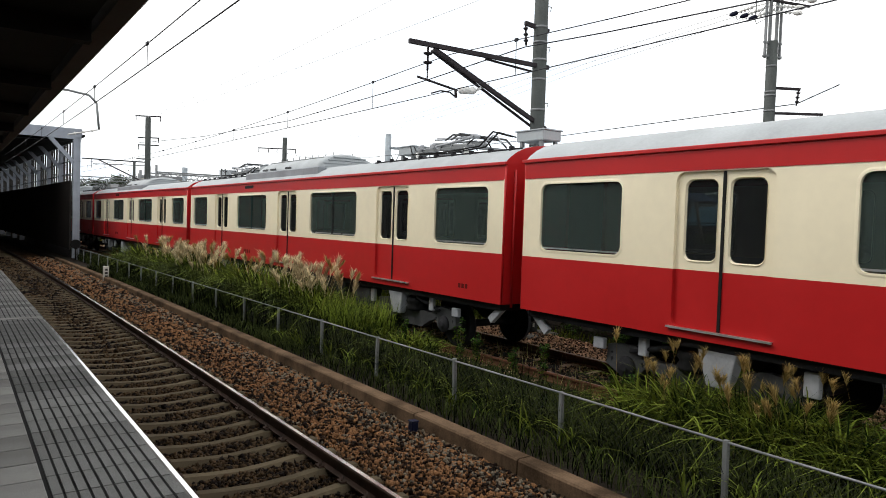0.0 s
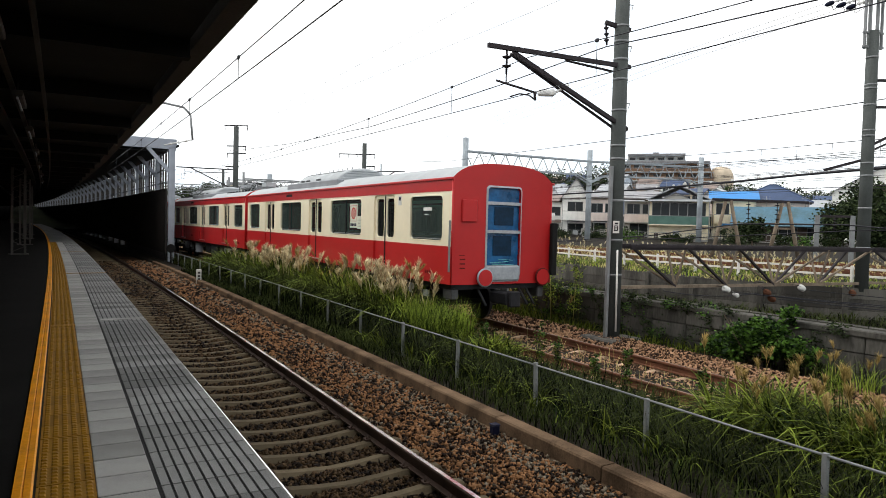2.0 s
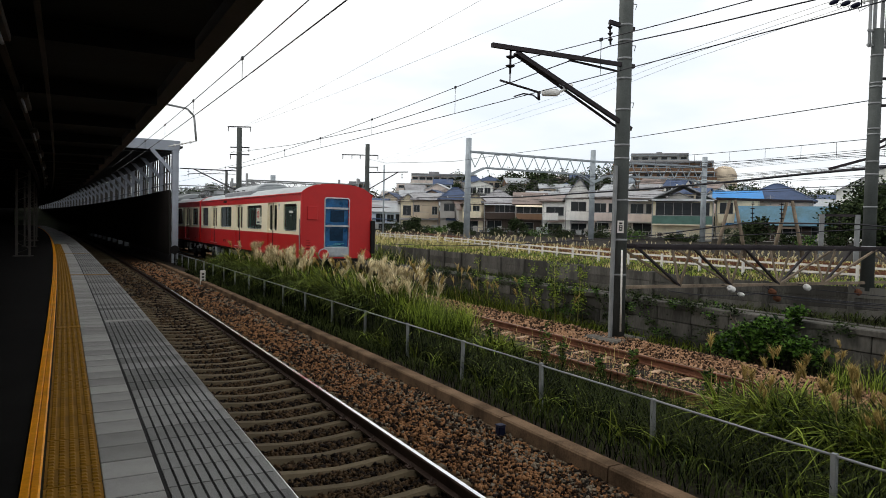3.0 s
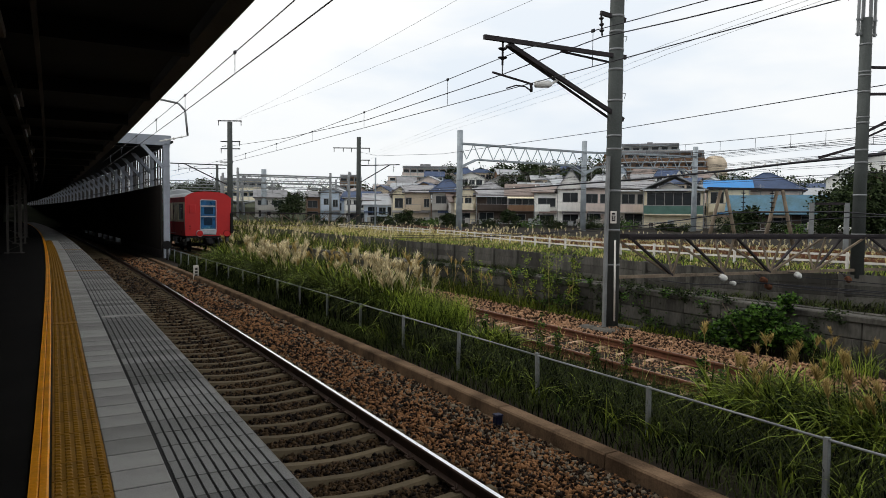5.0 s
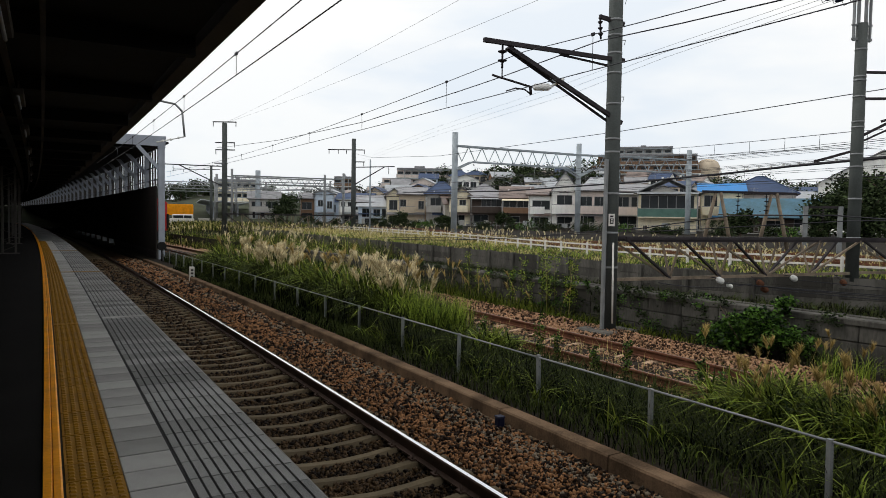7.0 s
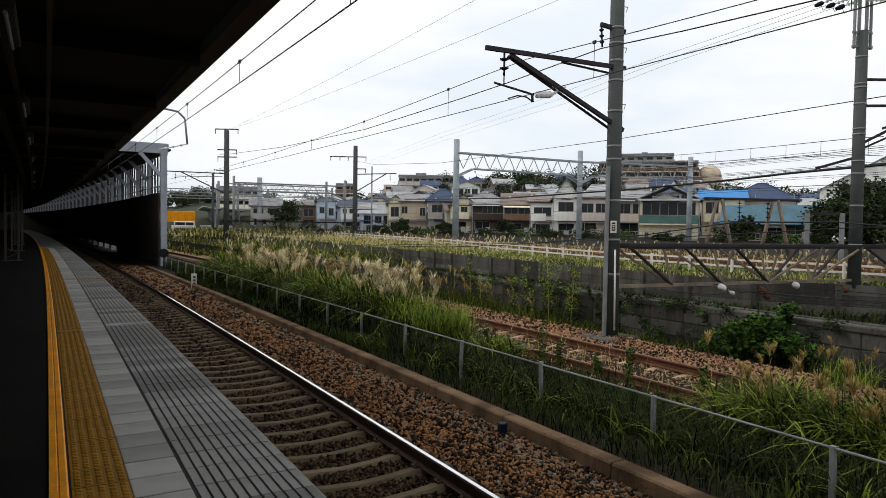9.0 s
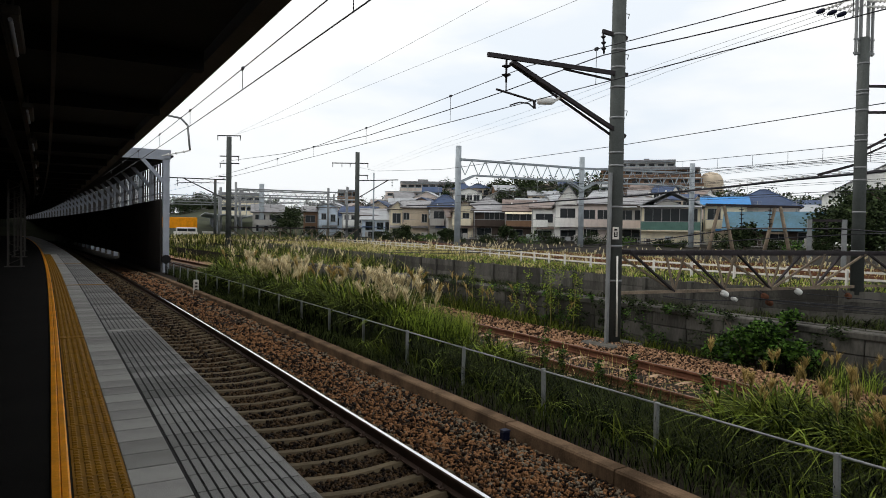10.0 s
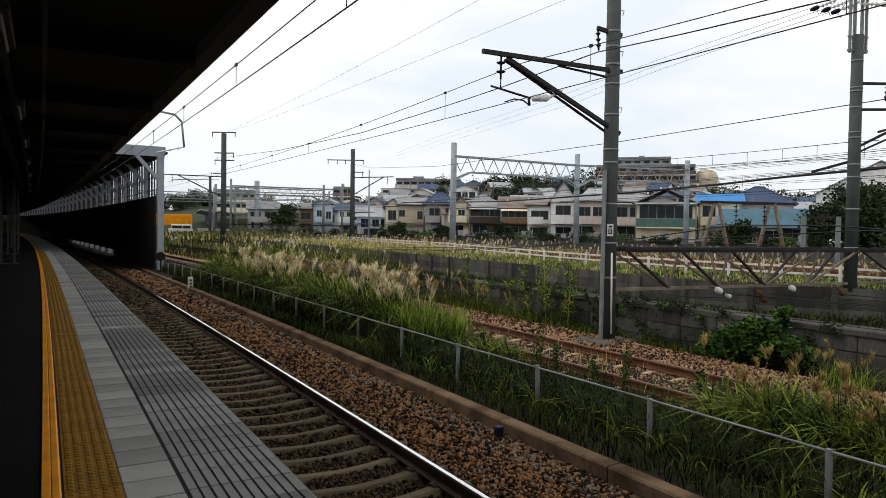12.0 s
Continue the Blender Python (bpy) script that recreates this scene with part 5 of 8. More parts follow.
def lattice_girder(a, b, zb, zt, n, near_end):
    """Three chords: two above, one below, with struts at the nodes and diagonals that fall towards the middle."""
    a, b = Vector(a), Vector(b)
    g = tagged(empty("lattice_girder"), "rusty weathered steel lattice girder between two masts", "girder", "girders")
    d = b - a
    across = Vector((-d.y, d.x, 0)).normalized() * 0.34
    up, lo = Vector((0, 0, zt)), Vector((0, 0, zb))
    for s in (-1, 1):
        bm = bmesh.new()
        beam(bm, a + across * s + up, b + across * s + up, 0.07)
        beam(bm, a + across * s + up - Vector((0, 0, 0.05)), b + across * s + up - Vector((0, 0, 0.05)), 0.012, 0.07)
        part("top_chord", bm, STEEL_DARK, g)
    bm = bmesh.new()
    beam(bm, a + lo, b + lo, 0.06, 0.075)
    part("bottom_chord", bm, STRUT_RUST, g)
    for k in range(n + 1):
        u = k / n
        p = a + d * u
        if 0 < k < n:
            for s in (-1, 1):
                bm = bmesh.new()
                beam(bm, p + across * s + up, p + lo, 0.05, 0.035)
                part("strut", bm, STRUT_RUST, g, "pale weathered strut")
            bm = bmesh.new()
            beam(bm, p - across + up, p + across + up, 0.05)
            part("tie", bm, STEEL_DARK, g)
        if k < n:
            first = u < 0.5
            q0, q1 = (p, a + d * ((k + 1) / n)) if first else (a + d * ((k + 1) / n), p)
            for s in (-1, 1):
                bm = bmesh.new()
                beam(bm, q0 + across * s + up, q1 + lo, 0.06, 0.045)
                part("diagonal", bm, STEEL_DARK if first == (s < 0) else STRUT_RUST, g)
    # insulators slung under it
    if not near_end:
        return
    for s, dz, r in ((0.36, 0.06, 0.15), (0.4, -0.08, 0.11), (0.53, -0.04, 0.149), (0.55, -0.2, 0.149), (0.68, 0.06, 0.15), (0.92, -0.1, 0.149)):
        bm = bmesh.new()
        c = a + d * s + Vector((0, -0.25, dz + 0.02))
        tube(bm, c + Vector((-0.12, -0.03, 0.06)), c + Vector((0.3, 0.1, -0.06)), 0.014, seg=6)
        for k in range(3):
            lathe(bm, c + Vector((0.075 * k, 0.02 * k, -0.02 * k)), [(0.02, 0), (r * 0.55, 0.008), (r * 0.5, 0.016), (0.02, 0.04)], 12, axis=Vector((1, 0.3, -0.25)))
        ins = part("insulator", bm, PORCELAIN if r == 0.15 else RAIL_RUST if r == 0.149 else PORCELAIN, g, "porcelain insulator discs on a cable")
        bm = bmesh.new()
        tube(bm, c + Vector((-0.1, 0, 0.05)), a + d * s + Vector((0, 0, zb)), 0.012, seg=6)
        part("hanger", bm, STEEL_DARK, ins)


lattice_girder((12.15, 11.08, 0), (20.15, 9.75, 0), 0.13, 1.1, 5, True)
lattice_girder((18.8, 67.6, 0), (32.9, 68.1, 0), 0.4, 1.7, 8, False)
lattice_girder((20.3, 9.75, 0), (33, 3.0, 0), 0.15, 1.1, 9, False)
for z0, z1, k in ((0.0, -0.12, 0), (-0.1, -0.3, 1), (-0.25, -0.42, 2), (-0.02, -0.22, 3)):
    wire("cable", [(15.2 + k, 10.3, z0), (30, -6 - 2 * k, z1 + 0.1)], 0.012, "thin dark cable slung along the retaining wall", sag=0.3)
wire("cable", [(13.2, 10.7, 0.05), (16.2, 10.2, -0.05)], 0.012, "thin dark cable slung along the retaining wall", sag=0.1)


def simple_pole(x, y, h, r, label, arms, material=None, z0=-0.2):
    p = tagged(empty("line_pole", pose(x, y, 0)), label, "utility pole", "line poles")
    bm = bmesh.new()
    tube(bm, (0, 0, z0), (0, 0, h), r, r * 0.85, 12)
    part("shaft", bm, material or POLE, p)
    for ax, bx, z, hang in arms:
        bm = bmesh.new()
        c, s = math.cos(radians(-33)), math.sin(radians(-33))
        beam(bm, (ax * c, ax * s, z), (bx * c, bx * s, z), 0.1)
        for h2 in hang:
            beam(bm, (h2 * c, h2 * s, z), (h2 * c, h2 * s, z - 0.45), 0.06)
        part("cross_arm", bm, STEEL_DARK, p)
    return p


simple_pole(18.8, 67.6, 10.5, 0.29, "dark mast with three short cross arms", [(-1.15, 1.15, 10.6, (-1.1, 1.1)), (-0.9, 1.0, 8.6, (0.95,)), (-0.9, 1.0, 7.9, (-0.85,)), (-1.0, 0.3, 6.6, ())], POLE, -0.3)
simple_pole(32.9, 68.1, 10.1, 0.27, "dark wooden pole with an insulator cross arm", [(-2.8, 1.2, 8.9, (-2.7, -1.7, -0.8, 1.15)), (0, 1.2, 7.6, (1.1,))], POLE, -0.3)
simple_pole(29.6, 114.3, 9.6, 0.25, "thin dark pole with a cantilever", [(-6.2, 1.5, 9.0, (-4.5,))], POLE, -0.3)
simple_pole(48.2, 147.5, 11.5, 0.65, "pale grey steel mast", [], POLE_GREY, -0.3)
simple_pole(43.6, 85.0, 9.6, 0.12, "thin pale grey steel pole", [], POLE_GREY, -0.3)


def cantilever_at(x, y, z, ln, label):
    p = tagged(empty("line_cantilever", pose(x, y, z, 0, 0, -33)), label, "cantilever", "cantilevers")
    bm = bmesh.new()
    beam(bm, (0, 0, 0), (ln, 0, 0.15), 0.1)
    beam(bm, (0, 0, -1.9), (ln * 0.75, 0, 0.1), 0.1)
    part("bracket", bm, STEEL_DARK, p)
    bm = bmesh.new()
    insulator_bm(bm, (ln * 0.85, 0, 0.1), (ln * 0.85, 0, -0.7), 2, 0.12)
    part("insulator", bm, STEEL_DARK, p)


cantilever_at(32.95, 68.0, 7.0, 4.4, "dark cantilever bracket on a far pole")
cantilever_at(18.6, 67.8, 6.3, -5.6, "dark cantilever bracket on a far mast")


# ---- lattice portal across the yard ----
def portal(name_label, feet, top, zb, zt, r, material):
    g = tagged(empty("line_portal"), name_label, "line portal", "line portals")
    for (x, y), z in zip(feet, top):
        bm = bmesh.new()
        tube(bm, (x, y, -0.3), (x, y, z), r, r * 0.9, 12)
        part("column", bm, material, g)
    for (p0, p1) in zip(feet, feet[1:]):
        a, b = Vector((*p0, 0)), Vector((*p1, 0))
        d = b - a
        n = max(4, int(d.length / 1.6))
        bm = bmesh.new()
        for off in (-0.3, 0.3):
            o = Vector((0, off, 0))
            beam(bm, a + o + Vector((0, 0, zt)), b + o + Vector((0, 0, zt)), 0.17)
            beam(bm, a + d * 0.12 + o + Vector((0, 0, zb)), b - d * 0.12 + o + Vector((0, 0, zb)), 0.15)
            beam(bm, a + o + Vector((0, 0, zb - 0.9)), a + d * 0.12 + o + Vector((0, 0, zb)), 0.15)
            beam(bm, b + o + Vector((0, 0, zb - 0.9)), b - d * 0.12 + o + Vector((0, 0, zb)), 0.15)
        part("chord", bm, material, g)
        for k in range(n):
            q0, q1, q2 = a + d * (k / n), a + d * ((k + 0.5) / n), a + d * ((k + 1) / n)
            for u, v in ((q0, q1), (q2, q1)):
                bm = bmesh.new()
                beam(bm, u + Vector((0, 0, zt)), v + Vector((0, 0, zb)), 0.07)
                part("lacing_bar", bm, material, g)
        for k in (0.3, 0.62):
            bm = bmesh.new()
            q = a + d * k
            insulator_bm(bm, q + Vector((0, 0, zb)), q + Vector((0, 0, zb - 1.6)), 3, 0.16)
            beam(bm, q + Vector((0, 0, zb - 1.5)), q + Vector((1.4, 0.2, zb - 1.6)), 0.07)
            part("dropper_arm", bm, GALV, g)


portal("grey lattice steel portal spanning the railway yard", [(40.5, 59.6), (57.1, 58.3), (71.3, 53.8)], [10.6, 10.5, 10.4], 7.6, 9.2, 0.34, POLE_GREY)
portal("far grey lattice portal over the tracks", [(34, 122), (52, 120)], [9.5, 9.5], 7.2, 8.4, 0.25, GALV)
portal("far grey lattice portal over the tracks", [(40, 150), (66, 142)], [10.5, 10.5], 7.6, 9.0, 0.3, GALV)
portal("far grey lattice portal over the tracks", [(30, 104), (47, 101)], [8.6, 8.6], 6.4, 7.6, 0.2, GALV)
portal("far grey lattice portal over the tracks", [(36, 136), (58, 131)], [9.0, 9.0], 6.8, 7.9, 0.22, GALV)
portal("far grey lattice portal over the tracks", [(24, 158), (46, 156)], [10.0, 10.0], 7.4, 8.8, 0.25, GALV)
portal("far grey lattice portal over the tracks", [(30, 170), (56, 165)], [9.8, 9.8], 7.2, 8.6, 0.3, GALV)


# ---- low brown girder and A-frame poles beyond the wall ----
def a_frame(x, y, h, label):
    p = tagged(empty("a_frame_pole", pose(x, y, 0, 0, 0, -50)), label, "utility pole", "a-frame poles")
    for s in (-1, 1):
        bm = bmesh.new()
        tube(bm, (s * 0.75, 0, 0.0), (s * 0.12, 0, h), 0.105, 0.085, 10)
        part("leg", bm, STRUT_RUST, p, "weathered concrete leg")
    bm = bmesh.new()
    beam(bm, (-0.5, 0, h * 0.55), (0.5, 0, h * 0.55), 0.1)
    part("tie", bm, STRUT_RUST, p)


a_frame(31.9, 22.2, 3.1, "weathered A-frame pole carrying a cross beam")
a_frame(34.4, 20.6, 3.1, "weathered A-frame pole carrying a cross beam")
cb = tagged(empty("cross_beam"), "dark steel beam with insulators on A-frame poles", "beam")
bm = bmesh.new()
beam(bm, (31.2, 22.65, 3.15), (35.4, 19.95, 3.1), 0.12)
part("beam", bm, STEEL_DARK, cb)
for t in (0.38, 0.68):
    bm = bmesh.new()
    q = Vector((31.2, 22.65, 3.1)).lerp(Vector((35.4, 19.95, 3.1)), t)
    insulator_bm(bm, q, q - Vector((0, 0, 1.1)), 4, 0.13)
    part("insulator", bm, STEEL_DARK, cb)
gate = tagged(empty("steel_frame", pose(35.7, 19.6, 0, 0, 0, -55)), "galvanised steel frame beside the upper tracks", "frame")
for x in (0, 1.6):
    bm = bmesh.new()
    beam(bm, (x, 0, -0.1), (x, 0, 2.45), 0.22)
    part("post", bm, GALV, gate)
bm = bmesh.new()
beam(bm, (0, 0, 2.4), (1.6, 0, 2.4), 0.12)
insulator_bm(bm, (0.8, 0, 2.35), (0.8, 0, 1.6), 4, 0.12)
part("crossbar", bm, STEEL_DARK, gate)


# ---- white rail fence on the upper ground ----
def white_fence():
    f = tagged(empty("rail_fence"), "white painted post and rail fence with gaps", "fence", kind="structure")
    line = [(22.2, 6.0), (21.85, 10.8), (21.35, 14.3), (21.7, 19.8), (22.6, 24.1), (24.4, 30.6), (27.9, 41.6), (30.3, 54.5), (32.0, 63.6), (33.5, 76.0)]
    pts = []
    for (x0, y0), (x1, y1) in zip(line, line[1:]):
        n = max(1, int(math.hypot(x1 - x0, y1 - y0) / 1.5))
        pts += [(x0 + (x1 - x0) * k / n, y0 + (y1 - y0) * k / n) for k in range(n)]
    for k, (x, y) in enumerate(pts):
        bm = bmesh.new()
        box(bm, x - 0.04, x + 0.04, y - 0.04, y + 0.04, -0.1, 0.54, 0.01)
        part("post", bm, WHITE_PAINT, f)
        if k + 1 < len(pts) and k not in (23,):
            x1, y1 = pts[k + 1]
            for z in (0.24, 0.46):
                bm = bmesh.new()
                beam(bm, (x, y, z), (x1, y1, z), 0.04, 0.065)
                part("rail", bm, WHITE_PAINT, f)


white_fence()
for off in (4.5, 6.0, 9.5, 11.0):
    bm = sweep(lambda y: 21.6 + 0.0042 * max(0.0, y - 12) ** 2 if y < 60 else 31.3 + 0.4 * (y - 60), off, [(-0.03, 0.0), (0.03, 0.0), (0.03, 0.14), (-0.03, 0.14)], -20, 120, 3.0)
    tagged(link("yard_rail", bm, RAIL_RUST), "rusty rail of the upper yard tracks", "rail", "yard rails", kind="structure")


# ---- roofed frame over the main track ----
def track_shelter():
    s = tagged(empty("track_shelter"), "pale steel frames with a dark noise screen and roof over the track", "shelter", kind="structure")
    ys = [42 + 5.0 * k for k in range(33)]
    for k, y in enumerate(ys):
        m = along(near, y)
        bm = bmesh.new()
        box(bm, 6.02, 6.36, -0.13, 0.13, -1.3, 5.5)
        for z in (-0.3, 3.0, 4.2, 5.3):
            box(bm, 5.99, 6.39, -0.15, 0.15, z, z + 0.06)
        o = part("post", bm, FRAME_PALE, s, "pale painted steel post")
        o.matrix_basis = m
        bm = bmesh.new()
        beam(bm, (4.9, 0, 5.42), (6.12, 0, 4.05), 0.2, 0.2)
        o = part("knee_brace", bm, FRAME_PALE, s)
        o.matrix_basis = m
        bm = bmesh.new()
        box(bm, 1.5, 6.4, -0.13, 0.13, 5.4, 5.62 if k else 5.9)
        o = part("cross_beam", bm, FRAME_PALE, s)
        o.matrix_basis = m
    for a, b in zip(ys, ys[1:]):
        part("screen_panel", sweep(near, 5.96, [(-0.06, -0.6), (0.04, -0.6), (0.04, 3.15), (-0.06, 3.15)], a - 0.1, b - 0.13, 2.5), SCREEN, s, "dark noise screen panel")
        # Added dark strip for the shaded gap under the first screens.
        if a < 60:
            part("base_panel", sweep(near, 5.96, [(-0.01, -1.28), (0.02, -1.28), (0.02, -0.62), (-0.01, -0.62)], a + 0.16, b + 0.1, 2.5), STEEL_DARK, s, "dark strip added over the shaded gap below the screen")
        for j in range(1, 5):
            y = a + (b - a) * j / 5
            bm = bmesh.new()
            box(bm, 6.13, 6.22, -0.055, 0.055, 3.15, 5.34)
            o = part("mullion", bm, CANOPY_EDGE, s)
            o.matrix_basis = along(near, y)
        for z in (3.55, 4.3):
            part("girt", sweep(near, 6.18, [(-0.03, z), (0.03, z), (0.03, z + 0.06), (-0.03, z + 0.06)], a + 0.14, b - 0.14, 2.5), FRAME_PALE, s)
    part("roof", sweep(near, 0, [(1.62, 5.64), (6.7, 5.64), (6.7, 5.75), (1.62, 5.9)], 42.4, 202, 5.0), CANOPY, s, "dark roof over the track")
    # Added dark sheet: covers the beams where the roof lies in shade.
    part("roof_lining", sweep(near, 0, [(1.7, 5.28), (5.98, 5.28), (5.98, 5.34), (1.7, 5.34)], 42.6, 202, 5.0), CANOPY, s, "dark sheet added to stand for the shade under the roof")
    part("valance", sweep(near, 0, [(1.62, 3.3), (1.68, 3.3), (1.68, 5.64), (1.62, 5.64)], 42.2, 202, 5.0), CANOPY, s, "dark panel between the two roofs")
    bm = bmesh.new()
    box(bm, 1.5, 6.45, -0.05, 0.1, 5.62, 5.98)
    o = part("front_fascia", bm, FRAME_PALE, s, "pale grey front fascia")
    o.matrix_basis = along(near, 42.0)


track_shelter()
# Added black backing that keeps daylight out of the far platform end.
bm = bmesh.new()
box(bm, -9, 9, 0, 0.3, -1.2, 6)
o = tagged(link("wall_tunnel_end", bm, CANOPY), "dark wall added to black out the far end of the platform", "wall", kind="structure")
o.matrix_basis = pose(-3, 205.5, 0)


# ---- things on the platform and under the canopy ----
def lattice_column(y):
    c = tagged(empty("lattice_column", along(near, y, -0.95)), "dark grey riveted lattice column under the canopy", "column", "canopy columns")
    for sx in (-0.2, 0.2):
        for sy in (-0.12, 0.12):
            bm = bmesh.new()
            box(bm, sx - 0.035, sx + 0.035, sy - 0.035, sy + 0.035, 0, 3.12)
            part("upright", bm, CANOPY_EDGE, c)
    for sy in (-0.13, 0.13):
        for k in range(8):
            z = 0.1 + 0.38 * k
            bm = bmesh.new()
            beam(bm, (-0.2, sy, z), (0.2, sy, z + 0.19), 0.05, 0.012)
            beam(bm, (0.2, sy, z + 0.19), (-0.2, sy, z + 0.38), 0.05, 0.012)
            part("lacing", bm, CANOPY_EDGE, c)
    bm = bmesh.new()
    box(bm, -0.32, 0.32, -0.2, 0.2, 0, 0.025)
    part("base_plate", bm, CANOPY_EDGE, c)


for y in (29.0, 38.0, 47.0, 56.0):
    lattice_column(y)


def tube_lamp(y):
    l = tagged(empty("ceiling_light", along(near, y, -0.25)), "unlit grey fluorescent batten lamp under the canopy", "lamp", "canopy lamps")
    bm = bmesh.new()
    box(bm, -0.06, 0.06, -0.62, 0.62, 2.93, 3.0, 0.01)
    part("housing", bm, CANOPY_EDGE, l)
    bm = bmesh.new()
    tube(bm, (0, -0.58, 2.905), (0, 0.58, 2.905), 0.016, seg=8)
    part("tube", bm, FRAME_PALE, l, "switched-off white tube")
    bm = bmesh.new()
    for yy in (-0.4, 0.4):
        tube(bm, (0, yy, 3.0), (0, yy, 3.12), 0.012, seg=6)
    part("hanger", bm, CANOPY_EDGE, l)


for y in (6.2, 10.5, 14.5, 19, 24, 30, 36):
    tube_lamp(y)


for off, r in ((0.02, 0.022), (-0.32, 0.03)):
    part("conduit", sweep(near, off, [(-r, 3.07), (r, 3.07), (r, 3.11), (-r, 3.11)], 0, 60, 2.0), CANOPY_EDGE, canopy)


def lineside():
    m = tagged(empty("marker_post", pose(6.62, 28.4, -1.2)), "short white lineside marker post with dark digits worn away", "marker post")
    bm = bmesh.new()
    box(bm, -0.1, 0.1, -0.05, 0.05, 0, 0.62, 0.02)
    part("board", bm, WHITE_PAINT, m)
    bm = bmesh.new()
    for k in range(3):
        box(bm, -0.05, 0.05, -0.056, -0.05, 0.18 + 0.13 * k, 0.26 + 0.13 * k)
    o = part("marking", bm, CANOPY_EDGE, m, "grey worn bars of writing")
    b = tagged(empty("cable_box", along(curb_x, 6.85, -0.1, -1.26)), "navy blue plastic cable box against the curb", "cable box")
    bm = bmesh.new()
    box(bm, -0.05, 0.05, -0.05, 0.05, 0, 0.2, 0.012)
    part("box", bm, BLUE_PLASTIC, b)
    bm = bmesh.new()
    box(bm, -0.056, 0.056, -0.056, 0.056, 0.2, 0.22, 0.008)
    part("lid", bm, BLUE_PLASTIC, b)
    g = tagged(empty("signal_lamp", pose(7.72, 40.0, -1.2)), "small black round lineside signal on a short post", "signal")
    bm = bmesh.new()
    tube(bm, (0, 0, 0), (0, 0, 0.8), 0.04, seg=8)
    part("post", bm, BLACK, g)
    bm = bmesh.new()
    lathe(bm, (0, -0.06, 0.95), [(0.24, 0), (0.25, 0.06), (0.2, 0.14)], 18, axis=Vector((0, 1, 0)))
    part("disc", bm, BLACK, g)


lineside()


# ---- overhead wires ----
def contact_line(fn, off, zc, zm, y0, y1, supports, label, drop, sag=0.55):
    n = int((y1 - y0) / 1.5)
    cw = [(fn(y) + off, y, zc) for y in np.linspace(y0, y1, n)]

    def mz(y):
        for a, b in zip(supports, supports[1:]):
            if a <= y <= b:
                u = (y - a) / (b - a)
                return zm - sag * 4 * u * (1 - u)
        return zm

    wire("contact_wire", cw, 0.009, "copper contact wire over " + label)
    wire("messenger_wire", [(fn(y) + off, y, mz(y)) for y in np.linspace(y0, y1, n)], 0.0085, "messenger wire over " + label)
    for y in drop:
        d = tagged(empty("dropper", pose(fn(y) + off, y, 0)), "thin dropper between the wires over " + label, "dropper", "droppers")
        bm = bmesh.new()
        tube(bm, (0, 0, zc), (0, 0, mz(y)), 0.006, seg=6)
        part("rod", bm, WIRE, d)
        bm = bmesh.new()
        box(bm, -0.02, 0.02, -0.045, 0.045, mz(y) - 0.03, mz(y) + 0.035, 0.012)
        part("clamp", bm, WIRE, d)


contact_line(far, -0.3, 4.28, 5.05, -45, 66, (-28, 11.4, 66), "the siding", (4.5, 9.2, 14.5, 19.7, 24.5, 29, 34, 40, 46, 52, 58))
contact_line(near, 2.8, 3.82, 4.2, -10, 41, (-20, -10, 41), "the main track", (2.0, 6.7, 11.5, 16.3, 21.0, 26.0, 31.0, 36.0), 0.03)
wire("feeder_wire", [(10.8, -0.5, 4.9), (11.19, 5.91, 5.24), (11.37, 8.82, 5.4), (11.56, 11.2, 5.58), (11.66, 14.95, 5.39), (11.74, 17.06, 5.33), (12.03, 24.1, 5.2), (12.44, 34.5, 5.46), (12.87, 45.2, 6.0), (16.0, 60, 7.3), (18.4, 67.6, 8.2)], 0.013, "thick dark feeder cable on the masts")
wire("feeder_wire", [(19.6, 7.6, 5.45), (20.55, 9.1, 5.25), (22.1, 20.2, 5.29), (26.1, 40.3, 5.9), (29.5, 57, 7.1), (32.9, 68.1, 8.5)], 0.014, "dark feeder cable between far poles")
for k in range(3):
    wire("power_line", [(19.98 + 0.07 * k, 10.95 - 0.28 * k, 8.1 - 0.1 * k), (21.6, 17.6, 8.2 - 0.2 * k), (26.1, 27.2, 9.02 - 0.34 * k), (36.2, 56, 10.5 - 0.4 * k), (60, 120, 13.5 - 0.5 * k)], 0.006, "thin pale power line", material=GALV)
for a, b in [[(14.37, 11.04, 10.11), (18.8, 67.6, 10.5)], [(14.38, 11.03, 8.52), (18.8, 67.6, 10.5)]]:
    wire("power_line", [a, b], 0.006, "thin pale power line", sag=0.25, material=GALV)
sp = [(41.5, 10.0, 5.7), (43.9, 19.7, 5.5), (45.2, 26.2, 5.42), (46.2, 31.1, 5.27), (48.3, 41.5, 5.1), (53.5, 67.4, 5.1), (59.5, 97.7, 5.9), (70, 140, 7.5)]
wire("bundled_cable", sp, 0.09, "thick black bundled cable with white spacers")
for k in range(30):
    u = k / 29 * 5.999
    a, b = Vector(sp[int(u)]), Vector(sp[int(u) + 1])
    q = a.lerp(b, u - int(u))
    bm = bmesh.new()
    box(bm, -0.07, 0.07, -0.07, 0.07, 0.04, 0.2, 0.02)
    o = tagged(link("cable_spacer", bm, PORCELAIN), "small white spacer on a black cable", "cable spacer", "cable spacers")
    o.matrix_basis = Matrix.Translation(q)
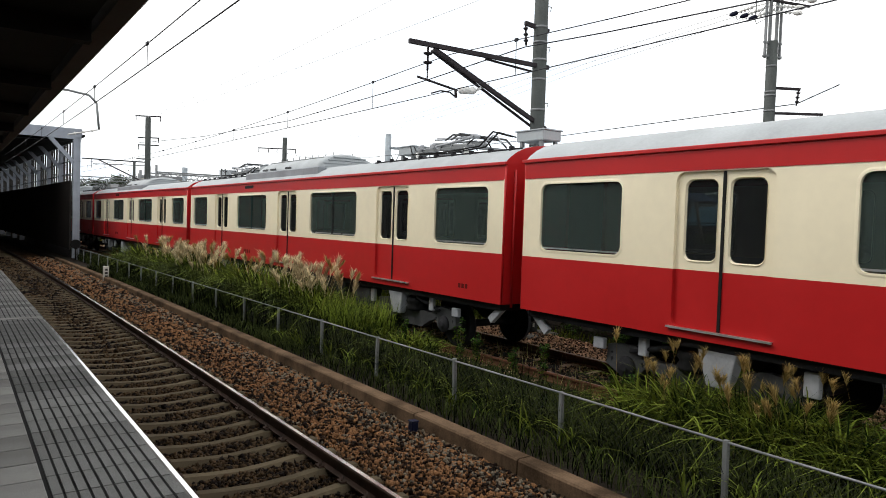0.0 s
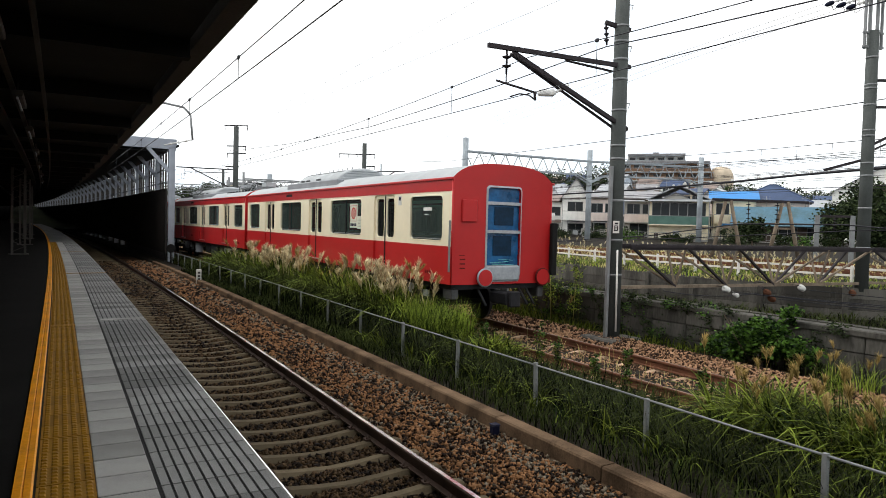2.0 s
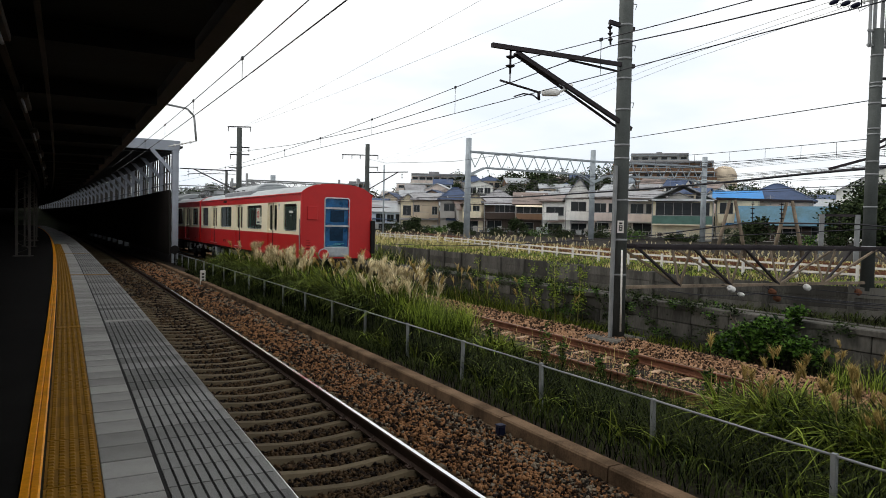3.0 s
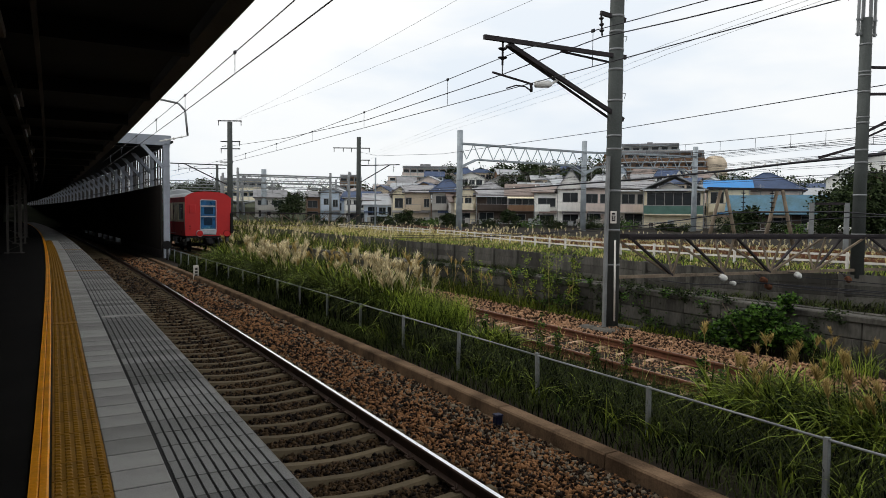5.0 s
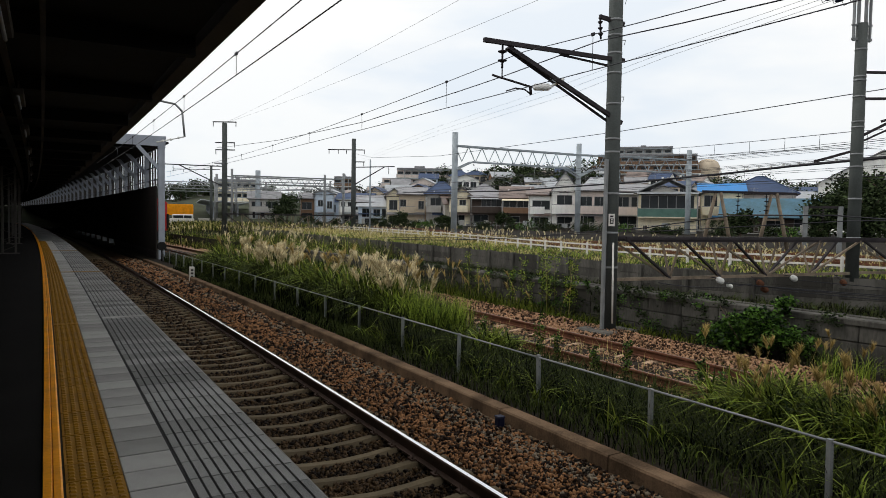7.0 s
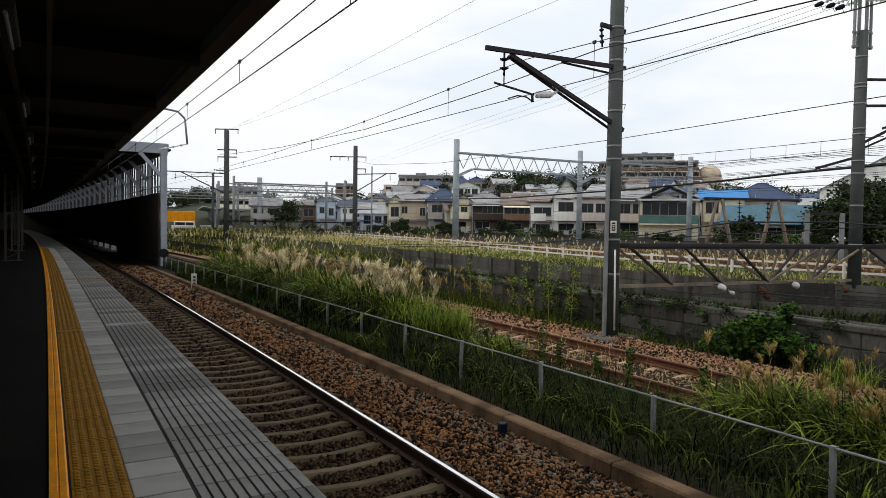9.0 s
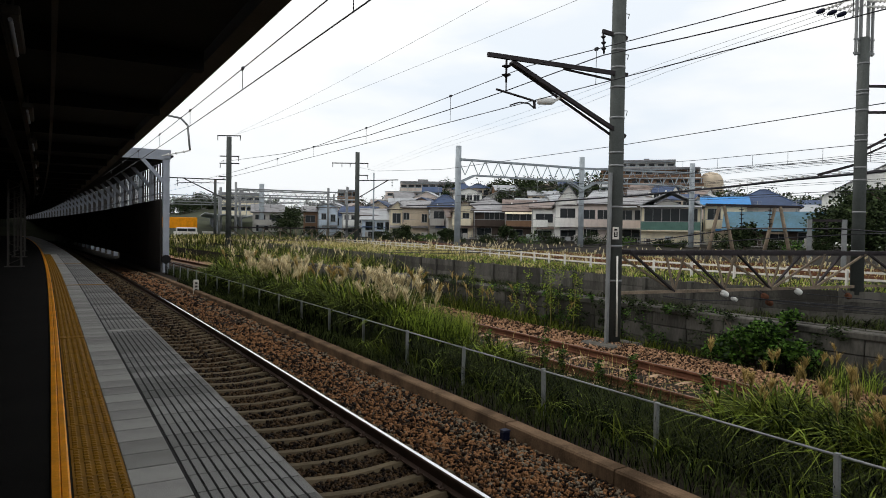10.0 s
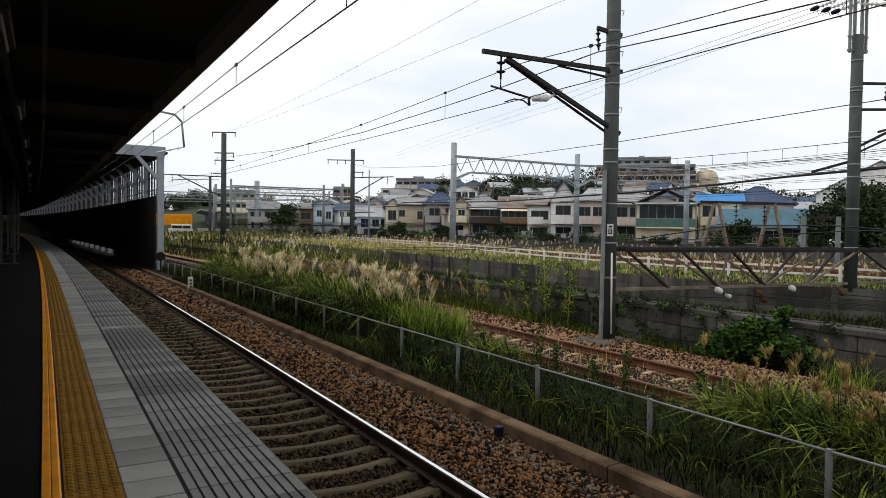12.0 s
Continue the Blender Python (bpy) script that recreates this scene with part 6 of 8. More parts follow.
wire("low_cable", [(17.3, 3.0, 1.5), (17.3, 7.7, 1.64), (17.3, 8.8, 1.72), (17.3, 11.6, 1.7), (17.3, 14.8, 1.28), (17.3, 16.8, 1.14), (17.4, 21.7, 0.75), (17.5, 26.6, 0.5), (17.8, 35, 0.3)], 0.018, "dark cable slung above the wall")
wire("low_cable", [(18.3, 3.0, 1.7), (18.3, 8.8, 1.6), (18.3, 14.8, 1.2), (18.4, 22, 0.8), (18.6, 35, 0.35)], 0.014, "dark cable slung above the wall")
for k, (x, z, r) in enumerate(((30, 5.0, 0.016), (30.5, 4.4, 0.012), (34, 5.6, 0.012), (36, 5.0, 0.015), (38, 5.9, 0.012), (41, 5.0, 0.014), (44, 6.4, 0.012), (47, 6.2, 0.014), (50, 7.2, 0.012), (43, 4.4, 0.014), (46, 5.3, 0.013), (49, 5.0, 0.015), (55, 5.4, 0.014), (58, 6.9, 0.013))):
    wire("yard_wire", [(x - 1, 4, z + 0.1), (x, 16, z - 0.15), (x + 4, 40, z - 0.05), (x + 14, 90, z + 0.2), (x + 26, 150, z + 0.5)], r * 1.0, "overhead wire of the upper yard")
yw = [(54.9, 51.1, 8.8), (44.0, 33.0, 7.2), (41.0, 25.0, 6.8), (37.7, 18.5, 6.4), (36.5, 16.4, 6.2)]
wire("yard_messenger", yw, 0.02, "messenger wire over the upper yard")
yc = [(54.9, 51.1, 8.25), (44.0, 33.0, 6.55), (41.0, 25.0, 6.05), (37.7, 18.5, 5.55), (36.5, 16.4, 5.25)]
wire("yard_contact_wire", yc, 0.018, "contact wire over the upper yard")
for k in range(1, 9):
    u = k / 9 * 3.999
    a, b = Vector(yw[int(u)]).lerp(Vector(yw[int(u) + 1]), u - int(u)), Vector(yc[int(u)]).lerp(Vector(yc[int(u) + 1]), u - int(u))
    wire("dropper", [a, b], 0.012, "thin dropper between the yard wires", "droppers")
hook = tagged(empty("wire_bracket", along(near, 24.5, 1.75)), "bent grey tube bracket holding the near overhead wire", "bracket")
bm = bmesh.new()
pts = [(-0.2, 0, 5.3), (1.6, 0, 5.3), (2.2, 0, 5.22), (2.42, 0, 5.0), (2.5, 0, 4.15)]
for a, b in zip(pts, pts[1:]):
    tube(bm, a, b, 0.035, seg=8)
part("arm", bm, GALV, hook)
bm = bmesh.new()
box(bm, -0.3, -0.1, -0.1, 0.1, 3.4, 5.5)
part("bracket_post", bm, GALV, hook)
bm = bmesh.new()
insulator_bm(bm, (2.5, 0, 4.15), (1.6, 0, 3.9), 3, 0.05)
part("insulator", bm, PORCELAIN, hook)


# ---- houses beyond the yard ----
def plaster(name, c):
    return mat(name, tuple(min(0.84, v * 1.13) for v in c), 0.9, var=0.12, scale=0.5, fine=12, stain=0.22)


P_WHITE, P_CREAM, P_BEIGE = plaster("plaster_white", (0.74, 0.74, 0.71)), plaster("plaster_cream", (0.72, 0.65, 0.49)), plaster("plaster_beige", (0.50, 0.42, 0.32))
P_GREY, P_BLUE, P_PINK = plaster("plaster_grey", (0.36, 0.35, 0.33)), plaster("plaster_blue", (0.46, 0.53, 0.62)), plaster("plaster_pink", (0.58, 0.50, 0.46))
P_BROWN, P_DARKWOOD = plaster("plaster_brown", (0.20, 0.12, 0.075)), plaster("dark_wood", (0.065, 0.05, 0.042))
R_GREY = mat("roof_grey_tile", (0.20, 0.20, 0.21), 0.42, var=0.35, scale=0.6, fine=8, stain=0.35, spec=0.6)
R_BROWN = mat("roof_brown_tile", (0.17, 0.125, 0.105), 0.45, var=0.35, scale=0.6, fine=8, stain=0.35, spec=0.5)
R_BLUE = mat("roof_blue_tile", (0.05, 0.075, 0.14), 0.55, var=0.25, scale=0.6, fine=8, stain=0.2)
R_SKYBLUE = mat("roof_bright_blue_sheet", (0.03, 0.20, 0.50), 0.5, var=0.15, scale=0.6, fine=8)
R_TEAL = mat("roof_teal_sheet", (0.11, 0.19, 0.215), 0.6, var=0.35, scale=0.4, fine=6, tint=(0.07, 0.15, 0.22), stain=0.3)
R_PALE = mat("roof_pale_sheet", (0.38, 0.40, 0.42), 0.6, var=0.2, scale=0.5, fine=8, stain=0.3)
GREEN_PANEL = mat("green_balcony_panel", (0.10, 0.19, 0.16), 0.3, var=0.15, scale=1, fine=10, bump=0.03)
FRAME_ALU = mat("window_aluminium", (0.30, 0.30, 0.30), 0.5, 0.4, var=0.1, scale=4, fine=20, bump=0.0)
ROOM = mat("room_dark", (0.08, 0.075, 0.07), 0.9, var=0.3, scale=0.8, fine=5)
CURTAIN = mat("curtain_pale", (0.42, 0.40, 0.36), 0.9, var=0.15, scale=3, fine=30)


def house(x, y, yaw, w, d, eave, ridge, kind, wall, roof, label, openings=(), balconies=(), awnings=(), z0=0.0, over=0.45, group="houses along the yard"):
    h = tagged(empty("house", pose(x, y, z0, 0, 0, yaw)), label, "house", group)
    openings = [(a - 0.1, b + 0.1, max(0.2, c - 0.15), min(e + 0.12, eave - 0.25)) for a, b, c, e in openings]
    bm = bmesh.new()
    hw = w / 2
    outer = [(-hw, 0), (hw, 0), (hw, eave)] + ([(0, ridge - 0.1)] if kind == "gable_y" else []) + [(-hw, eave)]
    holes = [[(a, c), (b, c), (b, e), (a, e)] for a, b, c, e in openings]
    sheet_with_holes(bm, outer, holes, lambda u, v: (u, 0, v))
    for a, b, c, e in openings:
        q = [(a, c), (b, c), (b, e), (a, e)]
        ring(bm, [(u, v, 0) for u, v in q], [(u, v, 0.14) for u, v in q], lambda u, v, k: (u, k, v))
    vs = [bm.verts.new(p) for p in ((-hw, 0, 0), (-hw, d, 0), (hw, d, 0), (hw, 0, 0), (-hw, 0, eave), (-hw, d, eave), (hw, d, eave), (hw, 0, eave))]
    for f in ((0, 4, 5, 1), (1, 5, 6, 2), (2, 6, 7, 3)):
        bm.faces.new([vs[i] for i in f])
    if kind == "gable_x":
        for s in (0, 3):
            sx = -hw if s == 0 else hw
            t = [bm.verts.new(p) for p in ((sx, 0, eave), (sx, d, eave), (sx, d / 2, ridge - 0.1))]
            bm.faces.new(t)
    bmesh.ops.recalc_face_normals(bm, faces=bm.faces)
    part("wall", bm, wall, h)
    bm = bmesh.new()
    box(bm, -hw + 0.2, hw - 0.2, 0.9, d - 0.2, 0.05, eave - 0.1)
    part("inner_room", bm, ROOM, h, "dark rooms behind the windows")
    # roof with thickness
    bm = bmesh.new()
    o, t = over, 0.16
    if kind == "gable_x":
        sl = (ridge - eave) / (d / 2)
        for s in (-1, 1):
            ya, yb = (-o, d / 2) if s < 0 else (d + o, d / 2)
            za = eave - sl * o
            v = [bm.verts.new(p) for p in ((-hw - o, ya, za), (hw + o, ya, za), (hw + o, yb, ridge), (-hw - o, yb, ridge), (-hw - o, ya, za + t), (hw + o, ya, za + t), (hw + o, yb, ridge + t), (-hw - o, yb, ridge + t))]
            for f in ((0, 1, 2, 3), (4, 7, 6, 5), (0, 4, 5, 1), (1, 5, 6, 2), (0, 3, 7, 4)):
                bm.faces.new([v[i] for i in f])
    elif kind == "gable_y":
        sl = (ridge - eave) / hw
        for s in (-1, 1):
            xa, za = s * (hw + o), eave - sl * o
            v = [bm.verts.new(p) for p in ((xa, -o, za), (0, -o, ridge), (0, d + o, ridge), (xa, d + o, za), (xa, -o, za + t), (0, -o, ridge + t), (0, d + o, ridge + t), (xa, d + o, za + t))]
            for f in ((0, 1, 2, 3), (4, 5, 6, 7), (0, 4, 5, 1), (0, 3, 7, 4), (3, 2, 6, 7)):
                bm.faces.new([v[i] for i in f])
    elif kind == "hip":
        c = [(-hw - o, -o, eave), (hw + o, -o, eave), (hw + o, d + o, eave), (-hw - o, d + o, eave)]
        rl = max(0.4, hw - d / 2)
        top = [(-rl, d / 2, ridge), (rl, d / 2, ridge)]
        lo, up = [bm.verts.new(p) for p in c], [bm.verts.new(p) for p in top]
        bm.faces.new((lo[0], lo[1], up[1], up[0]))
        bm.faces.new((lo[1], lo[2], up[1]))
        bm.faces.new((lo[2], lo[3], up[0], up[1]))
        bm.faces.new((lo[3], lo[0], up[0]))
        bm.faces.new(lo[::-1])
        for a, b in ((c[0], top[0]), (c[1], top[1]), (top[0], top[1])):
            beam(bm, a, b, 0.16)
    else:
        box(bm, -hw - o, hw + o, -o, d + o, eave, eave + t)
    bmesh.ops.recalc_face_normals(bm, faces=bm.faces)
    part("roof", bm, roof, h)
    if group == "houses along the yard":
        if not balconies and w > 3.5 and eave > 4.4:
            balconies = [(-w * 0.44, w * 0.12, 2.65, 0.95, 0.8, wall)]
        if not awnings and w > 3:
            awnings = [(-w * 0.3, w * 0.46, 2.55, 1.1, roof)]
        for u in (-hw + 0.12, hw - 0.12):
            bm = bmesh.new()
            tube(bm, (u, -0.06, 0.0), (u, -0.06, eave - 0.1), 0.045, seg=8)
            part("downpipe", bm, FRAME_ALU, h)
        bm = bmesh.new()
        tube(bm, (-hw - over, -over - 0.04, eave - 0.12), (hw + over, -over - 0.04, eave - 0.12), 0.06, seg=8)
        part("gutter", bm, P_DARKWOOD, h)
        bm = bmesh.new()
        box(bm, hw * 0.35, hw * 0.35 + 0.75, -0.4, -0.08, 0.15, 0.75, 0.02)
        part("outdoor_unit", bm, FRAME_PALE, h)
        bm = bmesh.new()
        box(bm, -hw - 0.3, hw * 0.5, -2.6, -2.45, -0.1, 0.45 if w < 9 else 0.3)
        part("garden_wall", bm, WALLC, h)
        bm = bmesh.new()
        for j in range(int(w * 2.2)):
            u = -hw - 0.2 + j * 0.45
            box(bm, u, u + 0.04, -2.55, -2.51, 0.0, 1.15)
        for zz in (0.55, 1.1):
            box(bm, -hw - 0.3, hw + 0.6, -2.545, -2.515, zz, zz + 0.05)
        part("garden_fence", bm, FRAME_ALU, h)
        for j in range(3):
            bm = bmesh.new()
            u = -hw + w * (0.12 + 0.3 * j)
            box(bm, u, u + 0.5 + 0.25 * j, -1.9, -1.3, 0.0, 0.7 + 0.35 * ((j + int(x)) % 3), 0.03)
            part("garden_box", bm, (P_GREY, P_DARKWOOD, R_PALE)[(j + int(y)) % 3], h)
        bm = bmesh.new()
        for j in range(2):
            u = hw * (0.3 - 0.75 * j)
            tube(bm, (u, d / 2, ridge - 0.2), (u, d / 2, ridge + 1.5), 0.025, seg=5)
            for q in range(4):
                beam(bm, (u - 0.45, d / 2, ridge + 0.85 + 0.18 * q), (u + 0.45, d / 2, ridge + 0.85 + 0.18 * q), 0.02)
        part("roof_aerial", bm, FRAME_ALU, h)
        bm = bmesh.new()
        box(bm, -hw * 0.96, hw * 0.96, -0.03, -0.004, 0.0, 0.35)
        part("plinth", bm, P_GREY, h)
    for k, (a, b, c, e) in enumerate(openings):
        bm = bmesh.new()
        t = 0.05
        box(bm, a, a + t, 0.05, 0.12, c, e)
        box(bm, b - t, b, 0.05, 0.12, c, e)
        box(bm, a + t, b - t, 0.05, 0.12, c, c + t)
        box(bm, a + t, b - t, 0.05, 0.12, e - t, e)
        m = (a + b) / 2
        box(bm, m - t / 2, m + t / 2, 0.06, 0.12, c + t, e - t)
        win = part("window", bm, FRAME_ALU, h)
        bm = bmesh.new()
        box(bm, a + t, b - t, 0.09, 0.1, c + t, e - t)
        part("pane", bm, HOUSE_GLASS, win)
        if k % 2 == 0:
            bm = bmesh.new()
            n = 7
            for j in range(n):
                u0 = a + t + (b - a) * 0.45 * j / n
                box(bm, u0, u0 + (b - a) * 0.45 / n, 0.2 + 0.04 * (j % 2), 0.23 + 0.04 * (j % 2), c, e)
            part("curtain", bm, CURTAIN, win)
        bm = bmesh.new()
        box(bm, a - 0.06, b + 0.06, -0.08, 0.05, c - 0.07, c)
        part("sill", bm, FRAME_ALU, win)
    for a, b, z, hh, dp, mt in balconies:
        bm = bmesh.new()
        box(bm, a, b, -dp, -0.005, z - 0.15, z)
        bal = part("balcony", bm, wall, h)
        bm = bmesh.new()
        box(bm, a, b, -dp, -dp + 0.08, z, z + hh)
        box(bm, a, a + 0.08, -dp + 0.08, -0.005, z, z + hh)
        box(bm, b - 0.08, b, -dp + 0.08, -0.005, z, z + hh)
        part("parapet", bm, mt, bal)
        bm = bmesh.new()
        beam(bm, (a, -dp + 0.04, z + hh + 0.05), (b, -dp + 0.04, z + hh + 0.05), 0.07)
        for k in range(5):
            u = a + 0.05 + (b - a - 0.1) * k / 4
            beam(bm, (u, -dp + 0.04, z - 0.1), (u, -dp + 0.04, z + hh + 0.05), 0.05)
        part("handrail", bm, FRAME_ALU, bal)
    for a, b, z, dp, mt in awnings:
        bm = bmesh.new()
        v = [bm.verts.new(p) for p in ((a, -0.01, z), (b, -0.01, z), (b, -dp, z - dp * 0.3), (a, -dp, z - dp * 0.3), (a, -0.01, z + 0.1), (b, -0.01, z + 0.1), (b, -dp, z - dp * 0.3 + 0.08), (a, -dp, z - dp * 0.3 + 0.08))]
        for f in ((3, 2, 1, 0), (4, 5, 6, 7), (2, 3, 7, 6), (0, 4, 7, 3), (1, 2, 6, 5)):
            bm.faces.new([v[i] for i in f])
        part("awning", bm, mt, h)
        bm = bmesh.new()
        for u in (a + 0.1, b - 0.1):
            beam(bm, (u, -dp + 0.1, 0.0), (u, -dp + 0.1, z - dp * 0.28), 0.09)
        part("awning_post", bm, FRAME_ALU, h)
    return h


house(49.4, 146.8, -19, 6.5, 6, 5.4, 7.0, "gable_x", P_GREY, R_GREY, "grey two-storey house far across the yard", [(-2.6, -0.6, 3.4, 4.6), (0.4, 2.6, 3.4, 4.6), (-2.4, 0.0, 0.8, 2.4)])
house(53.0, 131.0, -22, 3.0, 6, 5.3, 6.4, "gable_x", P_BROWN, R_GREY, "narrow brown timber house with a grey roof", [(-1.0, 0.8, 3.2, 4.4), (-1.0, 0.9, 0.6, 2.2)])
house(55.0, 127.0, -24, 3.9, 6, 6.2, 6.9, "gable_y", P_BLUE, R_GREY, "pale blue-grey narrow tall house", [(-1.2, -0.4, 3.4, 4.8), (0.6, 1.4, 3.4, 4.6)])
house(56.9, 119.5, -25, 4.1, 6, 4.9, 5.4, "flat", P_WHITE, R_PALE, "small white cube-shaped house on dark ground floor", [(-1.5, -0.9, 3.2, 4.4), (-0.2, 0.3, 3.2, 4.4), (1.0, 1.5, 3.2, 4.4), (-1.6, 1.6, 0.2, 1.9)])
house(59.1, 114.2, -27, 5.2, 6, 4.5, 5.7, "gable_x", P_BLUE, R_GREY, "light blue house with a blue-grey porch roof", [(-1.9, -0.4, 3.0, 4.1), (0.3, 1.9, 2.9, 4.1), (-1.6, -0.2, 0.4, 1.8)], awnings=[(-2.6, 2.0, 2.7, 1.8, R_BLUE)])
house(60.6, 108.6, -30, 2.9, 6, 5.6, 6.9, "gable_y", P_CREAM, R_GREY, "cream plastered house with a front gable", [(-0.8, 0.5, 3.2, 4.7), (-0.8, 0.4, 0.4, 1.9)], awnings=[(-1.3, 1.5, 2.5, 1.2, R_GREY)])
house(63.0, 106.2, -31, 4.8, 8, 5.9, 7.2, "gable_x", P_BEIGE, R_GREY, "large beige plastered house with a dark grey roof", [(-2.1, -1.2, 3.4, 4.8), (1.2, 2.0, 3.4, 4.6)])
house(65.8, 100.8, -33, 5.4, 8, 5.9, 8.3, "hip", P_GREY, R_BLUE, "grey-brown house with a dark blue tiled roof", [(-1.9, -0.2, 3.6, 5.1), (0.5, 2.2, 3.6, 5.0), (0.4, 2.2, 0.7, 2.2)], balconies=[(-2.6, -0.1, 2.8, 1.0, 0.9, P_GREY)])
house(64.0, 92.0, -35, 4.2, 7, 5.0, 6.6, "gable_y", P_CREAM, R_BROWN, "cream house with a gabled dormer and balcony", [(-1.6, -0.8, 3.5, 4.6), (-0.3, 0.6, 3.5, 4.6), (-1.4, 0.4, 0.3, 2.1)], balconies=[(-2.0, 1.0, 2.8, 0.95, 0.9, P_CREAM)])
house(67.0, 89.2, -37, 5.4, 7, 5.2, 6.3, "gable_x", P_DARKWOOD, R_GREY, "dark timber house with a glazed veranda", [(-2.4, -1.0, 3.2, 4.8), (-0.8, 0.6, 3.2, 4.8), (0.8, 2.3, 3.2, 4.8), (-2.0, 0.2, 0.4, 2.2)], awnings=[(-2.6, 2.6, 5.1, 1.0, R_PALE)], balconies=[(-2.6, 2.6, 2.7, 0.9, 0.9, P_DARKWOOD)])
house(69.6, 84.8, -39, 4.8, 7, 5.1, 6.9, "gable_x", P_DARKWOOD, R_BROWN, "brown-roofed house with a cream awning", [(-2.0, -0.1, 3.0, 4.6), (0.2, 2.0, 3.0, 4.6), (-1.8, 0.5, 0.4, 2.0)], awnings=[(-2.3, 2.2, 4.9, 1.2, P_CREAM)], balconies=[(-2.3, 2.2, 2.6, 0.9, 0.9, P_BROWN)])
house(71.0, 80.4, -41, 4.0, 7, 5.5, 6.4, "gable_x", P_WHITE, R_BROWN, "white-grey house with a brown roof and wide window", [(-1.3, 1.2, 3.4, 4.5), (-1.5, 1.0, 0.5, 1.9)])
house(72.6, 76.9, -43, 4.1, 8, 6.0, 8.9, "gable_y", P_WHITE, R_GREY, "tall white house with a steep gable and balcony", [(-1.1, 1.0, 3.6, 5.3), (-1.0, 1.1, 0.4, 2.0), (-0.7, 0.5, 6.0, 6.8)], balconies=[(-1.9, 1.9, 2.7, 1.2, 1.0, P_WHITE)])
house(73.2, 71.8, -45, 4.4, 7, 6.0, 7.0, "gable_x", P_PINK, R_GREY, "pinkish plaster apartment house with balconies", [(-1.6, -0.1, 3.4, 5.0), (0.4, 1.9, 3.4, 5.0), (-1.5, 0.3, 0.4, 2.2)], balconies=[(-2.1, 2.1, 2.7, 1.0, 1.0, P_PINK)])
house(74.8, 66.1, -48, 4.6, 7, 5.8, 6.8, "gable_x", P_GREY, R_GREY, "grey house with tan panelled balcony", [(-1.8, -0.2, 3.2, 4.9), (0.3, 1.8, 3.2, 4.9), (-1.4, 1.0, 0.4, 2.2)], balconies=[(-2.2, 2.2, 2.5, 1.05, 1.1, P_PINK)], awnings=[(-2.3, 2.3, 5.6, 0.9, R_PALE)])
house(73.2, 58.4, -52, 7.6, 8, 5.4, 7.2, "gable_y", P_CREAM, R_PALE, "cream house with a wide green-panelled balcony", [(-3.2, -1.2, 2.9, 4.9), (-1.0, 1.0, 2.9, 4.9), (1.2, 3.2, 2.9, 4.9)], balconies=[(-3.6, 3.6, 2.2, 1.05, 1.2, GREEN_PANEL)], awnings=[(-3.8, 3.8, 5.4, 0.8, R_PALE)])
house(78.6, 54.2, -54, 5.2, 8, 5.6, 6.7, "gable_x", P_CREAM, R_SKYBLUE, "cream house under a bright blue sheet roof", [(-2.0, -0.6, 3.0, 5.0)])
house(84.6, 47.3 + 5.5, -59, 8.8, 8, 5.5, 8.0, "hip", P_PINK, R_BLUE, "pinkish house with a dark blue tiled hip roof", [(-3.2, -1.2, 3.4, 4.8), (0.4, 2.4, 3.4, 4.8)])
house(78.4, 46.6, -59, 11.5, 5, 2.7, 4.5, "gable_x", P_DARKWOOD, R_TEAL, "low dark shed under a long teal sheet roof", [(-4.6, -3.0, 0.6, 2.0), (-1.0, 0.8, 0.4, 2.0), (2.0, 3.6, 0.6, 2.0)], over=0.7)


# ---- second row and hillside: smaller, seen as roofs ----
def hill_z(x, y):
    d = math.hypot(x, y)
    b = math.degrees(math.atan2(x, y))
    k = max(0.0, min(1.0, (d - 125) / 110))
    k = k * k * (3 - 2 * k)
    shape = 4.0 + 9.5 * math.exp(-((b - 47) / 13) ** 2) + 5.0 * math.exp(-((b - 33) / 7) ** 2)
    k2 = max(0.0, min(1.0, (d - 230) / 160))
    return 0.2 + k * shape + k2 * (4 + 7 * math.exp(-((b - 13.5) / 2.2) ** 2) + 10 * math.exp(-((b - 18) / 1.6) ** 2) + 2.5 * math.sin(b * 0.9))


def build_hill():
    bm = bmesh.new()
    rows = []
    for d in (105, 125, 145, 165, 185, 205, 225, 245, 275, 310, 350, 400, 460):
        rows.append([])
        for k in range(61):
            b = radians(0 + 80 * k / 60)
            x, y = d * math.sin(b), d * math.cos(b)
            rows[-1].append(bm.verts.new((x, y, hill_z(x, y) - (0.6 if d == 105 else 0))))
    for r0, r1 in zip(rows, rows[1:]):
        for k in range(60):
            bm.faces.new((r0[k], r1[k], r1[k + 1], r0[k + 1])).smooth = True
    tagged(link("hill", bm, GRASS_GROUND), "green hillside behind the houses", "hill", kind="structure")


GRASS_GROUND = mat("hill_grass", (0.03, 0.036, 0.018), 0.95, var=0.5, scale=0.05, fine=0.8, bump=0.5)
build_hill()


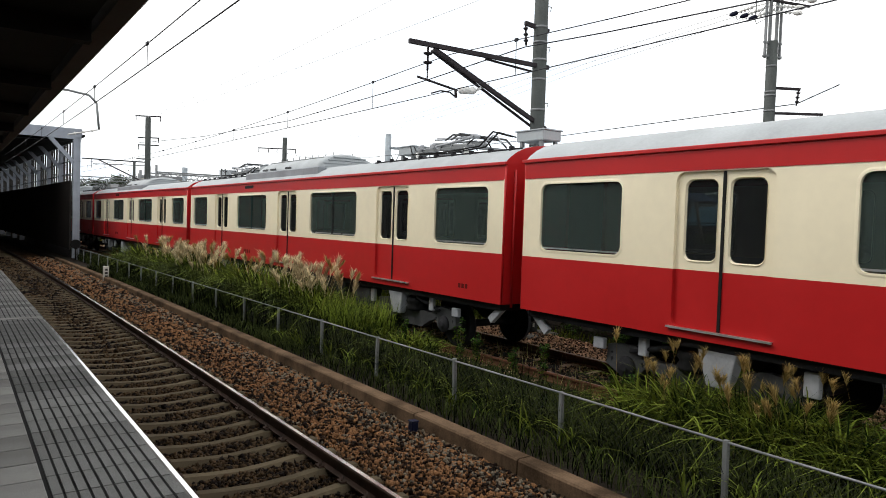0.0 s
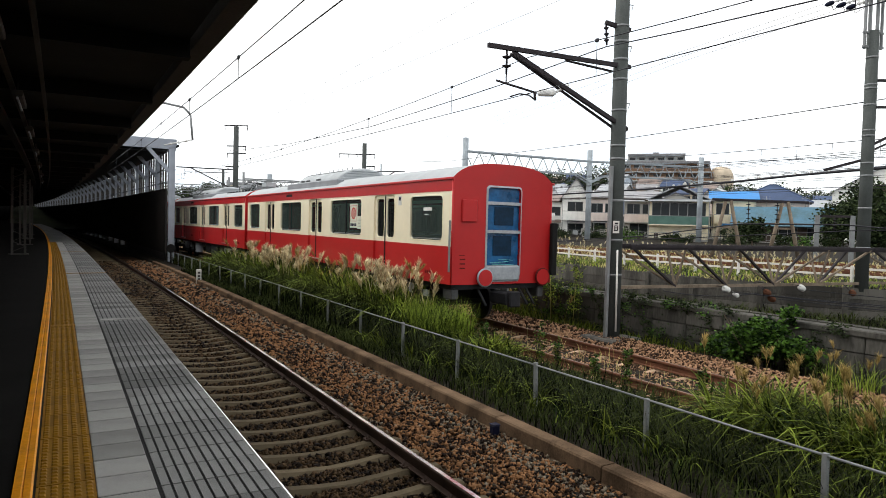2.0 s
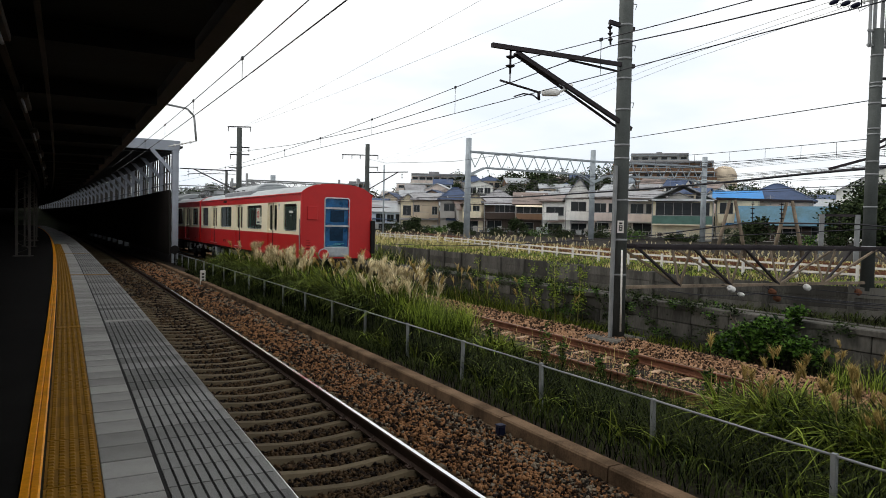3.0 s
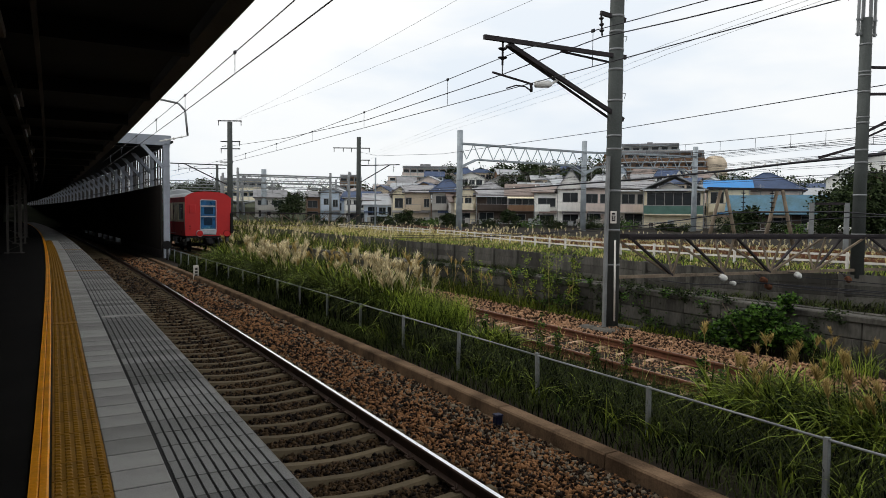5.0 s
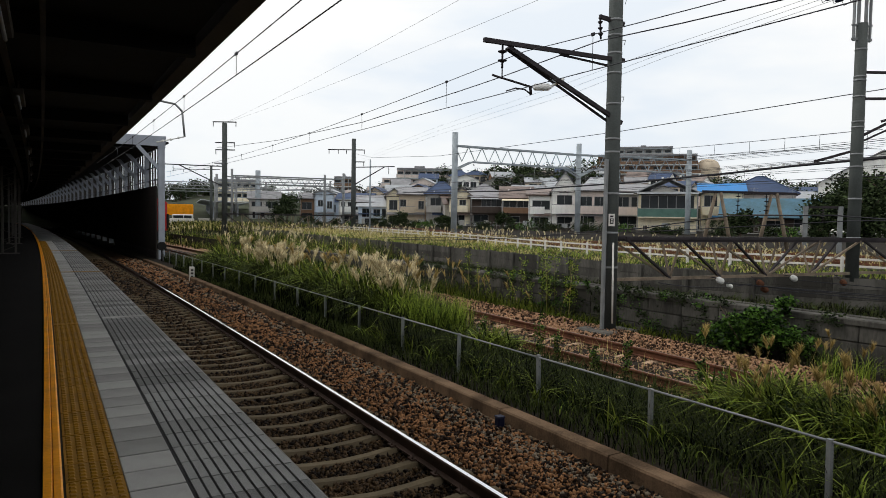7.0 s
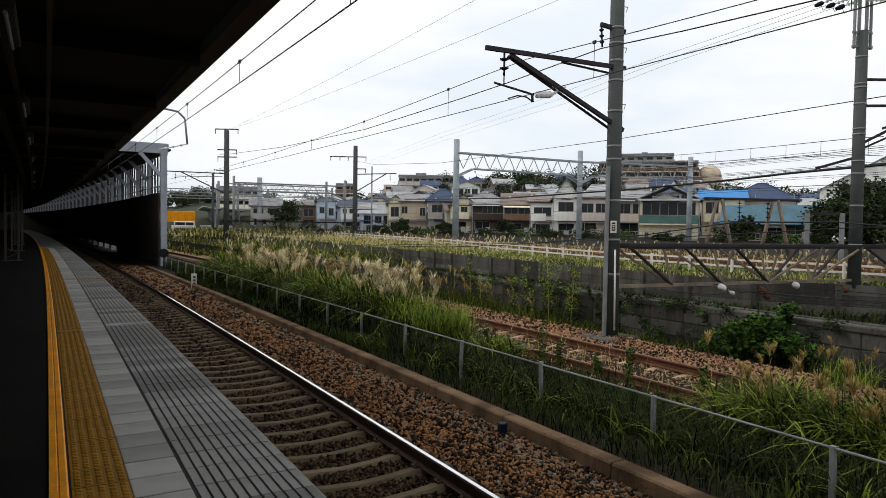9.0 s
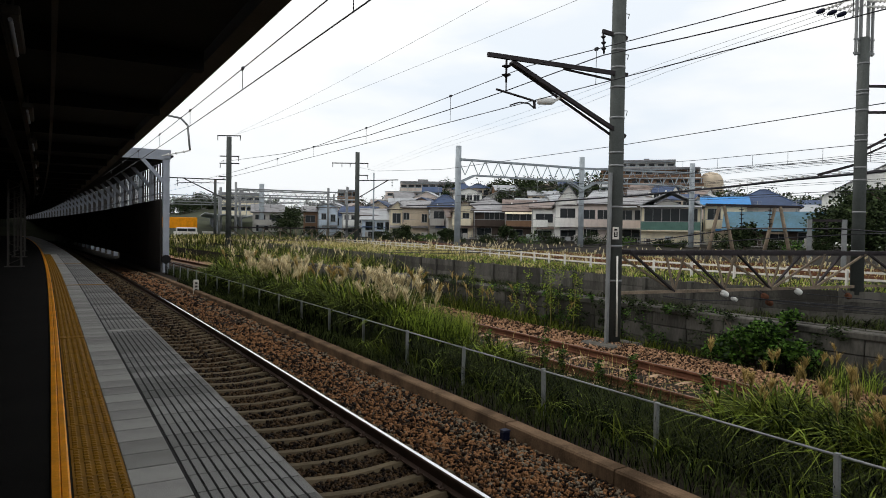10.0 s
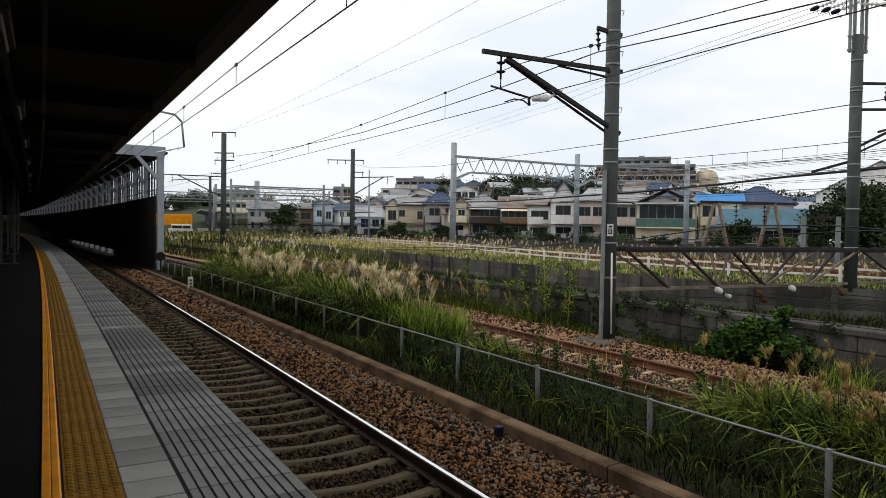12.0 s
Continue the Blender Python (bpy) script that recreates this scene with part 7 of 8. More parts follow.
def hillside_houses():
    r = random.Random(11)
    walls = [P_WHITE, P_BEIGE, P_BEIGE, P_GREY, P_GREY, P_BLUE, P_PINK, P_BROWN]
    roofs = [R_GREY, R_BROWN, R_PALE, R_BLUE, R_PALE]
    names = {P_WHITE: "white", P_CREAM: "cream", P_BEIGE: "beige", P_GREY: "grey", P_BLUE: "pale blue", P_PINK: "pinkish", P_BROWN: "brown"}
    rn = {R_GREY: "grey", R_BROWN: "brown", R_BLUE: "blue", R_PALE: "pale"}
    for dist, n, b0, b1 in ((118, 9, 34, 58), (132, 12, 27, 60), (148, 14, 22, 62), (166, 13, 24, 62), (184, 14, 22, 62), (206, 14, 28, 62)):
        for k in range(n):
            b = b0 + (b1 - b0) * (k + r.uniform(0.2, 0.8)) / n
            d = dist + r.uniform(-7, 7)
            x, y = d * math.sin(radians(b)), d * math.cos(radians(b))
            w, e = r.uniform(5, 8), r.uniform(3.9, 5.0)
            wl_, rf = r.choice(walls), r.choice(roofs)
            ops = [(-w * 0.38, -w * 0.14, e - 1.9, e - 0.6), (-w * 0.05, w * 0.12, e - 1.7, e - 0.7), (w * 0.2, w * 0.4, e - 1.9, e - 0.6), (-w * 0.3, w * 0.3, e - 3.6, e - 2.4)]
            house(x, y, -b + r.uniform(-25, 25), w, r.uniform(5, 7), e, e + r.uniform(1.2, 2.0), r.choice(["gable_x", "gable_x", "hip", "gable_y"]), wl_, rf, "%s hillside house with a %s roof" % (names[wl_], rn[rf]), ops, z0=hill_z(x, y) - 0.4, group="houses on the hillside")


hillside_houses()


def apartment(x, y, yaw, w, d, floors, z0, wall, label, step=0.0, bays=8):
    a = tagged(empty("apartment_building", pose(x, y, z0, 0, 0, yaw)), label, "apartment building", "apartment buildings")
    fh = 2.9
    for f in range(floors):
        x1 = w / 2 - step * f * 0.4
        bm = bmesh.new()
        box(bm, -w / 2 + step * f, x1, 1.3, d, f * fh, (f + 1) * fh)
        part("storey", bm, wall, a)
        bm = bmesh.new()
        box(bm, -w / 2 + step * f - 0.2, x1 + 0.2, 0, 1.28, f * fh - 0.12, f * fh + 0.1)
        part("slab", bm, P_WHITE, a)
        bm = bmesh.new()
        box(bm, -w / 2 + step * f - 0.2, x1 + 0.2, -0.1, 0.0, f * fh + 0.1, f * fh + 1.1)
        part("parapet", bm, wall, a)
        bm = bmesh.new()
        for zz in (1.12, 2.55):
            box(bm, -w / 2 + step * f - 0.2, x1 + 0.2, -0.2, -0.1, f * fh + zz, f * fh + zz + 0.16)
        part("rail", bm, POLE_GREY, a)
        for k in range(bays):
            u = -w / 2 + step * f + (x1 + w / 2 - step * f) * (k + 0.5) / bays
            bm = bmesh.new()
            box(bm, u - 0.9, u + 0.9, 1.2, 1.28, f * fh + 0.2, f * fh + 2.2)
            part("window", bm, HOUSE_GLASS, a)
            bm = bmesh.new()
            box(bm, u + 1.25, u + 1.45, -0.1, 1.28, f * fh + 0.1, (f + 1) * fh - 0.12)
            part("fin_wall", bm, POLE_GREY, a)
    bm = bmesh.new()
    top = floors * fh
    box(bm, -w / 2 + step * (floors - 1), w / 2 - step * (floors - 1) * 0.4, 0.2, d, top, top + 0.5)
    box(bm, -w * 0.06, w * 0.04, d * 0.5, d * 0.8, top + 0.5, top + 1.5)
    part("roof", bm, R_GREY, a)


apartment(120, 197, -31, 36, 10, 3, 9.4, P_PINK, "long pale apartment block with open walkways", 5.0, 9)
apartment(100, 214, -25, 7, 8, 2, 9.3, P_BROWN, "red-brown end block on the hill", 0, 3)
apartment(174, 150, -50, 40, 12, 4, 11.3, P_BROWN, "stepped brown terrace apartments on the hill", 2.2, 9)
apartment(178, 152, -50, 18, 12, 1, 22.9, P_GREY, "stepped grey upper terrace apartments", 2.0, 6)
apartment(57, 192, -18, 11, 9, 2, 5.5, P_CREAM, "pale low block far across the yard", 0, 5)
house(112, 50, -65, 17, 12, 8.0, 12.8, "gable_y", P_WHITE, R_PALE, "large pale gabled hall on the slope", [(-4, 4, 2, 5)], z0=0.0, group="houses on the hillside")
dome = tagged(empty("dome_hall", pose(191, 137, 13)), "pale brown dome-roofed hall on the hill", "hall")
bm = bmesh.new()
lathe(bm, (0, 0, 0), [(3.8, 0), (3.8, 5.2), (3.6, 6.6), (3.0, 7.9), (1.9, 8.7), (0.3, 9.0)], 24)
part("shell", bm, P_BEIGE, dome)



def station_canopy(x, y, yaw, ln, z, label):
    c = tagged(empty("station_canopy", pose(x, y, 0, 0, 0, yaw)), label, "canopy", "far station canopies")
    bm = bmesh.new()
    v = [(-2.6, z + 0.35), (-2.6, z + 0.5), (0, z + 0.1), (2.6, z + 0.5), (2.6, z + 0.35), (0, z - 0.1)]
    r = [[bm.verts.new((u, yy, w)) for u, w in v] for yy in (0, ln)]
    for k in range(6):
        bm.faces.new((r[0][k], r[0][(k + 1) % 6], r[1][(k + 1) % 6], r[1][k]))
    bm.faces.new(r[0][::-1])
    bm.faces.new(r[1])
    bmesh.ops.recalc_face_normals(bm, faces=bm.faces)
    part("roof", bm, R_PALE, c, "pale butterfly roof")
    for k in range(int(ln / 6) + 1):
        bm = bmesh.new()
        beam(bm, (0, 0.5 + 6 * k, 0), (0, 0.5 + 6 * k, z), 0.22)
        beam(bm, (0, 0.5 + 6 * k, z - 0.1), (-2.3, 0.5 + 6 * k, z + 0.3), 0.14)
        beam(bm, (0, 0.5 + 6 * k, z - 0.1), (2.3, 0.5 + 6 * k, z + 0.3), 0.14)
        part("post", bm, FRAME_PALE, c)
    bm = bmesh.new()
    box(bm, -3.0, 3.0, -2, ln + 2, -0.3, 0.9, 0.03)
    part("platform_edge", bm, CONCRETE, c, "concrete platform below the canopy")


station_canopy(37, 140, -12, 42, 4.3, "pale canopy of a far station platform")
station_canopy(47, 158, -14, 36, 4.3, "pale canopy of a far station platform")
station_canopy(28, 168, -10, 30, 4.5, "pale canopy of a far station platform")

# parked yellow machine and white van at the far end of the yard
ex = tagged(empty("yellow_container", pose(26.1, 124.5, 0.1, 0, 0, -12)), "yellow steel container standing in the yard", "container")
bm = bmesh.new()
box(bm, -3.0, 3.0, 0, 2.4, 1.4, 3.3, 0.05)
ex_body = part("body", bm, ORANGE, ex, "yellow ribbed steel body")
for k in range(14):
    bm = bmesh.new()
    box(bm, -2.9 + 0.43 * k, -2.75 + 0.43 * k, -0.05, 0.0, 1.5, 3.2)
    part("rib", bm, ORANGE, ex_body)
bm = bmesh.new()
for u in (-2.5, 2.5):
    box(bm, u - 0.2, u + 0.2, 0.3, 2.0, 0, 1.4)
part("stand", bm, STEEL_DARK, ex)
van = tagged(empty("van", pose(25.5, 116.5, -0.2, 0, 0, -12)), "white van parked beside the tracks", "van")
bm = bmesh.new()
box(bm, -1.9, 1.9, 0, 1.7, 0.35, 1.15, 0.08)
box(bm, -1.5, 1.75, 0.08, 1.62, 1.15, 1.85, 0.12)
part("body", bm, WHITE_PAINT, van)
bm = bmesh.new()
box(bm, -1.3, 0.2, 0.06, 0.08, 1.2, 1.65)
box(bm, 0.3, 1.5, 0.06, 0.08, 1.2, 1.65)
part("side_window", bm, HOUSE_GLASS, van)
for u in (-1.2, 1.2):
    bm = bmesh.new()
    lathe(bm, (u, -0.02, 0.32), [(0.32, 0), (0.32, 0.2)], 16, axis=Vector((0, 1, 0)))
    part("wheel", bm, BLACK, van)
# ---- plants ----
GRASS = mat("grass_blade", (0.014, 0.032, 0.004), 0.6, var=0.55, scale=0.6, fine=6, tint=(0.070, 0.088, 0.012), per=0.9, bump=0.0, spec=0.03)
# Near-black green: the shade inside dense growth is put into the colour.
GRASS_DARK_SHADED = mat("grass_blade_dark", (0.003, 0.006, 0.002), 0.8, var=0.5, scale=0.6, fine=6, tint=(0.034, 0.044, 0.013), per=1.0, bump=0.0, spec=0.02)
# Light-green grass, and a lit copy: top leaves carry daylight in their colour.
GRASS_LIGHT_LIT = mat("grass_blade_bright", (0.036, 0.075, 0.009), 0.55, var=0.55, scale=0.6, fine=6, tint=(0.19, 0.25, 0.034), per=0.9, bump=0.0, spec=0.12)
STRAW = mat("straw_grass", (0.21, 0.19, 0.06), 0.7, var=0.45, scale=0.3, fine=6, tint=(0.46, 0.40, 0.17), per=0.8, bump=0.0, spec=0.05)
PLUME = mat("pampas_plume", (0.48, 0.40, 0.23), 0.8, var=0.28, scale=2, fine=30, tint=(0.70, 0.62, 0.42), per=0.6, bump=0.0, spec=0.05)
PLUME_GOLD = mat("reed_plume_gold", (0.26, 0.19, 0.06), 0.8, var=0.3, scale=2, fine=30, tint=(0.40, 0.30, 0.12), per=0.6, bump=0.0, spec=0.05)
LEAF = mat("shrub_leaf", (0.012, 0.038, 0.006), 0.55, var=0.5, scale=1.5, fine=8, tint=(0.06, 0.125, 0.018), per=0.8, bump=0.0, spec=0.15)
TREE_LEAF = mat("tree_leaf", (0.018, 0.03, 0.013), 0.6, var=0.5, scale=0.3, fine=3, tint=(0.034, 0.048, 0.02), per=0.8, bump=0.0, spec=0.03)
BARK = mat("bark", (0.08, 0.06, 0.045), 0.9, var=0.3, scale=2, fine=20, bump=0.4)


def leafy(m, amount):
    """Lets part of the light through the leaf."""
    n, l = m.node_tree.nodes, m.node_tree.links
    b, out = n["Principled BSDF"], n["Material Output"]
    tr, mx = n.new("ShaderNodeBsdfTranslucent"), n.new("ShaderNodeMixShader")
    mx.inputs[0].default_value = amount
    l.new(b.inputs["Base Color"].links[0].from_socket, tr.inputs["Color"])
    l.new(b.outputs[0], mx.inputs[1])
    l.new(tr.outputs[0], mx.inputs[2])
    l.new(mx.outputs[0], out.inputs["Surface"])


for leaf_mat, through_light in ((GRASS, 0.35), (GRASS_LIGHT_LIT, 0.45), (STRAW, 0.45), (PLUME, 0.5), (PLUME_GOLD, 0.45), (LEAF, 0.3), (GRASS_DARK_SHADED, 0.2)):
    leafy(leaf_mat, through_light)


def blades(name, base, height, width, lean, material, label, seed=1, segs=5, droop=0.6):
    """Arching grass blades: base (n, 3), height (n), width (n), lean (n), each in a random direction."""
    rng = np.random.default_rng(seed)
    n = len(base)
    a = rng.uniform(0, 2 * np.pi, n)
    dirs = np.stack([np.cos(a), np.sin(a)], 1)
    side = np.stack([-np.sin(a), np.cos(a)], 1)
    vs = np.zeros((n, segs + 1, 2, 3))
    for k in range(segs + 1):
        u = k / segs
        out = lean * height * u ** 1.8
        up = height * (u - droop * lean * u ** 3)
        wd = width * (1 - u ** 1.6) * (0.5 + 0.5 * min(1, u * 4 + 0.4)) + 0.0008
        for s in (0, 1):
            vs[:, k, s, :2] = base[:, :2] + dirs * out[:, None] + side * ((s - 0.5) * wd)[:, None]
            vs[:, k, s, 2] = base[:, 2] + up
    v = vs.reshape(-1, 3)
    i = np.arange(n)[:, None] * (2 * (segs + 1))
    f = []
    for k in range(segs):
        f.append(np.concatenate([i + 2 * k, i + 2 * k + 1, i + 2 * k + 3, i + 2 * k + 2], 1))
    o = raw_mesh(name, v, np.concatenate(f), material, True)
    return tagged(o, label, "grass", kind="stuff")


def plumes(name, base, height, lean, size, material, label, seed=2, hairs=46, hair=1.0):
    """Stems with feathery drooping seed heads."""
    rng = np.random.default_rng(seed)
    n = len(base)
    a = rng.uniform(0, 2 * np.pi, n)
    dx, dy = np.cos(a) * lean, np.sin(a) * lean
    vs, fs = [], []
    for q in range(n):
        h, b = height[q], base[q]

        def at(u):
            return np.array([b[0] + dx[q] * h * u * u, b[1] + dy[q] * h * u * u, b[2] + h * u * (1 - 0.06 * u)])

        pts = [at(u) for u in (0, 0.3, 0.55, 0.78, 0.9, 1.0)]
        for p, r in zip(pts, pts[1:]):
            k = len(vs)
            vs += [p + (-0.004, 0, 0), p + (0.004, 0.002, 0), r + (0.004, 0.002, 0), r + (-0.004, 0, 0)]
            fs.append((k, k + 1, k + 2, k + 3))
        s = size[q]
        wind = rng.normal(0, 0.16, 2)
        for j in range(int(hairs * 1.7)):
            u = rng.uniform(0.0, 1.0)
            p = at(1.0 - 0.6 * s * u / h)
            ang = rng.uniform(0, 2 * np.pi)
            sp = rng.uniform(0.08, 0.34)
            d = np.array([math.cos(ang) * sp + dx[q] * 0.5, math.sin(ang) * sp + dy[q] * 0.5, 0.95])
            ln = s * rng.uniform(0.35, 0.85)
            g = np.array([math.cos(ang) * 0.22 + wind[0], math.sin(ang) * 0.22 + wind[1], -rng.uniform(0.1, 0.4)])
            w = np.array([-math.sin(ang), math.cos(ang), 0.0])
            k = len(vs)
            wm = hair * rng.uniform(0.7, 1.3)
            for i, wd in enumerate((0.003, 0.0085, 0.008, 0.002)):
                t = i / 3
                c = p + (d * t + g * t * t) * ln
                vs += [c - w * wd * wm, c + w * wd * wm]
            fs += [(k + 2 * i, k + 2 * i + 1, k + 2 * i + 3, k + 2 * i + 2) for i in range(3)]
    o = raw_mesh(name, np.array(vs), np.array(fs), material)
    return tagged(o, label, "grass", kind="stuff")


def scatter(rng, n, y0, y1, fn0, fn1, z):
    y = rng.uniform(y0, y1, n)
    u = rng.uniform(0, 1, n)
    x = np.array([fn0(t) + (fn1(t) - fn0(t)) * k for t, k in zip(y, u)])
    return np.stack([x, y, np.full(n, z)], 1)


def clumped(rng, n, cl, r):
    """Points gathered round the clump centres cl."""
    k = rng.integers(0, len(cl), n)
    a, d = rng.uniform(0, 2 * np.pi, n), r * np.sqrt(rng.uniform(0, 1, n))
    p = cl[k].copy()
    p[:, 0] += np.cos(a) * d
    p[:, 1] += np.sin(a) * d
    return p


def plant():
    rng = np.random.default_rng(21)
    fx = fence_x
    # tall pampas between the fence and the siding
    cl = scatter(rng, 150, 9.6, 31, lambda y: fx(y) + 0.75, lambda y: fx(y) + 1.4, -1.08)
    p = clumped(rng, 5000, cl, 0.2)
    t = np.clip((p[:, 1] - 8.6) / 6, 0.42, 1)
    blades("pampas_grass", p, rng.uniform(1.15, 1.95, len(p)) * t, rng.uniform(0.035, 0.06, len(p)), rng.uniform(0.3, 0.95, len(p)), GRASS, "tall arching green pampas grass beside the fence", 31, 7, 0.7)
    p = clumped(rng, 4600, cl, 0.24)
    t = np.clip((p[:, 1] - 8.6) / 6, 0.42, 1)
    blades("pampas_grass", p, rng.uniform(1.2, 1.95, len(p)) * t, rng.uniform(0.04, 0.065, len(p)), rng.uniform(0.45, 1.1, len(p)), GRASS_LIGHT_LIT, "arching top pampas leaves in a painted lit green", 61, 7, 0.7)
    # Shade at the heart and front of the clumps, done by blade colour.
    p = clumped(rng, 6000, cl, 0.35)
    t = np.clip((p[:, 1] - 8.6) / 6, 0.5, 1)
    blades("pampas_grass", p, rng.uniform(0.5, 1.0, len(p)) * t, rng.uniform(0.02, 0.035, len(p)), rng.uniform(0.1, 0.5, len(p)), GRASS_DARK_SHADED, "pampas grass stems with inner shade painted dark", 63, 4)
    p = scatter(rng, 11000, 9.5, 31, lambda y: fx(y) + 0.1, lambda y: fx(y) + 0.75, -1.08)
    blades("pampas_grass", p, rng.uniform(0.6, 1.25, len(p)) * np.clip((p[:, 1] - 8.6) / 5, 0.5, 1), rng.uniform(0.02, 0.04, len(p)), rng.uniform(0.1, 0.5, len(p)), GRASS_DARK_SHADED, "hanging outer pampas leaves with front shade painted dark", 71, 6, 0.75)
    p = scatter(rng, 2400, 11.3, 13.4, lambda y: fx(y) + 0.5, lambda y: fx(y) + 1.7, -1.08)
    blades("pampas_grass", p, rng.uniform(0.7, 1.2, len(p)), rng.uniform(0.01, 0.018, len(p)), rng.uniform(0.15, 0.5, len(p)), GRASS_LIGHT_LIT, "fine upright light green grass at the end of the pampas", 72, 5, 0.5)
    pc = np.array([(fx(y) + dx, y, -1.08) for y, dx in ((13.4, 1.25), (13.9, 1.0), (14.4, 1.3), (15.0, 1.1), (15.7, 1.3), (17.4, 1.2), (20.5, 1.0), (21.4, 0.8), (22.0, 1.05), (22.8, 0.8), (23.6, 1.0), (24.4, 0.9), (26.4, 0.9))])
    q = clumped(rng, 150, pc, 0.45)
    plumes("pampas_plumes", q, rng.uniform(1.1, 1.75, len(q)), 0.2, rng.uniform(0.26, 0.38, len(q)), PLUME, "pale feathery pampas seed heads above the grass", 32, 44)
    q = scatter(rng, 46, 12.5, 29, lambda y: fx(y) + 0.5, lambda y: fx(y) + 1.5, -1.08)
    plumes("pampas_plumes", q, rng.uniform(0.9, 1.8, len(q)), 0.3, rng.uniform(0.16, 0.34, len(q)), PLUME_GOLD, "tan pampas seed heads scattered in the grass", 66, 34)
    p = clumped(rng, 2600, scatter(rng, 40, 11, 36, lambda y: far(y) - 1.75, lambda y: far(y) - 1.45, -1.1), 0.3)
    blades("pampas_grass", p, rng.uniform(0.5, 1.2, len(p)), rng.uniform(0.02, 0.045, len(p)), rng.uniform(0.4, 1.1, len(p)), GRASS, "green grass tufts along the siding ballast", 67)
    # weeds along the fence, deep shade painted into most blades
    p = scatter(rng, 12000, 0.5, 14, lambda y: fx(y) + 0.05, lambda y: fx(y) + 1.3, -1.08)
    blades("fence_weeds", p, rng.uniform(0.3, 0.72, len(p)), rng.uniform(0.01, 0.02, len(p)), rng.uniform(0.2, 1.0, len(p)), GRASS_DARK_SHADED, "weeds in the chain-link fence with undergrowth shade painted dark", 33)
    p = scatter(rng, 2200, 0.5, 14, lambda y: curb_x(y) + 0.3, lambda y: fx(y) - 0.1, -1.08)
    blades("fence_weeds", p, rng.uniform(0.15, 0.42, len(p)), rng.uniform(0.008, 0.016, len(p)), rng.uniform(0.3, 1.1, len(p)), GRASS_DARK_SHADED, "short dark weeds between the curb and the fence", 60)
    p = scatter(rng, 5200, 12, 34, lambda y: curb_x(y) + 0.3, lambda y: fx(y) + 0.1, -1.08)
    blades("fence_weeds", p, rng.uniform(0.1, 0.34, len(p)), rng.uniform(0.014, 0.028, len(p)), rng.uniform(0.3, 1.0, len(p)), GRASS_DARK_SHADED, "dark weeds between the curb and the fence", 77)
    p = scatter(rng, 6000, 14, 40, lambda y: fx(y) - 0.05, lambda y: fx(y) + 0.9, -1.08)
    blades("fence_weeds", p, rng.uniform(0.3, 0.7, len(p)), rng.uniform(0.014, 0.024, len(p)), rng.uniform(0.2, 0.9, len(p)), GRASS_DARK_SHADED, "weeds behind the chain-link fence with undergrowth shade painted dark", 34)
    p = clumped(rng, 420, scatter(rng, 46, 0.8, 13, lambda y: fx(y) - 0.12, lambda y: fx(y) + 0.5, -1.08), 0.12)
    blades("fence_weeds", p, rng.uniform(0.3, 0.65, len(p)), rng.uniform(0.016, 0.028, len(p)), rng.uniform(0.6, 1.35, len(p)), GRASS_LIGHT_LIT, "light drooping blades along the chain-link fence", 79)
    p = clumped(rng, 700, scatter(rng, 60, 0.8, 13, lambda y: fx(y) - 0.12, lambda y: fx(y) + 0.7, -1.08), 0.12)
    blades("fence_weeds", p, rng.uniform(0.3, 0.7, len(p)), rng.uniform(0.018, 0.032, len(p)), rng.uniform(0.5, 1.3, len(p)), GRASS, "long pale green blades along the chain-link fence", 52)
    # lush grass beside the siding
    cl = scatter(rng, 66, 0.8, 5.4, lambda y: fx(y) + 0.95, lambda y: fx(y) + 1.75, -1.08)
    cl = cl[cl[:, 1] < 5.4 - 0.9 * rng.uniform(0, 1, len(cl))]
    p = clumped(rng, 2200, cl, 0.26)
    blades("lush_grass", p, rng.uniform(0.5, 1.15, len(p)), rng.uniform(0.014, 0.03, len(p)), rng.uniform(0.3, 1.0, len(p)), GRASS_DARK_SHADED, "lower leaves of the lush grass with shade painted dark", 76)
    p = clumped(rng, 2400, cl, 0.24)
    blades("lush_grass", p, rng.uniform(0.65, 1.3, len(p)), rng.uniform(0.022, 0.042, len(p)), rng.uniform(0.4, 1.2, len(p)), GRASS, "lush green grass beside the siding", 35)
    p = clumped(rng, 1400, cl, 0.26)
    blades("lush_grass", p, rng.uniform(0.65, 1.3, len(p)), rng.uniform(0.024, 0.044, len(p)), rng.uniform(0.5, 1.25, len(p)), GRASS_LIGHT_LIT, "yellow-green blades of the lush grass with lit tone painted in", 62)
    q = clumped(rng, 60, cl, 0.5)
    plumes("reed_plumes", q, rng.uniform(0.8, 1.3, len(q)), 0.16, rng.uniform(0.14, 0.24, len(q)), PLUME_GOLD, "golden reed seed heads in the grass", 36, 60, 0.38)
    q = scatter(rng, 18, 1.6, 6.0, lambda y: far(y) + 1.5, lambda y: far(y) + 2.9, -1.05)
    plumes("reed_plumes", q, rng.uniform(0.5, 1.0, len(q)), 0.14, rng.uniform(0.14, 0.24, len(q)), PLUME_GOLD, "golden reed seed heads near the retaining wall", 37, 50, 0.38)
    p = clumped(rng, 700, q, 0.16)
    blades("reed_leaves", p, rng.uniform(0.3, 0.75, len(p)), rng.uniform(0.008, 0.016, len(p)), rng.uniform(0.2, 0.9, len(p)), GRASS_LIGHT_LIT, "green reed leaves near the retaining wall", 78)
    # sparse weeds in the siding
    p = scatter(rng, 700, 2, 20, lambda y: far(y) - 1.6, lambda y: far(y) + 0.6, -1.08)
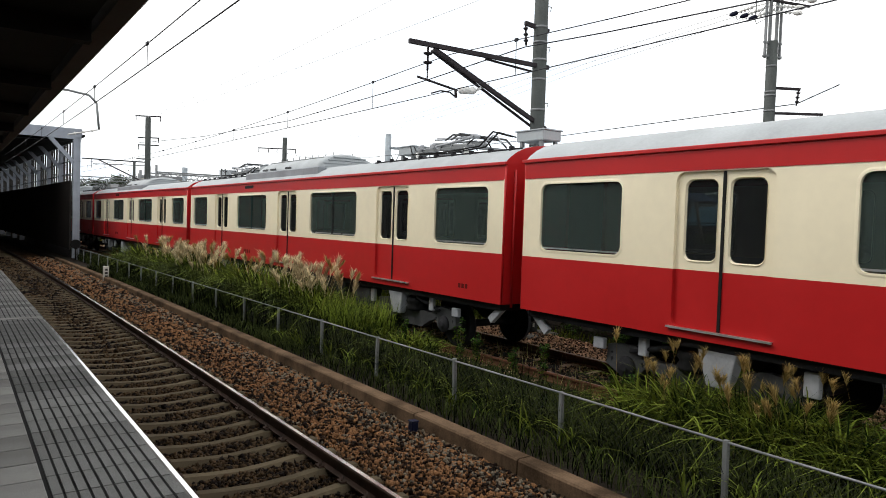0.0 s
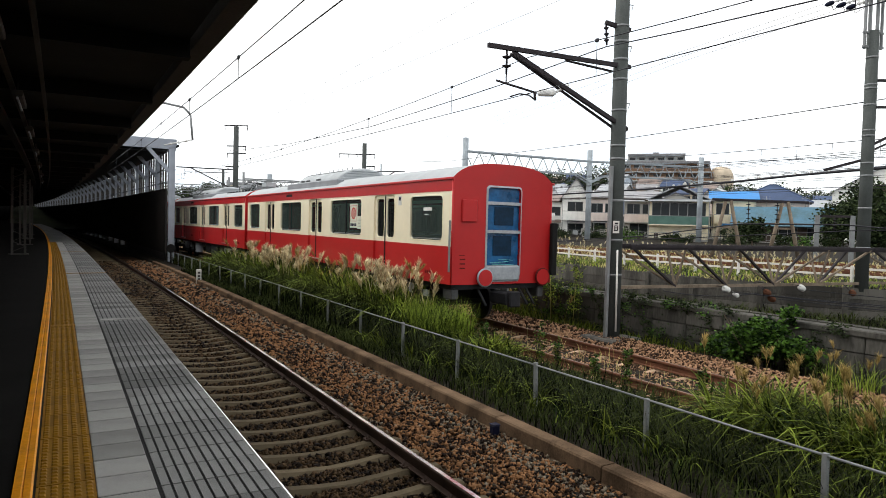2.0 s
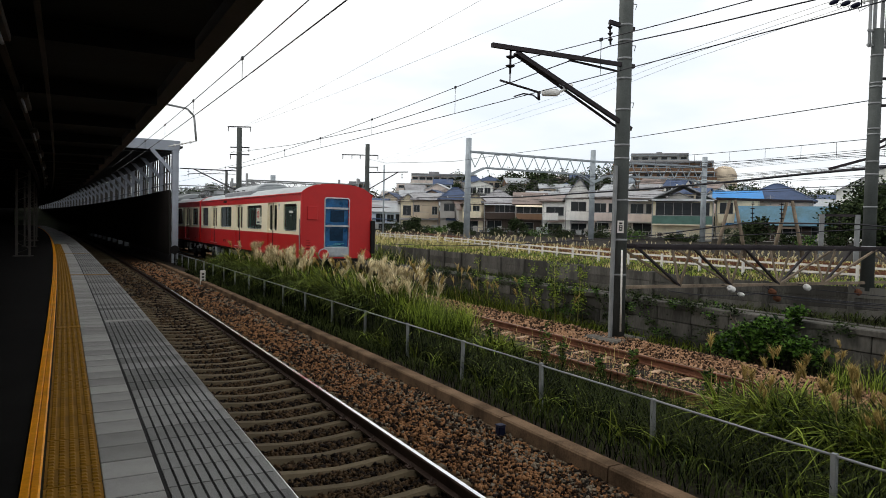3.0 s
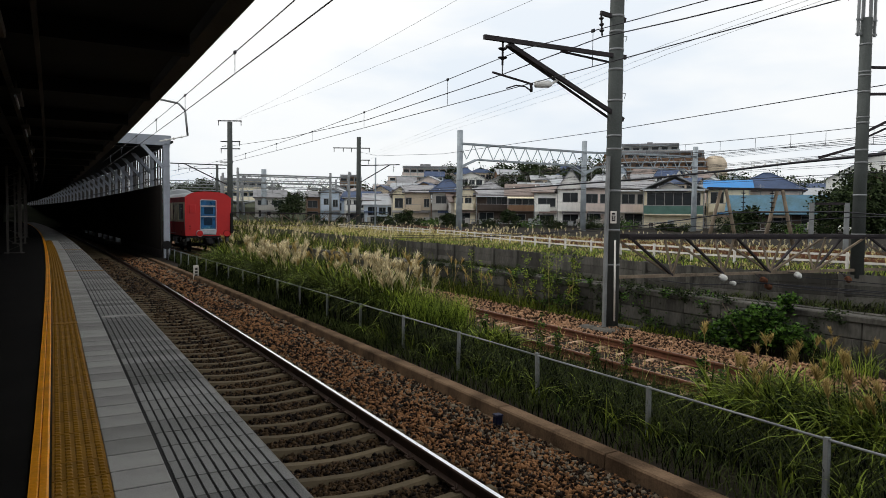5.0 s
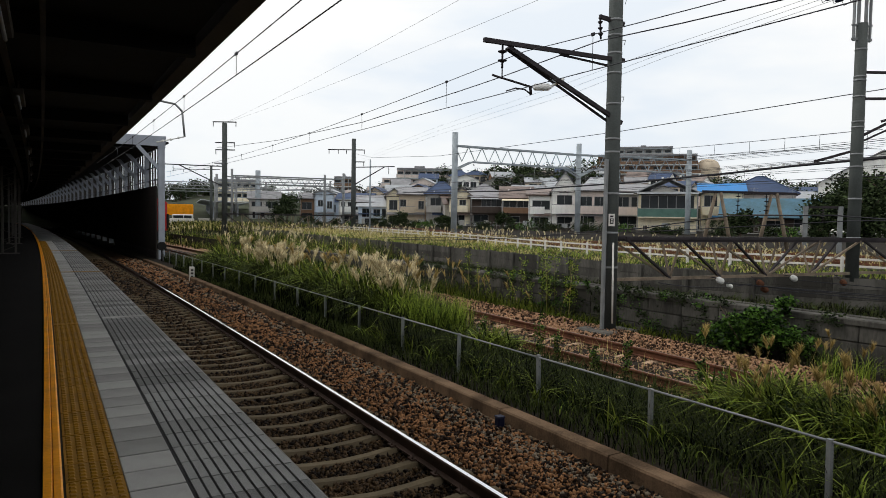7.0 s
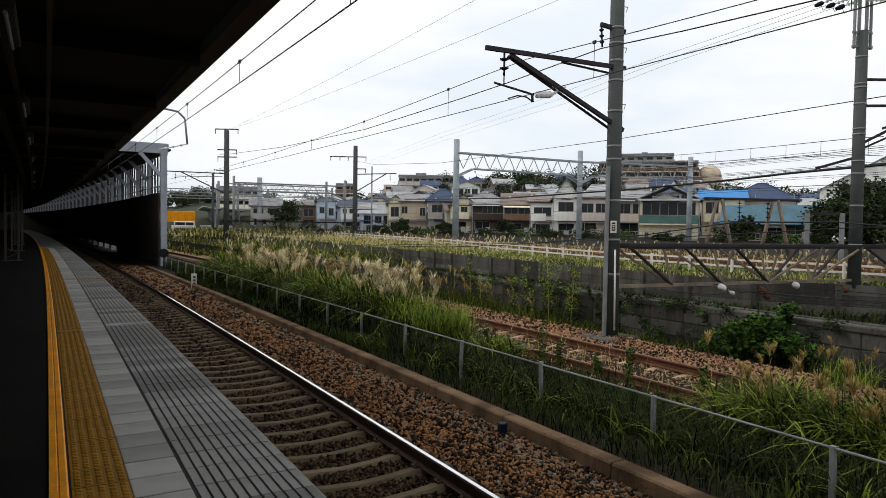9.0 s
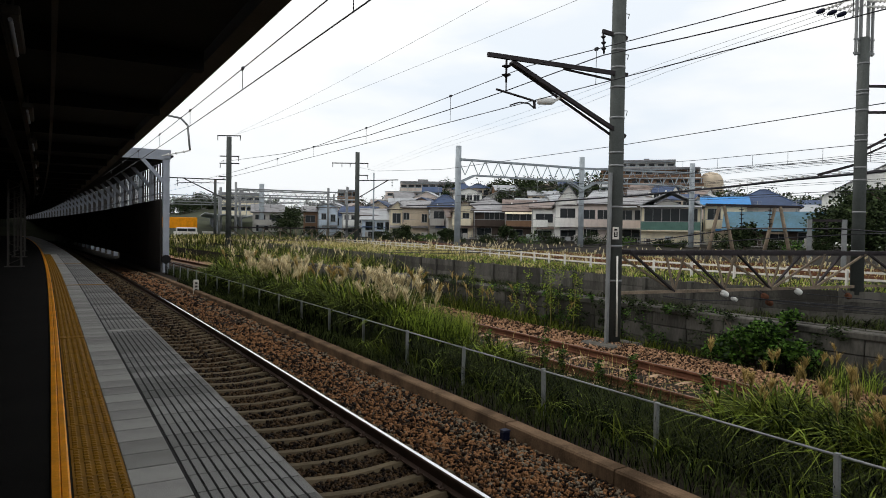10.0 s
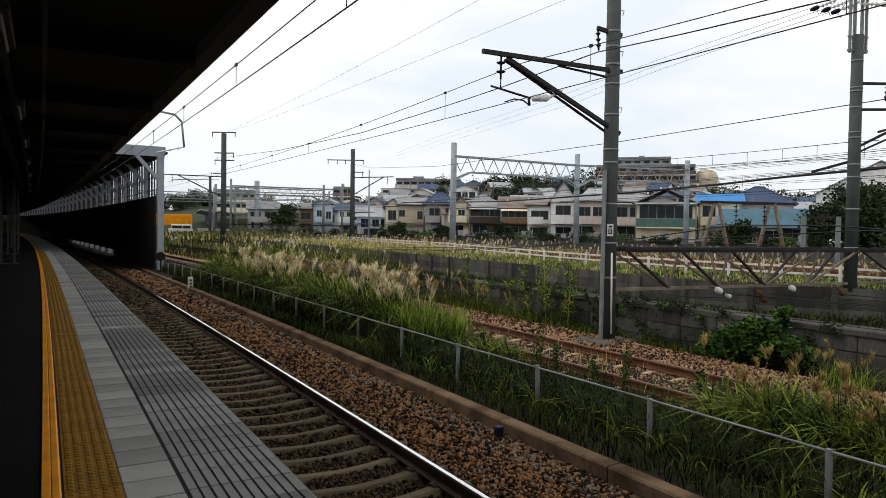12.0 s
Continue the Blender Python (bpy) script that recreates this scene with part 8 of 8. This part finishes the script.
    blades("track_weeds", p, rng.uniform(0.12, 0.4, len(p)), rng.uniform(0.006, 0.012, len(p)), rng.uniform(0.1, 0.7, len(p)), STRAW, "sparse dry weeds in the siding", 38)
    # weeds at the foot of the wall
    p = scatter(rng, 5500, 9, 42, lambda y: far(y) + 2.1, lambda y: lower_wall(y) - 0.1, -1.12)
    blades("wall_weeds", p, rng.uniform(0.3, 1.0, len(p)) * np.clip((p[:, 1] - 8) / 10, 0.3, 1), rng.uniform(0.014, 0.03, len(p)), rng.uniform(0.3, 1.0, len(p)), GRASS, "green weeds at the foot of the retaining wall", 39)
    q = scatter(rng, 48, 13, 30, lambda y: far(y) + 2.0, lambda y: lower_wall(y) - 0.1, -1.1)
    plumes("pampas_plumes", q, rng.uniform(0.55, 1.25, len(q)), 0.28, rng.uniform(0.2, 0.36, len(q)), PLUME_GOLD, "tan pampas seed heads beside the wall", 40, 16)
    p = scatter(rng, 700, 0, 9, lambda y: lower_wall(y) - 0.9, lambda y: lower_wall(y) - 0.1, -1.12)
    blades("wall_weeds", p, rng.uniform(0.25, 0.7, len(p)), rng.uniform(0.008, 0.014, len(p)), rng.uniform(0.1, 0.6, len(p)), GRASS_DARK_SHADED, "weeds by the retaining wall with its shade painted dark", 41)
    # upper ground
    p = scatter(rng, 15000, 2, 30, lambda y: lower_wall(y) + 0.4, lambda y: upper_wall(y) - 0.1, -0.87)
    blades("ledge_weeds", p, rng.uniform(0.1, 0.5, len(p)), rng.uniform(0.014, 0.03, len(p)), rng.uniform(0.6, 1.4, len(p)), GRASS_DARK_SHADED, "short dark weeds on the ledge between the walls", 51, 3)
    p = scatter(rng, 20000, -2, 62, lambda y: upper_wall(y) + 0.15, lambda y: upper_wall(y) + 5.0, 0.0)
    p[:, 2] = -0.03
    g = rng.uniform(0, 1, len(p)) + 0.25 * np.sin(p[:, 1] * 1.1) < 0.62
    blades("meadow_grass", p[g], rng.uniform(0.06, 0.3, g.sum()), rng.uniform(0.02, 0.04, g.sum()), rng.uniform(0.4, 1.2, g.sum()), GRASS_LIGHT_LIT, "rough green grass on the upper ground by the white fence", 64, 3)
    p = p[~g]
    blades("meadow_grass", p, rng.uniform(0.06, 0.26, len(p)), rng.uniform(0.02, 0.04, len(p)), rng.uniform(0.4, 1.2, len(p)), STRAW, "yellowing grass on the upper ground by the white fence", 42, 3)
    p = scatter(rng, 9000, -2, 75, lambda y: upper_wall(y) + 5.5, lambda y: upper_wall(y) + 16, 0.0)
    blades("meadow_grass", p, rng.uniform(0.1, 0.4, len(p)), rng.uniform(0.03, 0.05, len(p)), rng.uniform(0.3, 1.1, len(p)), STRAW, "dry tall grass between the yard tracks", 43, 3)
    p = clumped(rng, 3600, scatter(rng, 120, 30, 90, lambda y: upper_wall(y) + 0.5, lambda y: upper_wall(y) + 6.0, 0.0), 0.9)
    blades("meadow_grass", p, rng.uniform(0.12, 0.4, len(p)), rng.uniform(0.03, 0.06, len(p)), rng.uniform(0.1, 0.7, len(p)), STRAW, "yellow-green grass on the far upper ground", 44, 3)
    q = scatter(rng, 420, 4, 66, lambda y: upper_wall(y) + 0.8, lambda y: upper_wall(y) + 13, 0.0)
    plumes("pampas_plumes", q, rng.uniform(0.35, 0.95, len(q)), 0.2, rng.uniform(0.16, 0.32, len(q)), PLUME, "pale pampas seed heads on the upper ground", 45, 12)
    p = clumped(rng, 3600, scatter(rng, 110, 38, 80, lambda y: upper_wall(y) + 0.2, lambda y: upper_wall(y) + 12, 0.1), 0.9)
    blades("meadow_grass", p, rng.uniform(0.15, 0.45, len(p)), rng.uniform(0.03, 0.06, len(p)), rng.uniform(0.3, 1.0, len(p)), STRAW, "tall rough straw grass by the far fence", 53, 3)
    cl = scatter(rng, 150, 33, 75, lambda y: far(y) + 1.8, lambda y: max(upper_wall(y), far(y) + 6), -1.0)
    hgt = rng.uniform(0.6, 1.9, len(cl))
    for mt, n, sd, words in ((GRASS, 3800, 46, "rank weeds beside the far end of the siding"), (GRASS_DARK_SHADED, 4200, 73, "dark rank weeds beside the far end of the siding"), (STRAW, 1500, 84, "dry straw-coloured reeds beside the far end of the siding"), (GRASS_LIGHT_LIT, 2600, 74, "yellow-green reeds beside the far end of the siding")):
        k = rng.integers(0, len(cl), n)
        p = cl[k] + np.concatenate([rng.normal(0, 0.55, (n, 2)), np.zeros((n, 1))], 1)
        blades("far_weeds", p, hgt[k] * rng.uniform(0.5, 1.1, n), rng.uniform(0.02, 0.05, n), rng.uniform(0.2, 0.9, n), mt, words, sd, 4)
    c2 = scatter(rng, 170, 72, 122, lambda y: near(y) + 11.5, lambda y: near(y) + 34, -0.1)
    for mt, n, sd in ((GRASS, 3600, 81), (STRAW, 2600, 82), (GRASS_DARK_SHADED, 3000, 83)):
        p = clumped(rng, n, c2, 1.1)
        blades("far_weeds", p, rng.uniform(0.4, 1.3, n), rng.uniform(0.04, 0.09, n), rng.uniform(0.2, 0.9, n), mt, "overgrown weeds round the far tracks of the yard", sd, 3)
    q = clumped(rng, 120, cl[hgt > 1.1], 0.6)
    plumes("pampas_plumes", q, rng.uniform(1.1, 1.9, len(q)), 0.2, rng.uniform(0.25, 0.45, len(q)), PLUME, "pale pampas seed heads in the far weeds", 75, 16)


plant()


def leaf_cloud(name, at, r, n, leaf, material, seed, squash=0.8):
    """A crown of small leaves: clumps scattered in an uneven body."""
    rng = np.random.default_rng(seed)
    cl = rng.normal(size=(max(6, n // 60), 3))
    cl /= np.linalg.norm(cl, axis=1)[:, None]
    cl *= (r * rng.uniform(0.35, 1.0, len(cl)))[:, None]
    k = rng.integers(0, len(cl), n)
    p = cl[k] + rng.normal(size=(n, 3)) * r * 0.2
    p[:, 2] *= squash
    p += np.asarray(at)
    q = rng.normal(size=(n, 3))
    q /= np.linalg.norm(q, axis=1)[:, None]
    q[:, 2] = np.abs(q[:, 2]) * 0.6
    s = rng.normal(size=(n, 3))
    s -= q * (s * q).sum(1)[:, None] / (q * q).sum(1)[:, None]
    s /= np.linalg.norm(s, axis=1)[:, None]
    ln = leaf * rng.uniform(0.6, 1.3, n)[:, None]
    v = np.stack([p, p + q * ln * 0.5 + s * ln * 0.28, p + q * ln, p + q * ln * 0.5 - s * ln * 0.28], 1).reshape(-1, 3)
    f = np.arange(n * 4).reshape(-1, 4)
    return raw_mesh(name, v, f, material)


def tree(x, y, z, h, r, n, leaf, label, seed, material=None, name="tree", cat="tree", clusters=3, low=0.55):
    rng = random.Random(seed)
    t = tagged(empty(name, pose(x, y, z)), label, cat, "trees" if cat == "tree" else "shrubs")
    bm = bmesh.new()
    tube(bm, (0, 0, -0.3), (0.05 * h, 0, h * 0.45), 0.035 * h, 0.02 * h, 10)
    for k in range(5):
        a = 2 * math.pi * k / 5 + rng.random()
        tube(bm, (0.04 * h, 0, h * (0.3 + 0.04 * k)), (r * 0.6 * math.cos(a), r * 0.6 * math.sin(a), h * (0.6 + 0.05 * k)), 0.014 * h, 0.004 * h, 7)
    part("trunk", bm, BARK, t)
    for k in range(clusters):
        a = 2 * math.pi * k / clusters + rng.random()
        d = r * 0.45 if clusters > 1 else 0
        o = leaf_cloud("crown", (d * math.cos(a), d * math.sin(a), h * rng.uniform(low, low + 0.2)), r * rng.uniform(0.6, 0.8), n // clusters, leaf, material or TREE_LEAF, seed * 7 + k)
        o.parent = t


def place_trees():
    tree(80.5, 33.5, 0.2, 9.5, 6.0, 9000, 0.5, "dark broad evergreen tree behind the low shed", 1, low=0.35)
    tree(85.0, 39.5, 0.2, 7.5, 4.2, 4500, 0.5, "dark dense evergreen tree behind the low shed", 2)
    tree(84.0, 27.0, 0.2, 9.5, 6.0, 9000, 0.5, "dark broad evergreen tree at the yard edge", 3, low=0.35)
    tree(80.5, 39.0, 0.0, 7.0, 4.6, 11000, 0.42, "dark dense evergreen tree beside the yard", 10, low=0.35)
    tree(76.0, 35.5, 0.0, 6.0, 4.0, 9000, 0.4, "dark dense evergreen tree beside the yard", 11, low=0.3)
    tree(70.0, 27.0, 0.0, 5.5, 4.0, 6000, 0.4, "dark dense evergreen tree beside the yard", 9, low=0.3)
    tree(47.5, 128.0, 0.2, 4.8, 3.2, 2600, 0.4, "dark round tree among the houses", 4)
    tree(52.0, 34.0, 0.0, 2.6, 1.7, 1600, 0.3, "low dark green bush in front of the houses", 5, TREE_LEAF, "bush", "bush", 2)
    tree(56.0, 71.0, 0.0, 2.4, 1.6, 1400, 0.3, "low dark green garden bush before the houses", 6, TREE_LEAF, "bush", "bush", 2)
    tree(52.0, 79.0, 0.0, 2.0, 1.5, 1400, 0.3, "clipped dark green garden hedge bush", 7, TREE_LEAF, "bush", "bush", 2)
    tree(50.0, 88.0, 0.0, 2.0, 1.6, 1400, 0.3, "dark green garden hedge bush", 8, TREE_LEAF, "bush", "bush", 2)
    rng = random.Random(5)
    k = 200
    for x, y in ((43.5, 122), (47, 116), (50, 109.5), (53, 103), (54.5, 97.5), (56, 92), (57, 86), (59.5, 81), (61.5, 76.5), (63, 71), (64.5, 66), (66, 61), (66, 54), (69, 48.5), (70.5, 43), (72, 38)):
        k += 1
        h = rng.uniform(1.3, 2.3)
        tree(x + rng.uniform(-1, 1), y + rng.uniform(-1, 1), 0.0, h, h * 0.85, 900, 0.24, "dark green garden bush before the houses", k, TREE_LEAF, "bush", "bush", 3, 0.3)
    row = ((45, 117), (48.5, 111), (51.5, 105), (53.5, 99), (55, 93.5), (56.5, 88), (58.5, 83), (60.5, 78), (62.5, 73), (64, 68), (65.5, 63), (66, 57.5), (67.5, 51), (69.5, 45.5), (71, 40))
    for x, y in row:
        k += 1
        h = rng.uniform(0.9, 1.5)
        tree(x - 1.5 + rng.uniform(-0.6, 0.6), y + rng.uniform(-1, 1), 0.0, h, h * 1.2, 800, 0.2, "low green hedge bush along the garden fences", k, LEAF if k % 3 == 0 else TREE_LEAF, "bush", "bush", 3, 0.25)
    k = 20
    for b0, b1, d0, d1, n, h0, h1 in ((37, 45, 185, 215, 20, 7, 10), (53, 68, 190, 260, 22, 6, 10), (9, 21, 300, 380, 26, 6, 10), (22, 36, 230, 280, 16, 6, 9), (14, 50, 150, 200, 12, 3, 5)):
        for j in range(n):
            b, d = radians(rng.uniform(b0, b1)), rng.uniform(d0, d1)
            x, y = d * math.sin(b), d * math.cos(b)
            h = rng.uniform(h0, h1)
            k += 1
            tree(x, y, hill_z(x, y) - 0.3, h, h * 0.75, 1300, 0.09 * h, "dark green tree on the hillside", k, None, "tree", "tree", 3, 0.25)


place_trees()


def wall_shrub():
    s = tagged(empty("shrub", pose(12.4, 7.75, -1.15)), "bright green leafy shrub against the retaining wall", "shrub", "shrubs")
    r = random.Random(8)
    for k in range(9):
        bm = bmesh.new()
        a = r.uniform(0, 6.28)
        tube(bm, (0, 0, -0.05), (0.5 * math.cos(a), 0.8 * math.sin(a), r.uniform(0.5, 0.95)), 0.018, 0.006, 6)
        part("stem", bm, BARK, s)
    for k, (dx, dy, dz, rr, n) in enumerate(((-0.1, -0.35, 0.5, 0.42, 800), (-0.12, 0.4, 0.42, 0.42, 800), (0.0, 0.0, 0.62, 0.42, 800), (0.35, -0.45, 1.05, 0.24, 200), (0.0, -0.8, 0.45, 0.36, 500), (-0.15, 0.75, 0.35, 0.3, 350))):
        o = leaf_cloud("foliage", (dx, dy, dz), rr, n * 2, 0.095, LEAF, 90 + k)
        o.parent = s


wall_shrub()


def climbing_weeds():
    r = random.Random(14)
    for k in range(14):
        y = r.uniform(12.5, 18)
        x = lower_wall(y) - r.uniform(0.1, 0.7)
        h = r.uniform(0.9, 2.0)
        s = tagged(empty("tall_weed", pose(x, y, -1.15)), "tall thin yellow-green weed before the wall", "weed", "tall weeds")
        bm = bmesh.new()
        tube(bm, (0, 0, -0.05), (r.uniform(-0.1, 0.1), r.uniform(-0.1, 0.1), h), 0.008, 0.003, 5)
        part("stem", bm, STRAW, s)
        for j in range(3):
            o = leaf_cloud("foliage", (0, 0, h * (0.4 + 0.25 * j)), 0.15, 80, 0.055, GRASS_LIGHT_LIT, 200 + 3 * k + j, 1.6)
            o.parent = s


climbing_weeds()


def siding_weeds():
    r = random.Random(23)
    for y, off, h in ((9.3, -1.35, 0.85), (9.0, -1.2, 0.6), (7.3, -1.25, 0.75), (6.5, -0.4, 0.5), (5.6, -1.2, 0.7), (8.2, -1.0, 0.45), (11.2, -1.3, 0.6)):
        s = tagged(empty("tall_weed", pose(far(y) + off, y, -1.12)), "dark green leafy weed standing in the siding ballast", "weed", "siding weeds")
        for j in range(3):
            bm = bmesh.new()
            tip = Vector((r.uniform(-0.09, 0.09), r.uniform(-0.09, 0.09), h * r.uniform(0.75, 1.0)))
            tube(bm, (0, 0, -0.05), tip, 0.007, 0.003, 5)
            part("stem", bm, BARK, s)
            for q in range(4):
                c = tip * (0.35 + 0.2 * q)
                o = leaf_cloud("foliage", tuple(c), 0.07, 34, 0.05, LEAF if q % 2 else GRASS, 700 + int(y * 40) + 4 * j + q, 1.4)
                o.parent = s


siding_weeds()


def wall_ivy():
    iv = tagged(empty("ivy"), "dark creeper leaves patching the retaining wall", "ivy")
    r = random.Random(17)
    for k in range(150):
        y = r.uniform(2.0, 24)
        z = r.choice([-1.1, -1.0, -0.9, -0.75, -0.45, -0.25, -0.2, -0.2])
        o = leaf_cloud("foliage", (lower_wall(y) - 0.14, y, z), r.uniform(0.14, 0.36), 150, 0.06, LEAF if k % 4 == 0 else TREE_LEAF, 300 + k)
        o.parent = iv


wall_ivy()


def motions():
    for k, car in enumerate(CARS):
        rows = []
        for t, s in TRAVEL:
            y = s + 18.3 * k
            rows.append((t, along(far, y + 8.9, 0.0, Z_RAIL2)))
        walk(car, rows)


motions()
